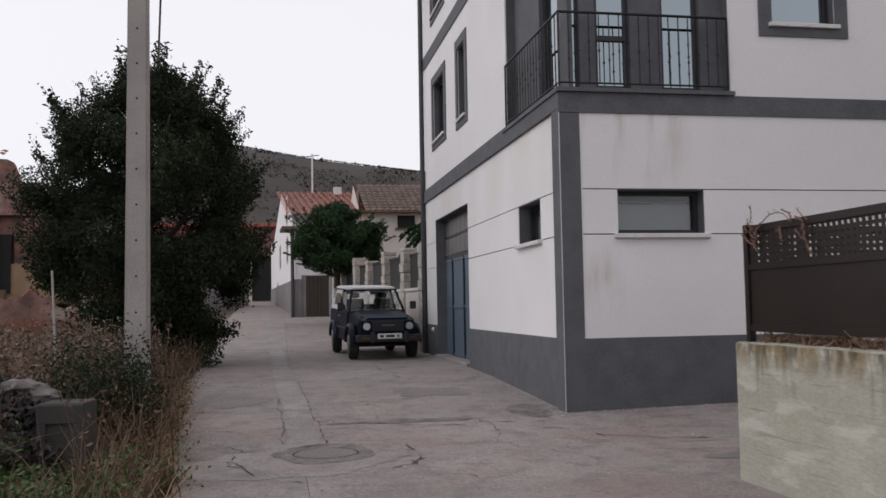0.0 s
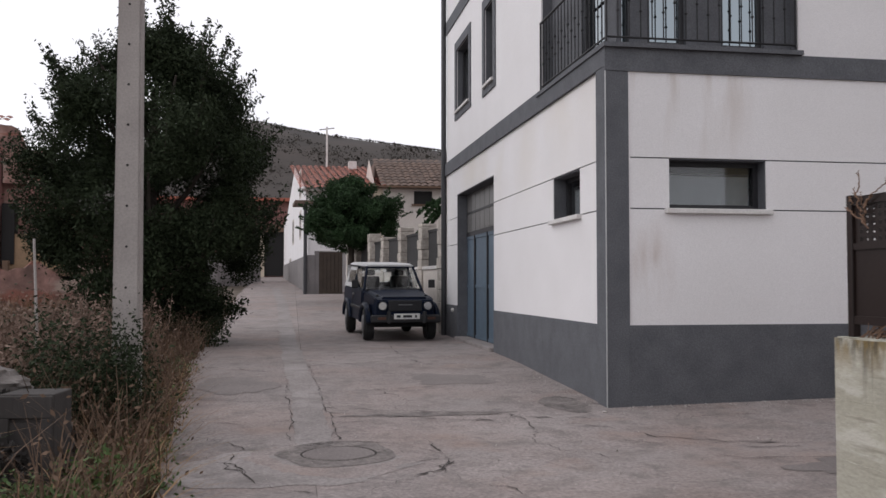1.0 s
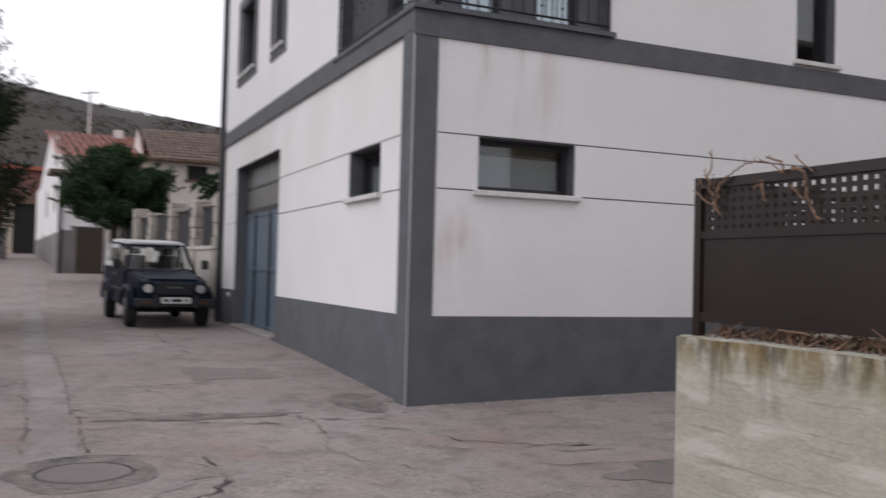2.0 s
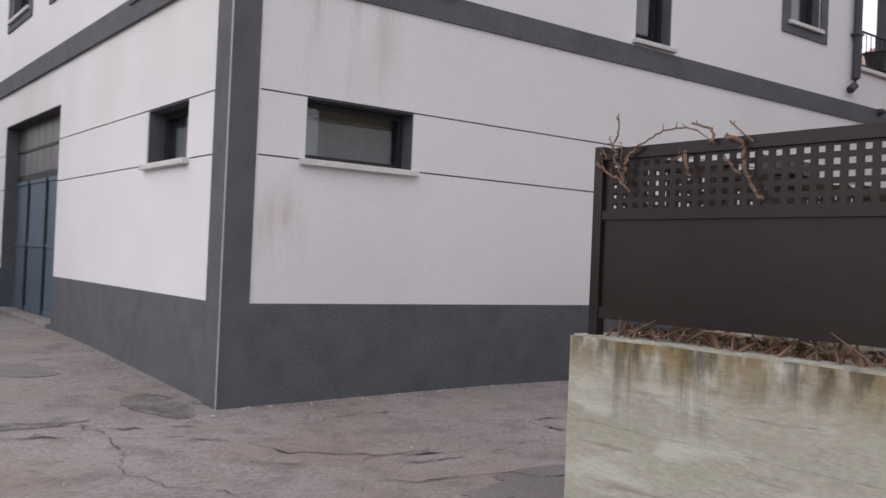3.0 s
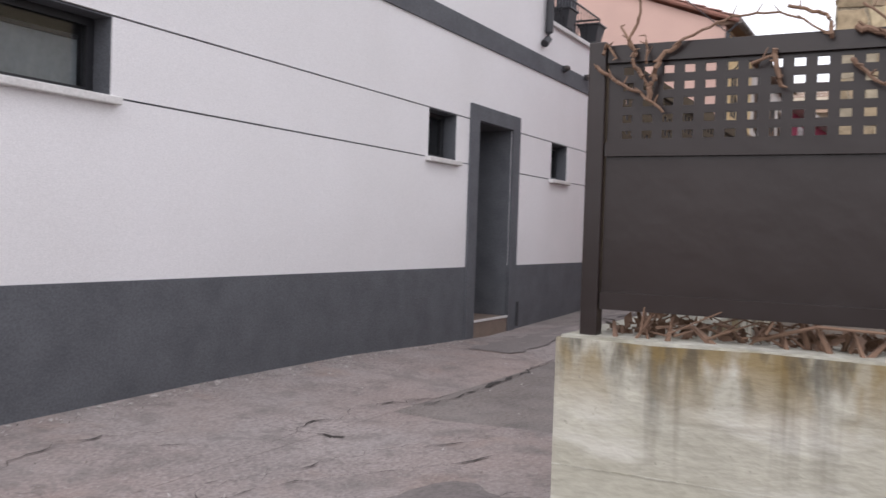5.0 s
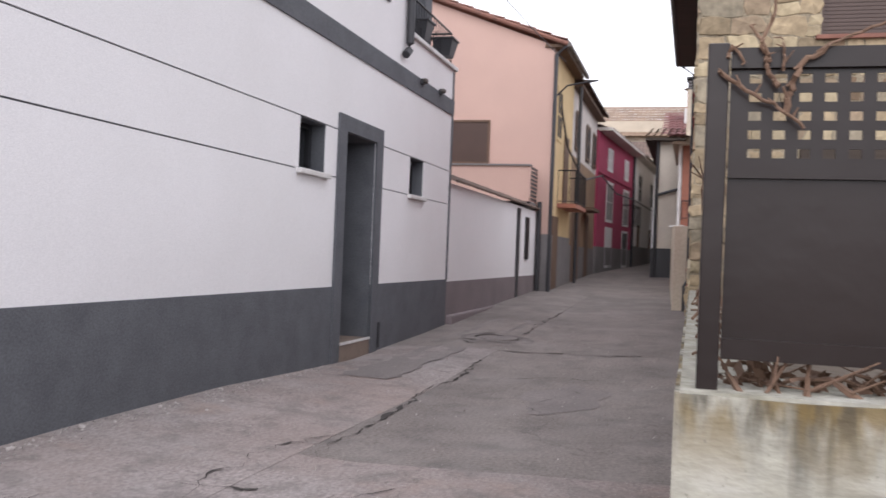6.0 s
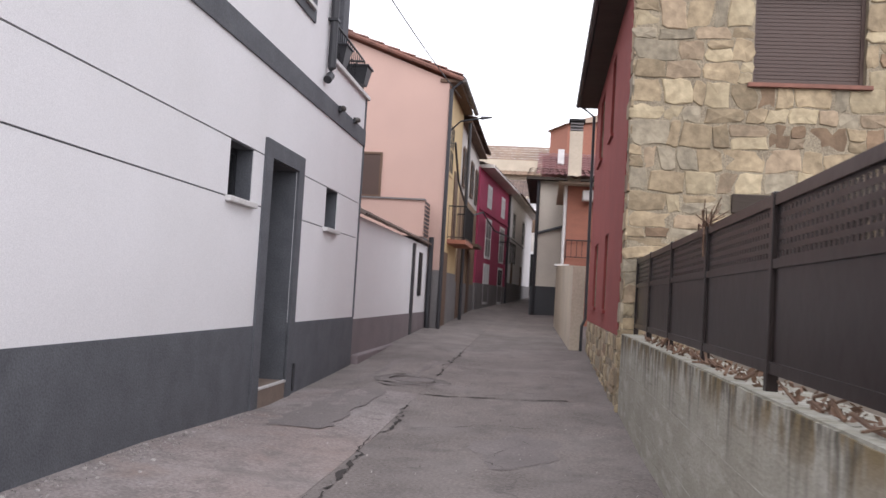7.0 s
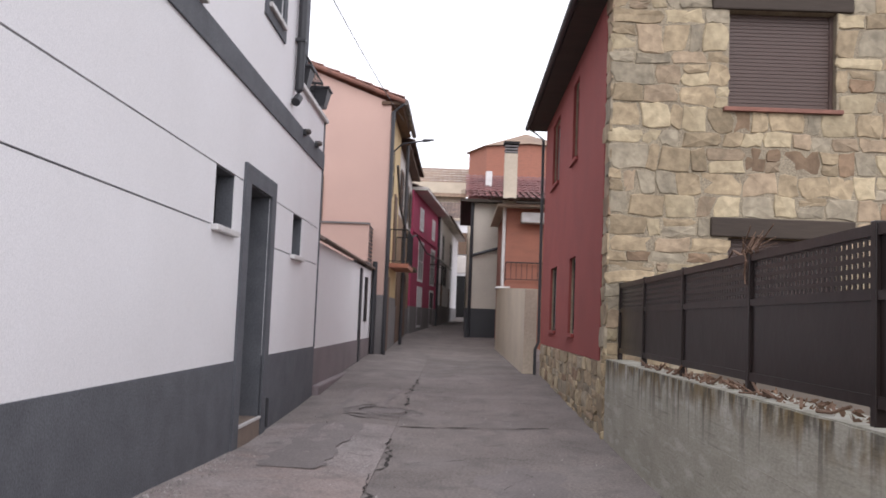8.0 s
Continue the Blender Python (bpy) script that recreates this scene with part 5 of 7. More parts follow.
tiles("roof_tiles", (33.5, 7.4, 5.85), (0, -1, 0), 7.6, (-6.4, 0, -0.85), 6.5, M_OLDTILE, brk, 0.3)
part("awning", boxes((27.6, 28.0, 4.8, 6.6, 4.45, 4.75), bevel=0.03), M_SILL, brk, "rolled white awning")
railing("terrace_railing", [(27.9, 7.0), (27.9, 4.5)], 2.75, 3.3, "dark red railing on the brick house", 0.15, False)
part("chimney", boxes((31.05, 31.5, 6.56, 6.98, 5.0, 7.1)), M_CREAM, brk, "rendered chimney with ochre lichen")
part("chimney_cap", boxes((31.0, 31.55, 6.51, 7.03, 7.42, 7.5)), M_DARK, brk)
for k in range(3):
    part("chimney_slat", boxes((31.05, 31.5, 6.56, 6.98, 7.13 + k * 0.1, 7.18 + k * 0.1)), M_CEMENT, brk)
gry = thing("grey_house", (38, 5, 1.0), "tall grey-beige rendered house narrowing the lane", "house")
part("body", boxes((34.0, 42, 0, 7.9, 2.0, 5.8)), M_GREYWALL, gry)
part("plinth", boxes((33.97, 42, 0, 8.08, 0.5, 2.0)), M_PIPE, gry, "dark painted base")
tiles("roof_tiles", (38, 8.4, 6.8), (0, -1, 0), 8.4, (-4.4, 0, -0.9), 4.5, M_OLDTILE, gry)
part("eave", boxes((33.6, 42, 0, 8.4, 5.8, 5.9)), M_WOOD, gry)
part("downpipe", bar([(33.9, 7.95, 5.8), (33.9, 7.95, 1.0)], 0.06, 8), M_PIPE, gry)
part("wire_pipe", bar([(33.9, 7.9, 3.9), (33.9, 6.6, 4.3)], 0.05, 8), M_PIPE, gry)
mar = thing("maroon_roof_house", (46, 3, 1.2), "house with maroon tiled roof behind", "house")
M_MAROON = material("maroon_tile", (0.17, 0.06, 0.055), (0.1, 0.04, 0.038), 0.85, grain=10, patch=1.5, mix=0.8)
part("body", boxes((43, 52, -2, 8.0, 1, 7.0)), M_CREAM, mar)
tiles("roof_tiles", (47, 8.2, 8.9), (0, -1, 0), 10.2, (-4.5, 0, -1.7), 4.8, M_MAROON, mar, 0.3, 0.5)
part("roof_back", boxes((47, 52, -2, 8.0, 7.0, 8.8)), M_MAROON, mar)
part("chimney", boxes((44.6, 44.9, 6.95, 7.25, 7.8, 8.75)), M_SILL, mar, "small white chimney")
church = thing("church", (100, 0, 2), "brick church with octagonal tower and long tan roof far behind", "church")
bm = bmesh.new()
bmesh.ops.create_cone(bm, cap_ends=True, segments=8, radius1=6.0, radius2=6.0, depth=26, matrix=Matrix.Translation((97, 1.8, 6.4)))
part("tower", bm, M_BRICK, church)
bm = bmesh.new()
bmesh.ops.create_cone(bm, cap_ends=True, segments=8, radius1=6.4, radius2=0.2, depth=2.2, matrix=Matrix.Translation((97, 1.8, 20.5)))
part("tower_roof", bm, M_TANTILE, church)
part("nave", boxes((96, 110, 8, 34, 2, 16)), M_CREAM, church)
tiles("nave_roof", (104, 34, 18.8), (0, -1, 0), 28, (-9, 0, -4.5), 10, M_TANTILE, church, 0.5, 0.9)

# ---- up the road: walls, houses, hill ----
def between(p, q):
    """A frame along the line from p to q: (along, depth to the right, height)."""
    a, b = Vector((*p, 0)), Vector((*q, 0))
    d = (b - a).normalized()
    s = Vector((d.y, -d.x, 0))
    return lambda u, w, z: tuple(a + d * u + s * w + Vector((0, 0, z)))


M_DARKMESH = material("dark_mesh_sheet", (0.03, 0.029, 0.03), rough=0.9, grain=80, patch=4)
pier = thing("pillar_wall", (2.8, 26, 0.6), "pale rendered garden wall with tall square pillars and dark mesh", "wall", kind="structure")
PW = between((3.3, 20.35), (2.0, 33.0))
part("wall_body", boxes((0, 12.6, 0, 0.22, 0.2, 1.85), place=PW), M_PALE, pier)
part("wall_coping", boxes((0, 12.6, -0.03, 0.25, 1.85, 1.92), place=PW), M_SILL, pier)
posts = (0.15, 1.92, 4.1, 6.3, 8.3, 10.6)
M_PILLAR = material("rough_pale_stone", (0.46, 0.42, 0.375), (0.3, 0.27, 0.24), 0.95, grain=14, patch=5, mix=0.9, bump=0.8, spread=0.12, speck=0.18)
prg = random.Random(23)
for i, u in enumerate(posts):
    col = part("pillar", boxes((u - 0.16, u + 0.16, -0.02, 0.3, 0.3, 1.92), place=PW), M_PILLAR, pier)
    top, z = 2.98 - 0.01 * u + (0.0, -0.05, 0.02, -0.1, 0.12, -0.06)[i], 0.35
    while z < top - 0.08:
        h, e, o = prg.uniform(0.2, 0.32), prg.uniform(0.0, 0.03), prg.uniform(-0.015, 0.015)
        part("block", boxes((u - 0.2 + e + o, u + 0.2 - e + o, -0.06 + e, 0.34 - e, z + 0.006, min(z + h, top)), place=PW, bevel=0.018), M_PILLAR, col)
        z += h
for u, w in zip(posts, posts[1:]):
    part("mesh_panel", boxes((u + 0.22, w - 0.22, 0.12, 0.14, 1.92, 2.7), place=PW), M_DARKMESH, pier, "dark sheeted infill")
    part("panel_rail", boxes((u + 0.22, w - 0.22, 0.1, 0.16, 2.7, 2.75), place=PW), M_IRON, pier)
part("brick_post", boxes((11.3, 11.7, -0.08, 0.3, 0.4, 2.3), place=PW), M_BRICK, pier, "short brick post")
part("brick_post", boxes((12.2, 12.4, -0.04, 0.2, 0.4, 2.9), place=PW), M_PALE, pier, "thin pale post")

whs = thing("white_village_house", (1.5, 44, 1.1), "white rendered house with red tile roof beside the road", "house")
on_road = between((0.74, 35.6), (-0.3, 55.6))
part("wall_west", boxes((1.2, 20, 0.0, 0.3, 2.6, 5.2), place=on_road), M_WHITE, whs)
part("plinth", boxes((0, 20, -0.03, 0.3, 0.8, 2.6), place=on_road), M_CEMENT, whs, "grey cement plinth")
part("wall_south", boxes((1.2, 1.5, 0.3, 3.4, 0.8, 5.2), place=on_road), M_WHITE, whs)
bm = bmesh.new()
bm.faces.new([bm.verts.new(on_road(u, 0, z)) for u, z in ((1.2, 5.2), (16.5, 5.2), (8.8, 7.0))])
part("gable", bm, M_WHITE, whs)
tiles("roof_tiles", on_road(8.8, -0.25, 7.06), (1, 0, 0), 3.6, (0.42, -8.2, -1.9), 8.4, M_TILE, whs, 0.26, 0.45)
part("eave", boxes((0.8, 1.3, -0.2, 3.4, 5.1, 5.17), place=on_road), M_SILL, whs)
for u, z in ((4.0, 3.5), (9.5, 3.5), (4.2, 5.25), (12, 1.7)):
    simple_window(u, u + 0.9, z, z + 1.0, on_road, whs, M_DARK, M_PALE)
part("porch_wall", boxes((0.0, 1.2, 0.0, 0.25, 2.6, 4.5), place=on_road), M_WHITE, whs)
part("porch_wall", boxes((0.0, 0.25, 0.25, 1.3, 2.75, 4.5), place=on_road), M_WHITE, whs)
part("porch_wall", boxes((0.0, 0.25, 0.25, 0.42, 0.8, 2.75), place=on_road), M_CEMENT, whs)
part("porch_roof", boxes((-0.35, 1.4, -0.5, 1.5, 4.5, 4.62), place=on_road), M_OLDTILE, whs)
part("downpipe", bar([on_road(-0.1, -0.1, 4.5), on_road(-0.1, -0.1, 1.1)], 0.07, 8), M_PIPE, whs)
part("chimney", boxes((7.5, 7.9, 2.4, 2.75, 6.3, 7.2), place=on_road), M_SILL, whs)
yd = part("yard_door", boxes((0.02, 0.12, 0.42, 1.3, 0.9, 2.72), place=on_road), M_WOOD, whs, "brown plank yard door")
for k in range(6):
    part("plank", boxes((-0.01, 0.02, 0.43 + k * 0.145, 0.56 + k * 0.145, 0.92, 2.7), place=on_road), M_WOOD, yd)
mast = thing("antenna_mast", (1.75, 44, 6.9), "thin roof antenna mast", "antenna")
part("mast_pole", bar([(1.75, 44, 6.7), (1.75, 44, 8.9)], 0.05, 6), M_SILL, mast)
part("crossbar", bar([(1.4, 44, 8.75), (2.1, 44, 8.85)], 0.025, 6), M_RUBBLE, mast)

crm = thing("cream_village_house", (8, 40, 1.2), "cream rendered house with old lichen-covered tile roof", "house")
part("wall_south", boxes((3.6, 12.5, 36, 36.3, 0.8, 5.25)), M_PALE, crm)
part("wall_west", boxes((3.3, 3.6, 36, 44, 0.8, 5.25)), M_CREAM, crm)
bm = bmesh.new()
v = [bm.verts.new(p) for p in ((3.3, 36, 5.25), (3.3, 42, 5.25), (3.3, 39.0, 6.72))]
bm.faces.new(v)
part("gable", bm, M_PALE, crm)
tiles("roof_tiles", (3.5, 39.6, 6.8), (1, 0, 0), 9.0, (0, -3.9, -1.55), 4.2, M_OLDTILE, crm, 0.26, 0.4)
part("roof_back", boxes((3.6, 12.5, 39.7, 44, 5.2, 6.7)), M_OLDTILE, crm)
part("window", boxes((4.8, 5.5, 35.95, 36.02, 4.6, 5.1)), M_DARK, crm)
part("window_trim", boxes((4.7, 5.6, 35.93, 35.97, 4.53, 4.6)), M_BROWNWOOD, crm)
part("eave", boxes((3.3, 12.6, 35.6, 36.1, 5.2, 5.27)), M_BROWNWOOD, crm)

red_end = thing("brown_end_house", (-1, 60, 2.1), "brownish house with dark gateway at the road's end", "house")

part("body", boxes((-8, 1.5, 58, 64, 1.8, 6.6)), M_ENDRED, red_end)
# gateway is a flat panel, its inner shade painted near-black
part("gateway", boxes((-1.5, -0.2, 57.9, 58, 2.0, 4.7)), M_DARK, red_end)
part("jamb", boxes((-2.0, -1.5, 57.8, 58, 1.9, 5.0)), M_CREAM, red_end)
part("lintel_band", boxes((-2, 0.4, 57.75, 58, 4.7, 5.2)), M_BROWNWOOD, red_end)
part("roof", boxes((-8.2, 1.7, 57.6, 64, 6.6, 6.8)), M_TILE, red_end)

# ruined houses across the verge
ruin = thing("ruined_house", (-12, 34, 0.9), "ruined adobe and brick house with broken walls", "house")
rng = random.Random(11)


def ragged(name, p, q, z0, tops, mat, label=""):
    """A thick wall with a broken top line."""
    place = between(p, q)
    n = len(tops)
    L = math.dist(p, q)
    line = []
    for i, t in enumerate(tops):
        for k in range(4):
            nxt = tops[min(i + 1, n - 1)]
            f = (k / 4) ** 3
            line.append((L * (i + k / 4) / n, t + (nxt - t) * f + (rng.uniform(-0.09, 0.06) if abs(nxt - t) > 0.01 else 0)))
    line.append((L, tops[-1]))
    bm = bmesh.new()
    fr = [[bm.verts.new(place(u, d, z)) for u, z in [(0, z0)] + line + [(L, z0)]] for d in (0.0, 0.45)]
    bm.faces.new(fr[0])
    bm.faces.new(fr[1][::-1])
    for k in range(len(fr[0])):
        q = (k + 1) % len(fr[0])
        bm.faces.new((fr[0][k], fr[1][k], fr[1][q], fr[0][q]))
    bmesh.ops.recalc_face_normals(bm, faces=bm.faces[:])
    bmesh.ops.triangulate(bm, faces=[g for g in bm.faces if len(g.verts) > 4])
    return part(name, bm, mat, ruin, label)


ragged("wall_front", (-14, 30), (-5.6, 31.0), 0.4, [6.3, 6.3, 6.3, 6.3, 6.3, 6.3, 6.3, 6.3, 6.3, 5.0, 3.9, 3.0], M_RUIN, "broken adobe front with brick patches")
ragged("wall_side", (-9.4, 34.5), (-3.2, 36), 0.5, [4.9, 4.8, 4.4, 3.9, 3.6, 3.2, 3.3, 2.8], M_RUIN, "broken adobe wall")
ragged("low_wall", (-8.6, 28), (-3.4, 30), 0.5, [2.2, 1.9, 2.1, 1.6, 1.7, 1.4, 1.5], M_RUIN)
ragged("low_wall", (-3.3, 40), (-1.9, 50), 1.0, [2.9, 2.8, 2.7, 2.9, 3.0], M_CEMENT, "grey roadside wall")
part("pale_plaster", boxes((-8.95, -8.45, 29.4, 29.5, 1.4, 2.35)), M_WHITE, ruin, "patch of white plaster")
part("beam", boxes((-9.3, -5.4, 32.9, 33.15, 2.1, 2.3)), M_BROWNWOOD, ruin)
part("beam", boxes((-9.2, -9.0, 32.9, 33.1, 0.7, 4.4)), M_BROWNWOOD, ruin)
# solid near-black box painting the shade in a wall opening
part("opening", boxes((-7.2, -5.9, 33.1, 33.2, 0.9, 2.0)), M_DARK, ruin)
tiles("roof_tiles", (-14, 30.7, 6.72), (8.4, 1.0, 0), 5.6, (0.1, -0.9, -0.3), 1.0, M_TILE_B, ruin)
part("cornice", boxes((0, 5.6, -0.16, 0.0, 6.12, 6.3), place=between((-14, 29.97), (-5.6, 30.97))), M_PALE, ruin, "pale plaster cornice")
# near-black panel painting the shade inside the attic opening
part("attic_opening", boxes((4.4, 5.1, -0.03, 0.02, 5.2, 5.9), place=between((-14, 30), (-5.6, 31))), M_DARK, ruin)
part("brick_pier", boxes((-9.2, -8.35, 29.75, 30.5, 0.6, 5.5)), M_ENDRED, ruin, "red brick corner pier")
part("brick_patch", boxes((-7.6, -6.9, 29.9, 30.6, 3.4, 4.4)), M_ENDRED, ruin)
part("plaster_patch", boxes((-8.3, -7.2, 29.93, 30.6, 4.5, 5.5)), M_RUIN, ruin, "flaking pale plaster")
part("plaster_patch", boxes((-8.1, -6.6, 29.95, 30.7, 1.9, 3.0)), M_OCHRE, ruin, "flaking ochre plaster")
# two near-black boxes that paint the shade of openings in the front
part("opening", boxes((-8.3, -7.95, 29.9, 30.5, 2.1, 3.9)), M_DARK, ruin)
part("opening", boxes((-7.3, -6.3, 29.9, 30.9, 0.8, 1.75)), M_DARK, ruin)
part("beam", boxes((-8.5, -5.9, 29.7, 29.9, 1.75, 1.95)), M_BROWNWOOD, ruin)
part("beam", boxes((-8.15, -8.0, 29.5, 29.7, 0.6, 2.2)), M_BROWNWOOD, ruin)
part("chimney", boxes((-9.9, -9.4, 31.4, 31.9, 5.8, 7.4)), M_BRICK, ruin)

# hill
hx = np.linspace(-260, 420, 60).tolist()
hy = [120, 170, 220, 260, 290, 310, 330, 380, 460]


def hill_height(x, y):
    crest = 50.8 - 0.12 * min(max(x, -25), 160) + 0.5 * min(x + 25, 0) + 3 * noise.noise((x * 0.015, 0, 2)) + 1.2 * noise.noise((x * 0.06, y * 0.05, 2))
    k = max(0.0, 1 - abs(y - 315) / 200)
    return 2 + crest * (k * k * (3 - 2 * k))


hill = tagged(sheet("hill", hx, hy, hill_height, M_HILL), "scrub-covered brown hill behind the village", "hill", kind="structure")


def scatter_quads(name, centres, sizes, mat, rng, parent=None, label="", flatness=0.0):
    """Many small leaf-shaped faces at the given centres, turned at random."""
    n = len(centres)
    a = rng.normal(size=(n, 3))
    a /= np.linalg.norm(a, axis=1, keepdims=True)
    b = np.cross(a, rng.normal(size=(n, 3)))
    b /= np.linalg.norm(b, axis=1, keepdims=True)
    s = np.asarray(sizes).reshape(-1, 1)
    c = np.asarray(centres)
    v = np.stack([c - a * s, c + b * s * 0.45, c + a * s, c - b * s * 0.45], 1).reshape(-1, 3)
    me = bpy.data.meshes.new(name)
    me.vertices.add(4 * n)
    me.vertices.foreach_set("co", v.ravel())
    me.loops.add(4 * n)
    me.loops.foreach_set("vertex_index", np.arange(4 * n, dtype=np.int32))
    me.polygons.add(n)
    me.polygons.foreach_set("loop_start", np.arange(0, 4 * n, 4, dtype=np.int32))
    me.update(calc_edges=True)
    me.validate()
    me.materials.append(mat)
    ob = new(name, me)
    if parent is not None:
        ob.parent = parent
        me.transform(Matrix.Translation(-base_of(parent)))
    if label:
        ob["label"] = label
    return ob


M_HILLSCRUB = material("grey_brown_scrub", (0.035, 0.03, 0.023), (0.02, 0.018, 0.014), 1.0, grain=0.5, patch=0.08)
nr = np.random.default_rng(5)
bx = nr.uniform(-120, 200, 40000)
by = nr.uniform(200, 318, 40000)
keep = np.array([noise.noise((x * 0.035, y * 0.05, 3)) + 0.5 * noise.noise((x * 0.12, y * 0.12, 7)) > -0.1 for x, y in zip(bx, by)])
bx, by = bx[keep], by[keep]
cen = np.stack([bx, by, [hill_height(x, y) + 0.3 for x, y in zip(bx, by)]], 1)
tagged(scatter_quads("hill_scrub", cen, nr.uniform(0.15, 0.5, len(bx)) * (1 + (nr.random(len(bx)) < 0.05)), M_HILLSCRUB, nr), "low dark scrub bushes on the hill", "scrub", kind="stuff")


# ---- trees ----
def clump_points(clumps, count, rng, shell=0.55):
    """Points in a set of balls (x, y, z, r), thicker towards their skins."""
    c = np.array(clumps)
    pick = rng.choice(len(c), size=count, p=c[:, 3] ** 2 / (c[:, 3] ** 2).sum())
    d = rng.normal(size=(count, 3))
    d /= np.linalg.norm(d, axis=1, keepdims=True)
    r = shell + (1 - shell) * rng.random(count) ** 0.6
    r *= np.where(rng.random(count) < 0.06, 1.22, 1.0)
    return c[pick, :3] + d * (c[pick, 3] * r)[:, None]


def big_tree(x, y):
    z = height(x, y) + 0.1
    t = thing("evergreen_tree", (x, y, z), "large dense dark evergreen tree on the verge", "tree")
    rng = np.random.default_rng(21)
    bm = bmesh.new()
    tube(bm, [(x, y, z - 0.2), (x + 0.05, y, z + 0.8), (x - 0.05, y, z + 1.9), (x, y, z + 4.6)], 0.2, 10, 0.06)
    limbs = []
    for k in range(14):
        a, h = k * 2.4, 0.9 + 0.22 * k
        L = 1.7 * (1 - 0.03 * k)
        p = [(x, y, z + h), (x + math.cos(a) * L * 0.5, y + math.sin(a) * L * 0.5, z + h + 0.6), (x + math.cos(a) * L, y + math.sin(a) * L, z + h + 1.5)]
        tube(bm, p, 0.07, 6, 0.02)
        limbs.append(p)
    part("trunk", bm, M_BARK, t)
    clumps = []
    for k in range(250):
        h = rng.random()
        zz = z + 0.3 + h * 5.15
        prof = np.interp(h, (0, 0.12, 0.35, 0.6, 0.8, 0.93, 1.0), (1.0, 1.4, 2.05, 2.12, 1.62, 0.85, 0.3))
        a = rng.random() * 2 * math.pi
        rr = prof * (0.25 + 0.75 * rng.random() ** 0.5)
        clumps.append((x + math.cos(a) * rr, y + math.sin(a) * rr, zz, rng.uniform(0.28, 0.5)))
    for k in range(26):
        a = k * 2.4
        rr = rng.uniform(0.2, 1.3)
        clumps.append((x + math.cos(a) * rr, y + math.sin(a) * rr, z + rng.uniform(0.1, 0.9), rng.uniform(0.3, 0.45)))
    pts = clump_points(clumps, 300000, rng, 0.1)
    tagged(scatter_quads("crown", pts, rng.uniform(0.017, 0.044, len(pts)), M_LEAF, rng, t), kind="stuff")
    # long shoots that break the outline
    sb, tips = bmesh.new(), []
    for k in range(260):
        c = clumps[int(rng.integers(len(clumps)))]
        out = Vector((c[0] - x, c[1] - y, 0.35 * (c[2] - z - 2))).normalized()
        d = (out + Vector((0, 0, rng.uniform(0.5, 1.6)))).normalized()
        p = Vector(c[:3]) + out * c[3] * 0.7
        q = p + d * rng.uniform(0.25, 0.6)
        tube(sb, [p, q], 0.008, 3, 0.003)
        tips += [tuple(p.lerp(q, f) + Vector(rng.normal(size=3)) * 0.045) for f in np.linspace(0.1, 1, 34)]
    tagged(part("shoot_growth", sb, M_BARK, t), kind="stuff")
    tagged(scatter_quads("shoot_leaves", tips, rng.uniform(0.03, 0.06, len(tips)), M_LEAF, rng, t), kind="stuff")


big_tree(-2.36, 18.7)


def round_tree(x, y):
    z = height(x, y)
    t = thing("conifer_tree", (x, y, z), "small bushy dark green conifer on a bare trunk", "tree")
    rng = np.random.default_rng(8)
    bm = bmesh.new()
    tube(bm, [(x, y, z - 0.1), (x + 0.03, y, z + 1.6), (x + 0.1, y, z + 3.4)], 0.14, 8, 0.05)
    part("trunk", bm, M_BARK, t)
    sb, pts = bmesh.new(), []
    for k in range(210):
        h, a = rng.random() ** 1.15, rng.random() * 2 * math.pi
        reach = np.interp(h, (0, 0.12, 0.4, 0.7, 1.0), (1.1, 1.7, 1.75, 1.15, 0.3)) * rng.uniform(0.5, 1.15)
        p = Vector((x + 0.1, y, z + 1.75 + h * 1.75))
        q = p + Vector((math.cos(a) * reach, math.sin(a) * reach, reach * rng.uniform(-0.1, 0.75)))
        if k % 3 == 0:
            tube(sb, [p, p.lerp(q, 0.6) - Vector((0, 0, 0.12)), q], 0.018, 4, 0.004)
        for _ in range(190):
            f = rng.random() ** 0.6
            m = p.lerp(q, f) - Vector((0, 0, 0.45 * f * (1 - f)))
            s = 0.02 + 0.085 * (1 - f)
            pts.append((m.x + rng.normal() * s, m.y + rng.normal() * s, m.z + rng.normal() * s * 0.8))
    part("branches", sb, M_BARK, t)
    lobes = []
    for k in range(90):
        h, a = rng.random(), rng.random() * 2 * math.pi
        reach = np.interp(h, (0, 0.15, 0.5, 0.8, 1.0), (1.2, 1.5, 1.4, 0.95, 0.3)) * rng.random() ** 0.45
        lobes.append((x + 0.1 + math.cos(a) * reach, y + math.sin(a) * reach, z + 1.85 + h * 2.0 + 0.12 * reach, rng.uniform(0.16, 0.34)))
    pts = np.concatenate([np.array(pts), clump_points(lobes, 60000, rng, 0.2)])
    tagged(scatter_quads("crown", pts, rng.uniform(0.02, 0.055, len(pts)), M_LEAF_B, rng, t), kind="stuff")


round_tree(2.0, 30.5)
palm = thing("palm", (4.75, 26, 1.0), "small palm behind the pillar wall", "palm")
bm = bmesh.new()
tube(bm, [(4.75, 26, 0.6), (4.75, 26, 3.7)], 0.15, 8, 0.1)
part("trunk", bm, M_BARK, palm)
fr = []
rng_p = np.random.default_rng(4)
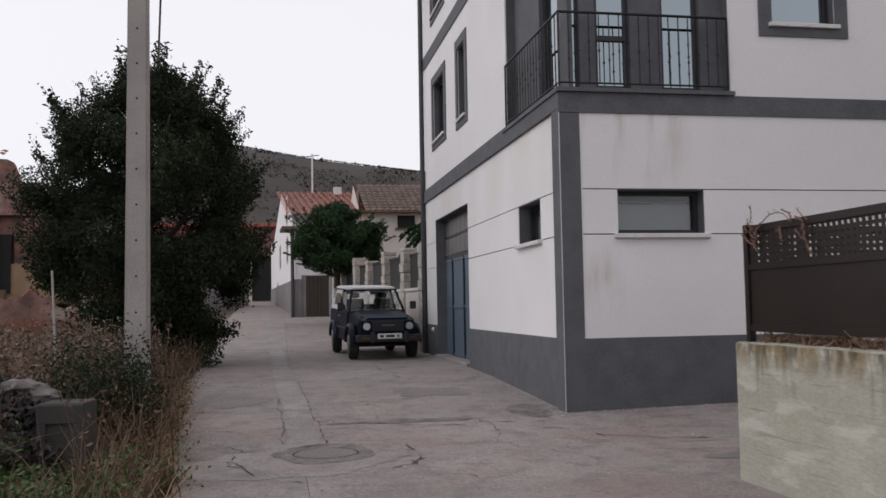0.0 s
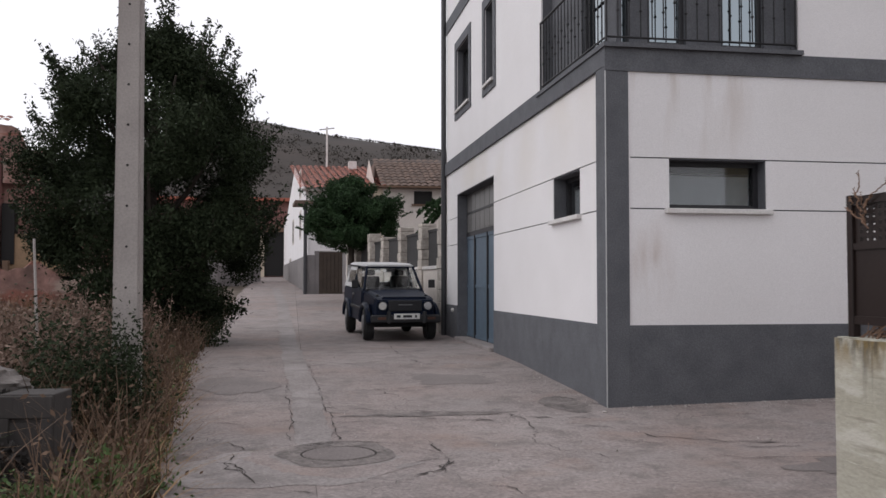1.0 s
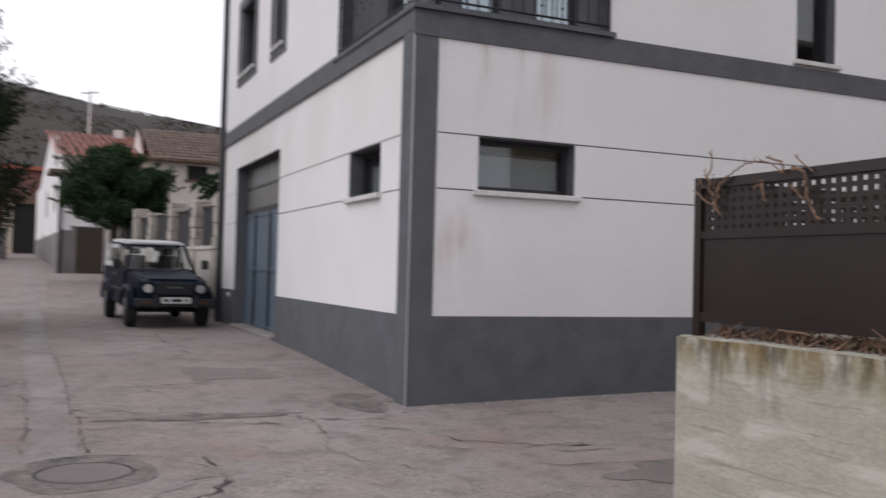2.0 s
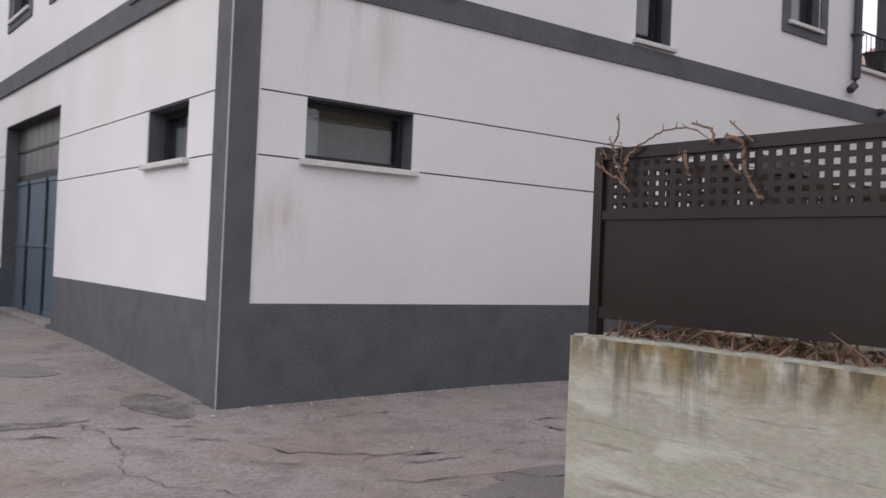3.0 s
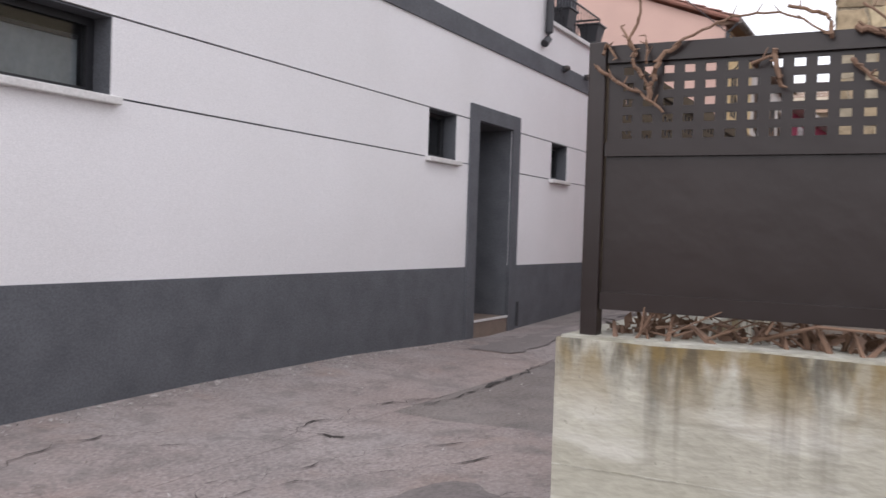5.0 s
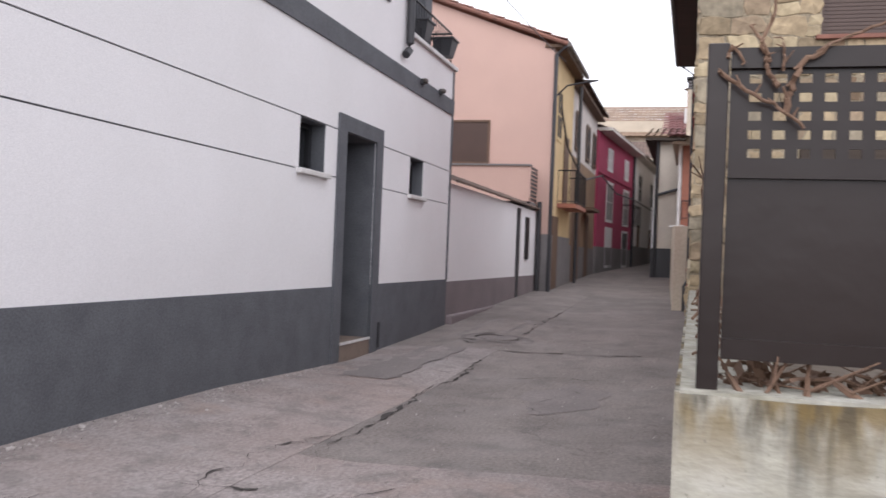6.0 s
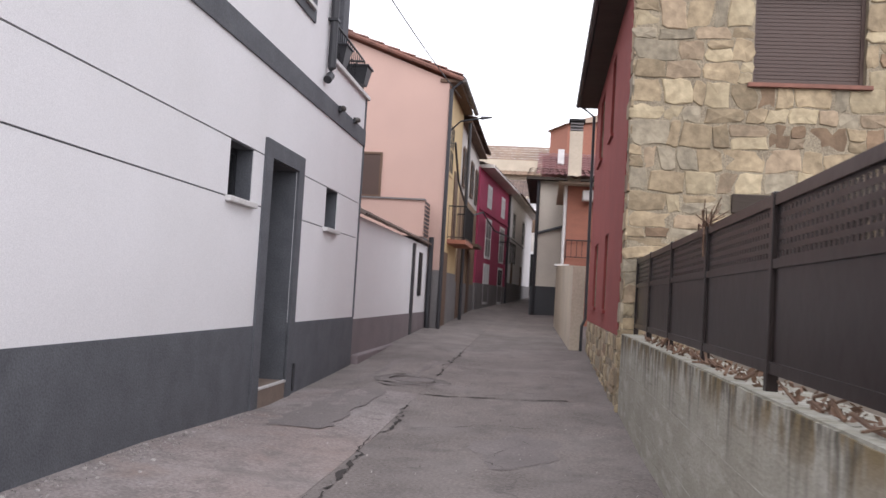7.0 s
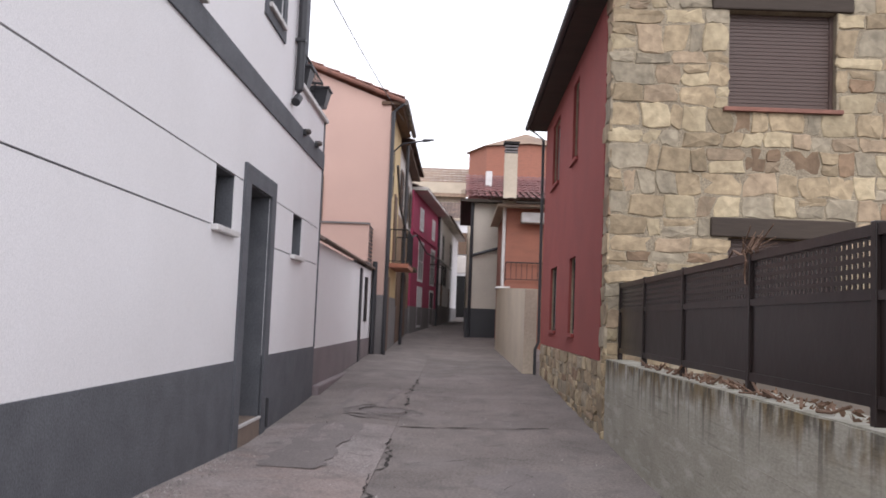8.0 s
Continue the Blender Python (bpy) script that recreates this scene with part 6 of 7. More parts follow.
for k in range(16):
    a, up = k * 2.399, rng_p.uniform(0.1, 0.7)
    for f in np.linspace(0.05, 1, 40):
        for _ in range(3):
            fr.append((4.75 + math.cos(a) * f * 1.25, 26 + math.sin(a) * f * 1.25, 3.7 + up * f - 0.95 * f * f + rng_p.normal() * 0.03))
tagged(scatter_quads("fronds", fr, rng_p.uniform(0.06, 0.12, len(fr)), M_LEAF_B, rng_p, palm), kind="stuff")

# ---- concrete pole ----
px, py, pz = -1.3, 10.0, height(-1.3, 10.0)
pole = thing("utility_pole", (px, py, pz), "tapered square concrete utility pole with bolt holes", "pole")
bm = bmesh.new()
for a, b, z0, z1 in ((0.118, 0.075, pz - 0.2, pz + 9.0),):
    lo = [bm.verts.new((px + i * a, py + j * a, z0)) for i, j in ((-1, -1), (1, -1), (1, 1), (-1, 1))]
    hi = [bm.verts.new((px + i * b, py + j * b, z1)) for i, j in ((-1, -1), (1, -1), (1, 1), (-1, 1))]
    for k in range(4):
        bm.faces.new((lo[k], lo[(k + 1) % 4], hi[(k + 1) % 4], hi[k]))
    bm.faces.new(hi)
    bmesh.ops.bevel(bm, geom=[e for e in bm.edges if abs(e.verts[0].co.z - e.verts[1].co.z) > 1], offset=0.014, segments=2, affect="EDGES")
part("shaft", bm, M_POLE, pole)
for k in range(16):
    z = pz + 0.9 + k * 0.36
    w = 0.118 - 0.043 * (z - pz + 0.2) / 9.2
    bm = bmesh.new()
    bmesh.ops.create_cone(bm, cap_ends=True, segments=10, radius1=0.011, radius2=0.011, depth=0.006, matrix=Matrix.Translation((px, py - w - 0.001, z)) @ Matrix.Rotation(radians(90), 4, "X"))
    part("bolt_hole", bm, M_DARK, pole)
part("cable", bar([(px + 0.22, py + 0.3, pz + 8.6), (px + 0.2, py + 0.25, pz + 5), (px + 0.17, py + 0.2, pz + 3.9)], 0.012, 6), M_PIPE, pole, "black cable hanging beside the pole")

wire = thing("overhead_cable", (23.4, 9.6, 6.4), "black cable strung from the pink house across the lane", "cable")
pts = [Vector((PX - 0.1, 9.85, 6.4)).lerp(Vector((14.05, 10.65, 6.7)), f) - Vector((0, 0, 0.35 * f * (1 - f))) for f in np.linspace(0, 1, 14)]
part("cable", bar(pts, 0.012, 6), M_PIPE, wire)
cab = thing("facade_cable", (25, 9.95, 5), "bundle of cables looped along the lane fronts", "cable")
pts = [(23.7, 9.95, 5.3), (25, 9.95, 4.5), (27.5, 9.95, 4.1), (29.5, 9.97, 4.0), (34.5, 9.95, 4.6), (38, 9.7, 4.2), (43, 9.3, 4.3), (50, 8.8, 4.2)]
part("cable", bar(pts, 0.03, 6), M_PIPE, cab)
lampa = thing("street_lamp", (24.0, 9.9, 6.2), "small wall lamp on a thin arm over the lane", "lamp")
part("arm", bar([(24.2, 10.15, 5.7), (24.2, 9.9, 5.95), (24.2, 9.35, 6.05)], 0.022, 6), M_PIPE, lampa)
part("lamp_head", bar([(24.2, 9.38, 6.05), (24.2, 9.1, 6.08)], 0.05, 8, 0.02), M_PIPE, lampa)


# ---- parked off-road car ----
M_PAINT = material("dark_blue_car_paint", (0.007, 0.012, 0.027), (0.006, 0.01, 0.022), 0.45, grain=30, patch=3, bump=0.0)
M_PAINT.node_tree.nodes["Principled BSDF"].inputs["Specular IOR Level"].default_value = 0.12
M_TOP = material("white_hardtop", (0.46, 0.46, 0.46), rough=0.5, bump=0.02)
M_TYRE = material("tyre_rubber", (0.02, 0.02, 0.02), rough=0.9)
M_RIM = material("grey_steel_rim", (0.16, 0.16, 0.165), rough=0.5, metal=0.5)
M_PLASTIC = material("black_plastic", (0.018, 0.018, 0.02), rough=0.6)
M_LENS = material("headlight_lens", (0.55, 0.55, 0.55), rough=0.15, metal=0.6, bump=0.0)
M_AMBER = material("amber_lens", (0.08, 0.03, 0.015), rough=0.3)
M_PLATE = material("white_plate", (0.65, 0.65, 0.62), rough=0.5, bump=0.0)
M_SEAT = material("dark_seat_cloth", (0.03, 0.028, 0.028), rough=0.9)
CAR = Vector((2.29, 18.75, 0.428))
YAW = radians(6)


def cp(x, y, z):
    """Car place: x to its left as it faces the viewer, y back from the nose, z up."""
    x, y = 0.965 * x, y
    x, y = x * math.cos(YAW) - y * math.sin(YAW), x * math.sin(YAW) + y * math.cos(YAW)
    return (CAR.x + x, CAR.y + y, CAR.z + height(2.1, 19 + y) - height(2.1, 19) + z * 0.95)


def shell(rings, mat, name, parent, label="", bevel=0.02):
    """A body part lofted through rings (y, half-width low, half-width high, z low, z high)."""
    bm = bmesh.new()
    prev = None
    for y, a, b, z0, z1 in rings:
        ring = [bm.verts.new(cp(*p)) for p in ((-a, y, z0), (a, y, z0), (b, y, z1), (-b, y, z1))]
        if prev:
            for i in range(4):
                bm.faces.new((prev[i], prev[(i + 1) % 4], ring[(i + 1) % 4], ring[i]))
        else:
            bm.faces.new(ring[::-1])
        prev = ring
    bm.faces.new(prev)
    bmesh.ops.recalc_face_normals(bm, faces=bm.faces[:])
    if bevel:
        bmesh.ops.bevel(bm, geom=bm.edges[:], offset=bevel, segments=2, affect="EDGES")
    return part(name, bm, mat, parent, label)


car = thing("off_road_car", cp(0, 1.6, 0), "dark blue small off-road car with white hardtop, parked by the wall", "car")
shell([(0.02, 0.6, 0.56, 0.42, 0.82), (0.12, 0.64, 0.6, 0.4, 0.87), (1.05, 0.68, 0.63, 0.38, 0.99), (1.08, 0.7, 0.67, 0.36, 1.02), (3.2, 0.7, 0.67, 0.36, 1.02)], M_PAINT, "body", car)
shell([(0.08, 0.47, 0.43, 0.84, 0.89), (1.0, 0.57, 0.53, 0.975, 1.03)], M_PAINT, "bonnet", car, bevel=0.012)
for s in (-1, 1):
    for y in (0.55, 2.55):
        bm = bmesh.new()
        arc = [cp(s * 0.71, y - 0.42 * math.cos(g), 0.33 + 0.4 * math.sin(g)) for g in np.linspace(0.1, math.pi - 0.1, 9)]
        tube(bm, arc, 0.055, 6)
        part("fender", bm, M_PAINT, car, "flared wheel arch")
        # black sheet on the body side, painting the shade inside the wheel arch
        part("painted_arch_shade", boxes((s * 0.7 - 0.012, s * 0.7 + 0.008, y - 0.37, y + 0.37, 0.38, 0.66), place=cp), M_PLASTIC, car)
    part("door_seam", boxes((s * 0.7 - 0.004, s * 0.7 + 0.004, 2.02, 2.035, 0.42, 1.05), place=cp), M_PLASTIC, car)
    part("mirror", boxes((s * 0.82 - 0.07, s * 0.82 + 0.07, 1.0, 1.06, 1.06, 1.24), place=cp, bevel=0.02), M_PLASTIC, car)
    # pillars
    part("windscreen_pillar", bar([cp(s * 0.62, 1.1, 1.02), cp(s * 0.5, 1.4, 1.5)], 0.028, 6), M_PAINT, car)
    part("door_pillar", bar([cp(s * 0.66, 2.05, 1.02), cp(s * 0.54, 2.05, 1.5)], 0.028, 6), M_PAINT, car)
    part("side_pane", boxes((s * 0.6 - 0.003, s * 0.6 + 0.003, 1.4, 2.02, 1.05, 1.45), place=cp), M_GLASS, car).visible_shadow = False
for s in (-1, 1):
    part("hardtop_side", wall(2.05, 3.18, 1.03, 1.5, 0.0, 0.03, [(2.2, 2.95, 1.12, 1.4)], lambda u, d, z: cp(s * (0.67 - 0.15 * (z - 1.03) / 0.47 - d), u, z)), M_TOP, car, "white hardtop side")
part("hardtop_back", wall(-0.6, 0.6, 1.03, 1.5, 0.0, 0.03, [(-0.42, 0.42, 1.1, 1.42)], lambda u, d, z: cp(u, 3.14 + d, z)), M_TOP, car, "white hardtop back")
part("back_pane", boxes((-0.42, 0.42, 3.15, 3.156, 1.1, 1.42), place=cp), M_GLASS, car).visible_shadow = False
for s in (-1, 1):
    part("rear_pane", boxes((s * 0.6 - 0.004, s * 0.6 + 0.004, 2.2, 2.95, 1.12, 1.4), place=cp), M_GLASS, car).visible_shadow = False
shell([(1.36, 0.52, 0.5, 1.49, 1.545), (1.6, 0.54, 0.5, 1.5, 1.57), (3.2, 0.54, 0.5, 1.5, 1.57)], M_TOP, "roof", car, "white roof panel")
bm = bmesh.new()
ends = [[bm.verts.new(cp(px, py + o, pz)) for px, py, pz in ((-0.6, 1.12, 1.02), (0.6, 1.12, 1.02), (0.49, 1.4, 1.49), (-0.49, 1.4, 1.49))] for o in (0, 0.006)]
bm.faces.new(ends[0])
bm.faces.new(ends[1][::-1])
for k in range(4):
    bm.faces.new((ends[0][k], ends[1][k], ends[1][(k + 1) % 4], ends[0][(k + 1) % 4]))
bmesh.ops.recalc_face_normals(bm, faces=bm.faces[:])
scr = part("windscreen", bm, M_GLASS, car)
scr.visible_shadow = False
for s in (-1, 1):
    part("seat", boxes((s * 0.32 - 0.2, s * 0.32 + 0.2, 1.85, 1.97, 0.8, 1.28), place=cp, bevel=0.04), M_SEAT, car)
    part("headrest", boxes((s * 0.32 - 0.1, s * 0.32 + 0.1, 1.87, 1.95, 1.3, 1.42), place=cp, bevel=0.03), M_SEAT, car)
part("mirror", boxes((-0.09, 0.09, 1.33, 1.36, 1.4, 1.46), place=cp), M_PLASTIC, car)
bm = bmesh.new()
bmesh.ops.create_cone(bm, cap_ends=False, segments=20, radius1=0.18, radius2=0.175, depth=0.025, matrix=Matrix.Translation(cp(0.32, 1.42, 1.14)) @ Matrix.Rotation(radians(70), 4, "X"))
part("rear_bench", boxes((-0.5, 0.5, 2.5, 2.56, 0.95, 1.12), place=cp, bevel=0.015), M_SEAT, car)
part("dashboard", boxes((-0.56, 0.56, 1.16, 1.34, 0.9, 1.06), place=cp, bevel=0.03), M_PLASTIC, car)
part("steering_wheel", bm, M_PLASTIC, car)
part("grille", boxes((-0.34, 0.34, -0.005, 0.03, 0.6, 0.82), place=cp, bevel=0.01), M_PLASTIC, car)
for k in range(5):
    part("grille_slat", boxes((-0.33, 0.33, -0.012, -0.004, 0.62 + k * 0.04, 0.635 + k * 0.04), place=cp), M_PLASTIC, car)
part("badge", boxes((-0.14, 0.14, -0.018, -0.01, 0.72, 0.745), place=cp), M_RIM, car, "plain pale bar")
for s in (-1, 1):
    bm = bmesh.new()
    bmesh.ops.create_cone(bm, cap_ends=True, segments=24, radius1=0.08, radius2=0.074, depth=0.05, matrix=Matrix.Translation(cp(s * 0.46, 0.0, 0.71)) @ Matrix.Rotation(radians(90), 4, "X"))
    hl = part("headlight", bm, M_LENS, car, "round headlight")
    bm = bmesh.new()
    bmesh.ops.create_cone(bm, cap_ends=False, segments=24, radius1=0.092, radius2=0.092, depth=0.05, matrix=Matrix.Translation(cp(s * 0.46, 0.0, 0.71)) @ Matrix.Rotation(radians(90), 4, "X"))
    part("headlight_ring", bm, M_PLASTIC, hl)
    part("indicator", boxes((s * 0.5 - 0.08, s * 0.5 + 0.08, -0.14, -0.11, 0.44, 0.49), place=cp), M_AMBER, car)
part("bumper", boxes((-0.7, 0.7, -0.13, 0.02, 0.38, 0.53), place=cp, bevel=0.025), M_PLASTIC, car)
for s in (-1, 1):
    part("wiper", bar([cp(s * 0.2 - 0.05, 1.1, 1.04), cp(s * 0.2 + 0.16, 1.2, 1.22)], 0.008, 5), M_PLASTIC, car)
    part("bonnet_catch", boxes((s * 0.5 - 0.02, s * 0.5 + 0.02, 0.3, 0.38, 0.9, 0.93), place=cp, bevel=0.006), M_PLASTIC, car)
    part("bumper_guard", boxes((s * 0.36 - 0.035, s * 0.36 + 0.035, -0.17, -0.1, 0.36, 0.6), place=cp, bevel=0.012), M_PLASTIC, car)
    part("side_trim", boxes((s * 0.705 - 0.012, s * 0.705 + 0.012, 1.0, 2.1, 0.62, 0.67), place=cp, bevel=0.005), M_PLASTIC, car)
    part("door_handle", boxes((s * 0.69 - 0.015, s * 0.69 + 0.015, 1.85, 1.98, 0.88, 0.92), place=cp, bevel=0.005), M_RIM, car)
    part("roof_gutter", bar([cp(s * 0.535, 1.38, 1.5), cp(s * 0.545, 3.18, 1.505)], 0.014, 6), M_PLASTIC, car)
part("screen_header", bar([cp(-0.5, 1.38, 1.5), cp(0.5, 1.38, 1.5)], 0.022, 6), M_PAINT, car)
part("scuttle", boxes((-0.58, 0.58, 1.03, 1.12, 0.99, 1.045), place=cp, bevel=0.01), M_PLASTIC, car)
plate = part("number_plate", boxes((-0.26, 0.26, -0.15, -0.135, 0.45, 0.56), place=cp, bevel=0.004), M_PLATE, car, "white plate with dark bars")
for a, b in ((-0.21, -0.13), (-0.08, 0.1), (0.16, 0.2)):
    part("plate_bar", boxes((a, b, -0.154, -0.15, 0.48, 0.53), place=cp), M_PLASTIC, plate)
part("axle", bar([cp(-0.6, 0.55, 0.32), cp(0.6, 0.55, 0.32)], 0.06, 8), M_PLASTIC, car)
for s in (-1, 1):
    for y in (0.55, 2.55):
        bm = bmesh.new()
        bmesh.ops.create_cone(bm, cap_ends=True, segments=28, radius1=0.33, radius2=0.33, depth=0.19, matrix=Matrix.Translation(cp(s * 0.64, y, 0.33)) @ Matrix.Rotation(radians(90), 4, "Y"))
        bmesh.ops.bevel(bm, geom=[e for e in bm.edges if len(e.link_faces) == 2 and any(len(f.verts) > 8 for f in e.link_faces)], offset=0.035, segments=3, affect="EDGES")
        wh = part("wheel", bm, M_TYRE, car, "knobbly black tyre")
        bm = bmesh.new()
        bmesh.ops.create_cone(bm, cap_ends=True, segments=20, radius1=0.2, radius2=0.17, depth=0.05, matrix=Matrix.Translation(cp(s * 0.735, y, 0.33)) @ Matrix.Rotation(radians(90 * s), 4, "Y"))
        part("rim", bm, M_RIM, wh)


# ---- verge plants and rubble ----
def blades(name, spots, tall, lean, width, mat, rng, label, category, parent=None):
    """Bent thin stems, each of three tapering faces."""
    verts, faces = [], []
    for x, y in spots:
        z = rough_ground(x, y)
        h, a = rng.uniform(*tall), rng.uniform(0, 2 * math.pi)
        l = rng.uniform(0.1, lean) * h
        w = width * rng.uniform(0.6, 1.4)
        sx, sy = -math.sin(a) * w, math.cos(a) * w
        k = len(verts)
        for f in (0, 0.4, 0.75, 1.0):
            o = l * f * f
            t = 1 - f * 0.85
            q = (x + math.cos(a) * o, y + math.sin(a) * o, z - 0.02 + h * f * (1 - 0.25 * f * lean))
            verts += [(q[0] - sx * t, q[1] - sy * t, q[2]), (q[0] + sx * t, q[1] + sy * t, q[2])]
        faces += [(k + 2 * i, k + 2 * i + 1, k + 2 * i + 3, k + 2 * i + 2) for i in range(3)]
    return tagged(from_faces(name, verts, faces, mat, parent), label, category, kind="stuff")


vr = random.Random(17)


def spots(n, x0, x1, y0, y1, keep_off=0.0, clump=0.35):
    out = []
    while len(out) < n:
        y = vr.uniform(y0, y1)
        x = vr.uniform(x0, x1) if x0 is not None else edge_left(y) - vr.random() ** 1.5 * x1
        if -1.85 < x < -1.15 and 6.0 < y < 8.1 or x > edge_left(y) - keep_off + 0.05 or noise.noise((x * 1.1, y * 1.1, 8)) < vr.uniform(-0.6, clump):
            continue
        out.append((x, y))
    return out


blades("dry_grass", spots(9000, -9, -0.7, 4.5, 30), (0.25, 0.85), 0.9, 0.006, M_DRY, vr, "tall pale dry grass on the verge", "grass")
blades("dry_weeds", spots(7000, -5, -0.7, 4.5, 17), (0.3, 1.0), 0.7, 0.007, M_DRYRED, vr, "dead brown weed stems on the verge", "weeds")
blades("green_weeds", spots(5000, -4.5, -0.8, 4.2, 9.2), (0.12, 0.42), 1.2, 0.016, M_WEED, vr, "fresh green weeds on the verge", "weeds")
nr = np.random.default_rng(9)
seed_pts = []
for x, y in spots(520, -4.5, -0.75, 5.5, 16):
    z, h = rough_ground(x, y), vr.uniform(0.25, 0.9)
    for _ in range(40):
        f = vr.uniform(0.25, 1)
        seed_pts.append((x + vr.gauss(0, 0.1), y + vr.gauss(0, 0.1), z + h * f))
tagged(scatter_quads("dead_leaves", seed_pts, nr.uniform(0.01, 0.028, len(seed_pts)), M_DRYRED, nr), "withered brown leaves on dead weeds", "weeds", kind="stuff")
seed_pts = []
for x, y in spots(420, -4.2, -0.9, 4.0, 7.6, clump=0.1):
    z = rough_ground(x, y)
    for _ in range(30):
        seed_pts.append((x + vr.gauss(0, 0.12), y + vr.gauss(0, 0.12), z + vr.uniform(0.03, 0.4)))
tagged(scatter_quads("weed_leaves", seed_pts, nr.uniform(0.012, 0.035, len(seed_pts)), M_WEED, nr), "leafy green weeds near the wooden box", "weeds", kind="stuff")
seed_pts = []
for cx, cy, s in ((-1.3, 9.35, 0.22), (-1.55, 9.3, 0.3), (-1.22, 9.75, 0.18), (-1.9, 9.8, 0.3), (-1.7, 9.0, 0.22), (-1.45, 9.7, 0.2)):
    for _ in range(2600):
        seed_pts.append((cx + vr.gauss(0, s * 0.6), cy + vr.gauss(0, s * 0.6), rough_ground(cx, cy) + abs(vr.gauss(0.38, 0.3))))
tagged(scatter_quads("dark_shrub", seed_pts, nr.uniform(0.01, 0.028, len(seed_pts)), M_LEAF, nr), "dark shrub round the foot of the concrete pole", "shrub", kind="stuff")

gs = [(vr.uniform(-3.2, -0.95), vr.uniform(4.8, 6.9)) for _ in range(5200)]
blades("green_weeds", gs, (0.1, 0.34), 1.3, 0.014, M_WEED, vr, "fresh green weeds at the foot of the wooden box", "weeds")
gl = [(x + vr.gauss(0, 0.05), y + vr.gauss(0, 0.05), rough_ground(x, y) + vr.uniform(0.03, 0.32)) for x, y in gs for _ in range(4)]
tagged(scatter_quads("weed_leaves", gl, nr.uniform(0.01, 0.03, len(gl)), M_WEED, nr), "leafy green weeds on the verge", "weeds", kind="stuff")
hp = [(vr.gauss(-2.15, 0.45), vr.gauss(8.1, 0.35)) for _ in range(2600)]
hl = [(x, y, rough_ground(x, y) + max(0.05, 0.75 * math.exp(-((x + 2.1) ** 2 + (y - 8.2) ** 2) / 0.5)) * vr.random() ** 0.4 + 0.05) for x, y in hp for _ in range(3)]
tagged(scatter_quads("dead_brush", hl, nr.uniform(0.02, 0.06, len(hl)), M_GREYWOOD, nr), "grey dead brush heaped over the rubble", "brush", kind="stuff")

tuft = [(edge_left(y) - vr.uniform(0.0, 0.3), y) for y in (vr.uniform(7.5, 15) for _ in range(46)) if noise.noise((0, y * 1.7, 4)) > -0.05]
tl = [(x + vr.gauss(0, 0.1), y + vr.gauss(0, 0.12), height(x, y) + abs(vr.gauss(0.02, 0.09))) for x, y in tuft for _ in range(110)]
tagged(scatter_quads("weed_leaves", tl, nr.uniform(0.01, 0.028, len(tl)), M_WEED, nr), "low green weeds along the road edge", "weeds", kind="stuff")
sl = [(edge_left(y) - vr.uniform(-0.1, 0.5), y) for y in (vr.uniform(5, 14) for _ in range(1500))]
blades("dry_grass", sl + spots(2600, -4.5, -0.8, 5, 13, clump=0.1), (0.12, 0.6), 1.6, 0.008, M_STRAW, vr, "tangled pale straw along the road edge", "grass")

# tangled dead bushes
db, dbl = bmesh.new(), []
for _ in range(520):
    x, y = vr.uniform(-5.5, -1.75), vr.uniform(9.6, 15.5)
    if noise.noise((x * 0.7, y * 0.7, 12)) < -0.15:
        continue
    p = Vector((x, y, rough_ground(x, y) - 0.02))
    for _ in range(5):
        q = p + Vector((vr.gauss(0, 0.22), vr.gauss(0, 0.22), vr.uniform(0.35, 1.0)))
        m = p.lerp(q, 0.5) + Vector((vr.gauss(0, 0.06), vr.gauss(0, 0.06), 0.06))
        tube(db, [p, m, q], 0.007, 3, 0.002)
        for _ in range(16):
            r = m.lerp(q, vr.uniform(-0.6, 1.1))
            dbl.append((r.x + vr.gauss(0, 0.07), r.y + vr.gauss(0, 0.07), r.z + vr.gauss(0, 0.06)))
M_DEADTWIG = material("pinkish_dead_twigs", (0.2, 0.135, 0.105), (0.1, 0.068, 0.054), 0.95, grain=14, patch=2, mix=0.8, bump=0.0)
tagged(part("dead_bushes", db, M_DEADTWIG), "tangled pinkish brown dead bushes on the verge", "bushes", kind="stuff")
tagged(scatter_quads("dead_bush_leaves", dbl, nr.uniform(0.012, 0.04, len(dbl)), M_DEADTWIG, nr), "withered pinkish brown foliage of dead bushes", "bushes", kind="stuff")

# old wooden box and rubble
wb = thing("wooden_box", (-1.5, 7.75, 0.2), "weathered grey wooden cabinet half hidden in weeds", "box")
BX = between((-1.68, 7.72), (-1.34, 7.68))
part("carcass", boxes((0, 0.34, -0.32, 0.0, 0.1, 0.83), place=BX, bevel=0.01), M_GREYWOOD, wb)
for p0, p1, z0, z1 in ((0.0, 0.34, 0.68, 0.82), (0.0, 0.07, 0.15, 0.68), (0.27, 0.34, 0.15, 0.68)):
    part("board", boxes((p0, p1, 0.0, 0.025, z0, z1), place=BX, bevel=0.006), M_GREYWOOD, wb)
part("door_board", boxes((0.07, 0.27, 0.0, 0.008, 0.15, 0.65), place=BX), M_GREYWOOD, wb)


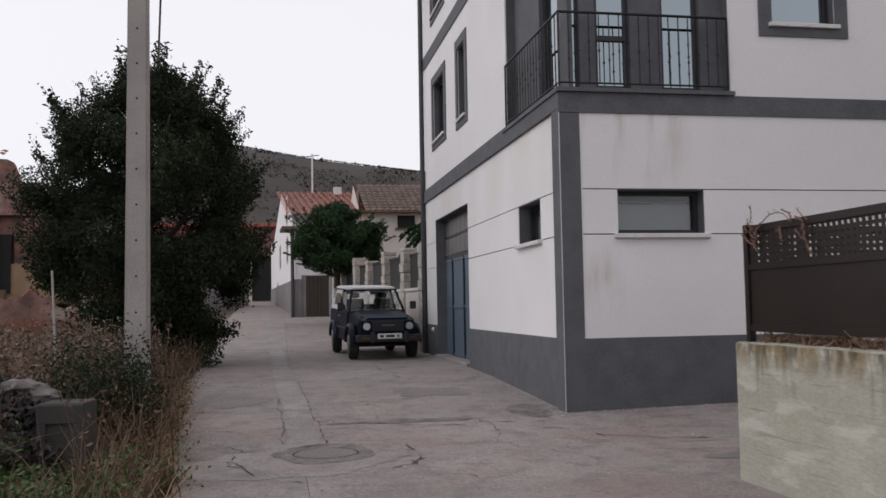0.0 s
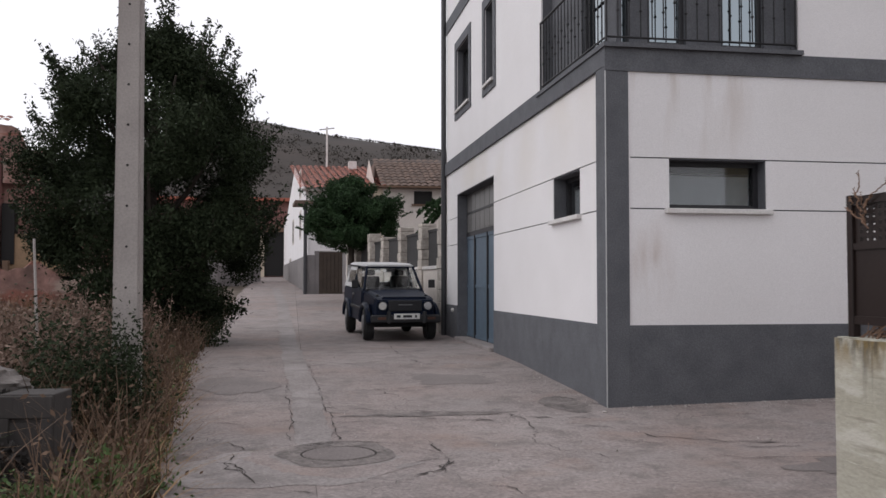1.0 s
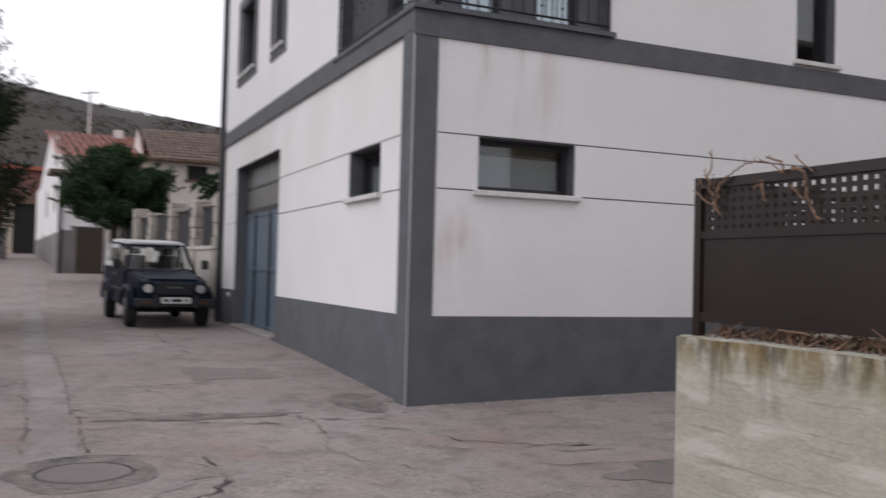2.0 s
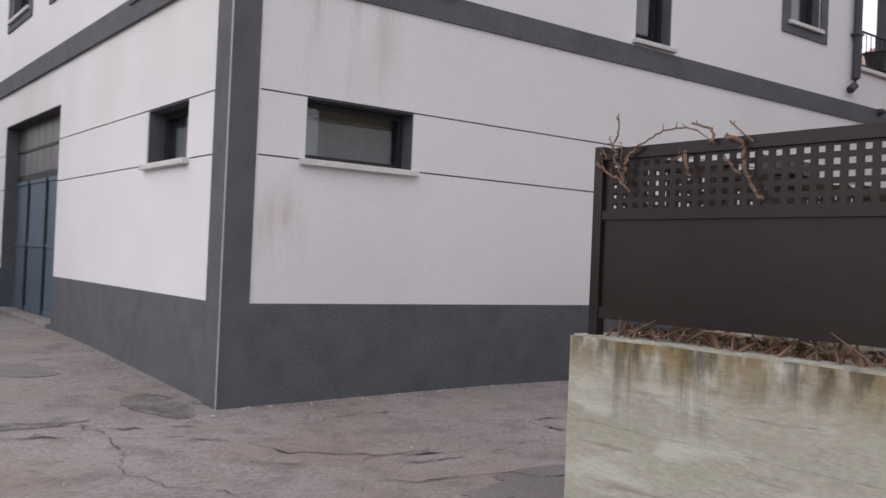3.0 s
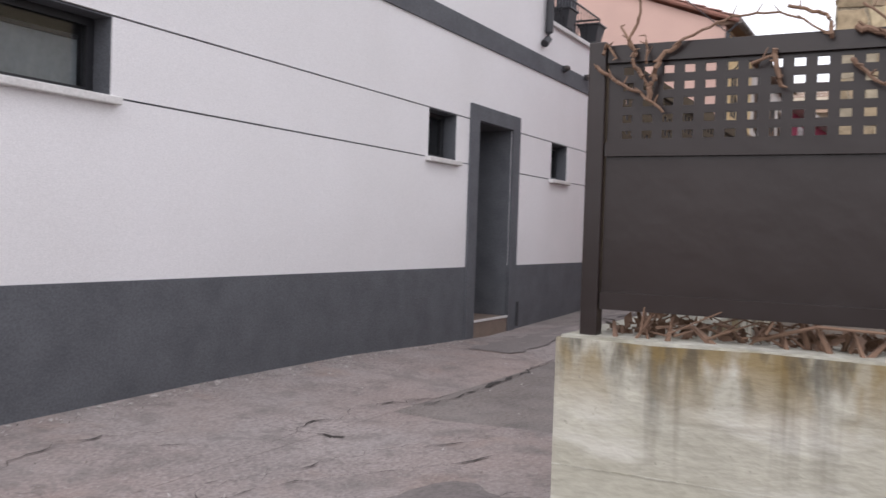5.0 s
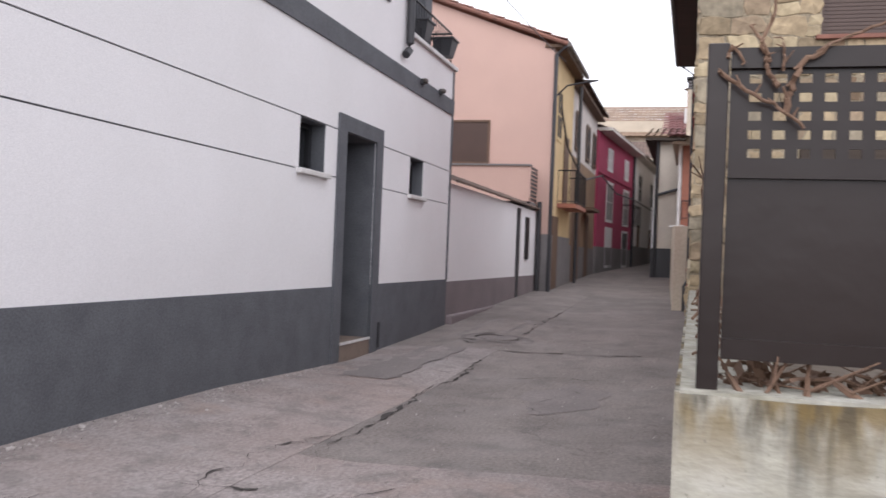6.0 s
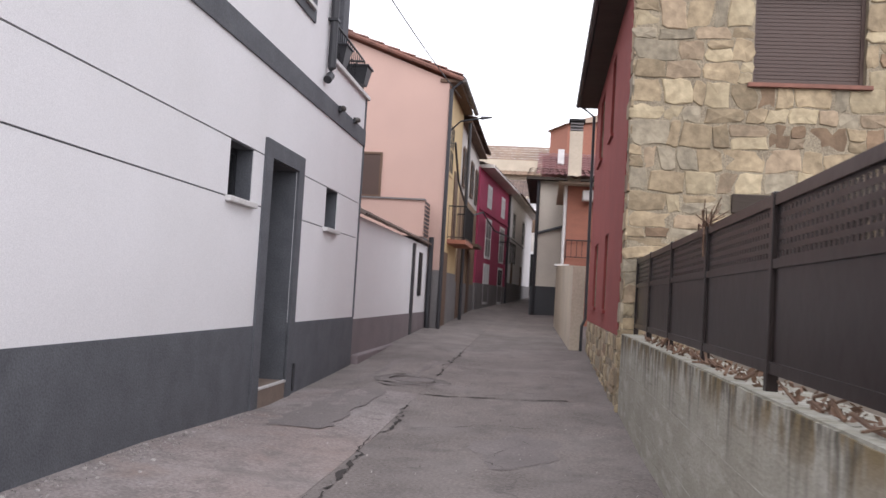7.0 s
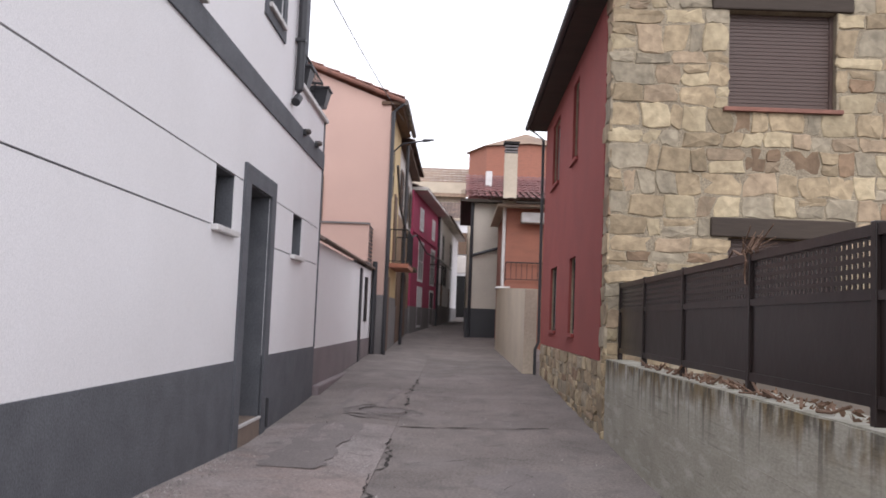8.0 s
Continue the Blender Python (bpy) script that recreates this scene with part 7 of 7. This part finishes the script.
def rubble(x, y, z, s, name, label, rng, mat=None):
    bm = bmesh.new()
    bmesh.ops.create_icosphere(bm, subdivisions=3 if s > 0.1 else 1, radius=1.0)
    o = rng.uniform(0, 50)
    for v in bm.verts:
        v.co *= 1 + 0.45 * noise.noise(v.co * 1.2 + Vector((o, o, o))) + 0.3 * noise.noise(v.co * 3.1 + Vector((o, 0, o))) + 0.12 * noise.noise(v.co * 8 + Vector((0, o, o)))
        v.co = Vector((v.co.x * s, v.co.y * s * 0.8, v.co.z * s * 0.55)) + Vector((x, y, z))
    return tagged(part(name, bm, mat or M_RUBBLE), label, "stone", group="rubble on the verge")


for x, y, dz, s in ((-1.85, 8.3, 0.55, 0.42), (-2.25, 8.35, 0.45, 0.5), (-1.75, 8.15, 1.05, 0.16), (-1.95, 8.1, 1.1, 0.2), (-2.1, 8.0, 0.95, 0.14), (-1.55, 8.2, 0.85, 0.12), (-2.5, 8.0, 0.6, 0.4), (-2.35, 7.7, 0.3, 0.35), (-2.0, 7.75, 0.3, 0.25), (-2.75, 7.9, 0.5, 0.3),
                    (-1.4, 13.2, 0.1, 0.2), (-1.5, 14.0, 0.1, 0.25), (-1.55, 15.2, 0.1, 0.22), (-1.9, 14.6, 0.2, 0.3), (-1.6, 16.4, 0.1, 0.2)):
    rubble(x, y, rough_ground(x, y) + dz * 0.6, s, "rubble_stone", "pale lump of rubble among dry weeds", vr)
st = thing("wooden_stake", (-2.2, 10.6, 0.3), "thin bare weathered stake", "stake")
part("shaft", bar([(-2.2, 10.6, 0.2), (-2.22, 10.6, 1.2), (-2.26, 10.62, 1.95)], 0.016, 6, 0.012), M_POLE, st)
for x, y, s in ((7.0, 10.3, 0.03), (7.35, 10.22, 0.025), (6.5, 10.3, 0.02), (8.2, 10.33, 0.03), (8.0, 10.2, 0.02), (7.55, 10.3, 0.035), (6.8, 10.18, 0.03), (5.2, 10.3, 0.03), (4.6, 10.32, 0.035), (7.7, 10.1, 0.02), (4.1, 10.3, 0.03), (1.1, 7.9, 0.025), (2.0, 7.4, 0.02), (5.7, 10.28, 0.03), (3.2, 10.2, 0.045), (5.0, 10.36, 0.04), (5.45, 10.34, 0.05), (6.1, 10.36, 0.045), (6.35, 10.3, 0.03), (6.95, 10.35, 0.045), (7.85, 10.36, 0.05), (8.6, 10.36, 0.04), (9.1, 10.35, 0.035), (3.75, 10.34, 0.045), (4.35, 10.37, 0.04), (7.45, 10.12, 0.045), (7.1, 10.05, 0.03)):
    rubble(x, y, height(x, y) + s * 0.1, s * 0.6, "pebble", "loose crumb of pale mortar on the road", vr, M_CHIP)


cr = np.random.default_rng(31)
crumbs = [(u, 10.42 - abs(cr.normal()) * 0.1 - 0.02) for u in cr.uniform(3.5, 10.3, 620)] + [(3.3 - abs(cr.normal()) * 0.12, u) for u in cr.uniform(10.5, 15.6, 160)] + [(cr.uniform(-0.8, 3.2), cr.uniform(6.5, 16)) for _ in range(260)] + [(cr.uniform(4, 16), cr.uniform(6.8, 10.3)) for _ in range(260)]
tagged(scatter_quads("road_grit", [(x, y, height(x, y) + 0.006) for x, y in crumbs], cr.uniform(0.004, 0.017, len(crumbs)), M_CHIP, cr), "pale mortar crumbs and grit on the road", "grit", kind="stuff")

# ---- dry vine on the fence ----
vine = thing("dry_vine", (CX + 0.3, CY - 0.6, CT), "bare dry vine trained along the metal fence", "vine")


def twig(pts, r, r_end=None, spread=False):
    r *= 0.5
    part("stem", bar([(FX + d, FY - u, z) for u, d, z in ((s * (u if spread else 0.62 * u), d, z) for s in (1,) for u, d, z in pts)], r, 6, r_end or r * 0.5), M_VINE, vine)


def cane(pts, r, r_end=None):
    """A knotty bent cane through (along the fence, height) places, with short spurs."""
    p = [Vector((FX - 0.035, FY - u, z)) for u, z in pts]
    fine = []
    for i in range(len(p) - 1):
        a, b, d, e = p[max(i - 1, 0)], p[i], p[i + 1], p[min(i + 2, len(p) - 1)]
        for k in range(4):
            f = k / 4
            q = 0.5 * (2 * b + (d - a) * f + (2 * a - 5 * b + 4 * d - e) * f * f + (3 * b - a - 3 * d + e) * f ** 3)
            fine.append(q + Vector((vcr.uniform(-0.012, 0.004), vcr.gauss(0, r * 0.4), vcr.gauss(0, r * 0.4))))
    fine.append(p[-1])
    stem = part("stem", bar([tuple(q) for q in fine], r, 7, r_end or r * 0.6), M_VINE, vine)
    for q in fine[2::3]:
        part("spur", bar([tuple(q), tuple(q + Vector((vcr.uniform(-0.02, 0.0), vcr.uniform(-0.02, 0.02), vcr.uniform(-0.01, 0.03))))], r * 0.6, 5, r * 0.3), M_VINE, stem)


vcr = random.Random(3)
for pts, r, e in (([(0.0, 1.99), (0.04, 1.96), (0.09, 1.93), (0.14, 1.9), (0.2, 1.85)], 0.006, 0.004), ([(0.14, 1.95), (0.11, 2.0), (0.1, 2.06), (0.12, 2.12), (0.12, 2.2)], 0.007, 0.003),
                  ([(0.12, 2.01), (0.1, 2.05), (0.07, 2.1)], 0.005, 0.003), ([(0.15, 1.99), (0.15, 2.03), (0.14, 2.07)], 0.004, 0.002), ([(0.16, 1.89), (0.17, 1.95), (0.19, 2.0), (0.24, 2.04)], 0.009, 0.006),
                  ([(0.22, 2.03), (0.3, 2.07), (0.38, 2.1), (0.46, 2.105), (0.54, 2.09), (0.62, 2.04)], 0.004, 0.003), ([(0.52, 2.12), (0.58, 2.1), (0.62, 2.08), (0.63, 2.03)], 0.005, 0.006), ([(0.43, 1.97), (0.49, 1.99)], 0.005, 0.004),
                  ([(0.49, 2.01), (0.5, 1.95), (0.51, 1.91)], 0.008, 0.006), ([(0.7, 2.11), (0.75, 2.07), (0.81, 2.02)], 0.004, 0.003), ([(0.69, 2.05), (0.74, 2.03), (0.77, 2.01), (0.77, 1.95), (0.79, 1.89), (0.82, 1.84), (0.86, 1.8)], 0.009, 0.006),
                  ([(0.68, 1.97), (0.71, 1.94), (0.76, 1.9)], 0.007, 0.004), ([(0.02, 2.02), (0.03, 2.05), (0.06, 2.01)], 0.005, 0.003)):
    cane(pts, r, e)
vrg = random.Random(6)
for k in range(46):
    u = vrg.uniform(0.05, 3.2)
    a, b = vrg.uniform(-0.35, 0.35), vrg.uniform(-0.1, 0.1)
    a = abs(a) if u < 0.5 else a
    twig([(u, vrg.uniform(-0.02, 0.2), CT + 0.02), (u + a * 0.5, 0.05 + b, CT + vrg.uniform(0.02, 0.1)), (u + a, 0.05 + b, CT + vrg.uniform(0.02, 0.16))], vrg.uniform(0.005, 0.014), None, True)
for k in range(26):
    u = vrg.uniform(0.3, 6.5)
    a = vrg.uniform(-0.3, 0.5)
    part("stem", bar([(CX + 0.15 + u, CY - 0.03 - vrg.uniform(0, 0.12), CT + 0.015), (CX + 0.15 + u + a * 0.5, CY - 0.08, CT + vrg.uniform(0.02, 0.06)), (CX + 0.15 + u + a, CY - 0.1, CT + vrg.uniform(0.02, 0.09))], vrg.uniform(0.004, 0.01), 5), M_VINE, vine)
for k in range(16):
    u = 3.72 + vrg.uniform(-0.12, 0.15)
    part("stem", bar([side(u, 0.03, 1.97), side(u + vrg.uniform(-0.1, 0.1), -0.03, 2.06), side(u + vrg.uniform(-0.4, 0.3), vrg.uniform(-0.12, 0.08), vrg.uniform(2.06, 2.2))], 0.006, 5, 0.003), M_VINE, vine)
for pts in ([(3.78, -0.03, 2.07), (3.72, -0.04, 2.0), (3.76, -0.035, 1.93), (3.74, -0.035, 1.86)], [(3.9, 0.02, 2.03), (4.05, -0.02, 2.09), (4.2, 0.0, 2.06)]):
    part("stem", bar([side(*p) for p in pts], 0.009, 6, 0.005), M_VINE, vine)
for k in range(60):
    u, a, h = vrg.uniform(0.08, 2.4), vrg.uniform(-0.16, 0.16), vrg.uniform(0.03, 0.13)
    part("stem", bar([(FX + vrg.uniform(-0.02, 0.12), FY - u, CT), (FX + vrg.uniform(0.0, 0.08), FY - max(0.05, u + a * 0.5), CT + h), (FX + vrg.uniform(0.02, 0.1), FY - max(0.05, u + a), CT + h * vrg.uniform(0.5, 1.6))], vrg.uniform(0.004, 0.012), 5, 0.003), M_VINE, vine)
lv = [(CX + vrg.uniform(0.14, 0.3), CY - vrg.uniform(0.1, 3.2), CT + vrg.uniform(0.005, 0.05)) for _ in range(700)]
lv += [(CX + vrg.uniform(0.2, 7), CY - vrg.uniform(0.08, 0.28), CT + vrg.uniform(0.003, 0.03)) for _ in range(500)]
tagged(scatter_quads("fallen_leaves", lv, nr.uniform(0.015, 0.035, len(lv)), M_VINE, nr), "dry brown leaves heaped on the concrete wall", "leaves", kind="stuff")
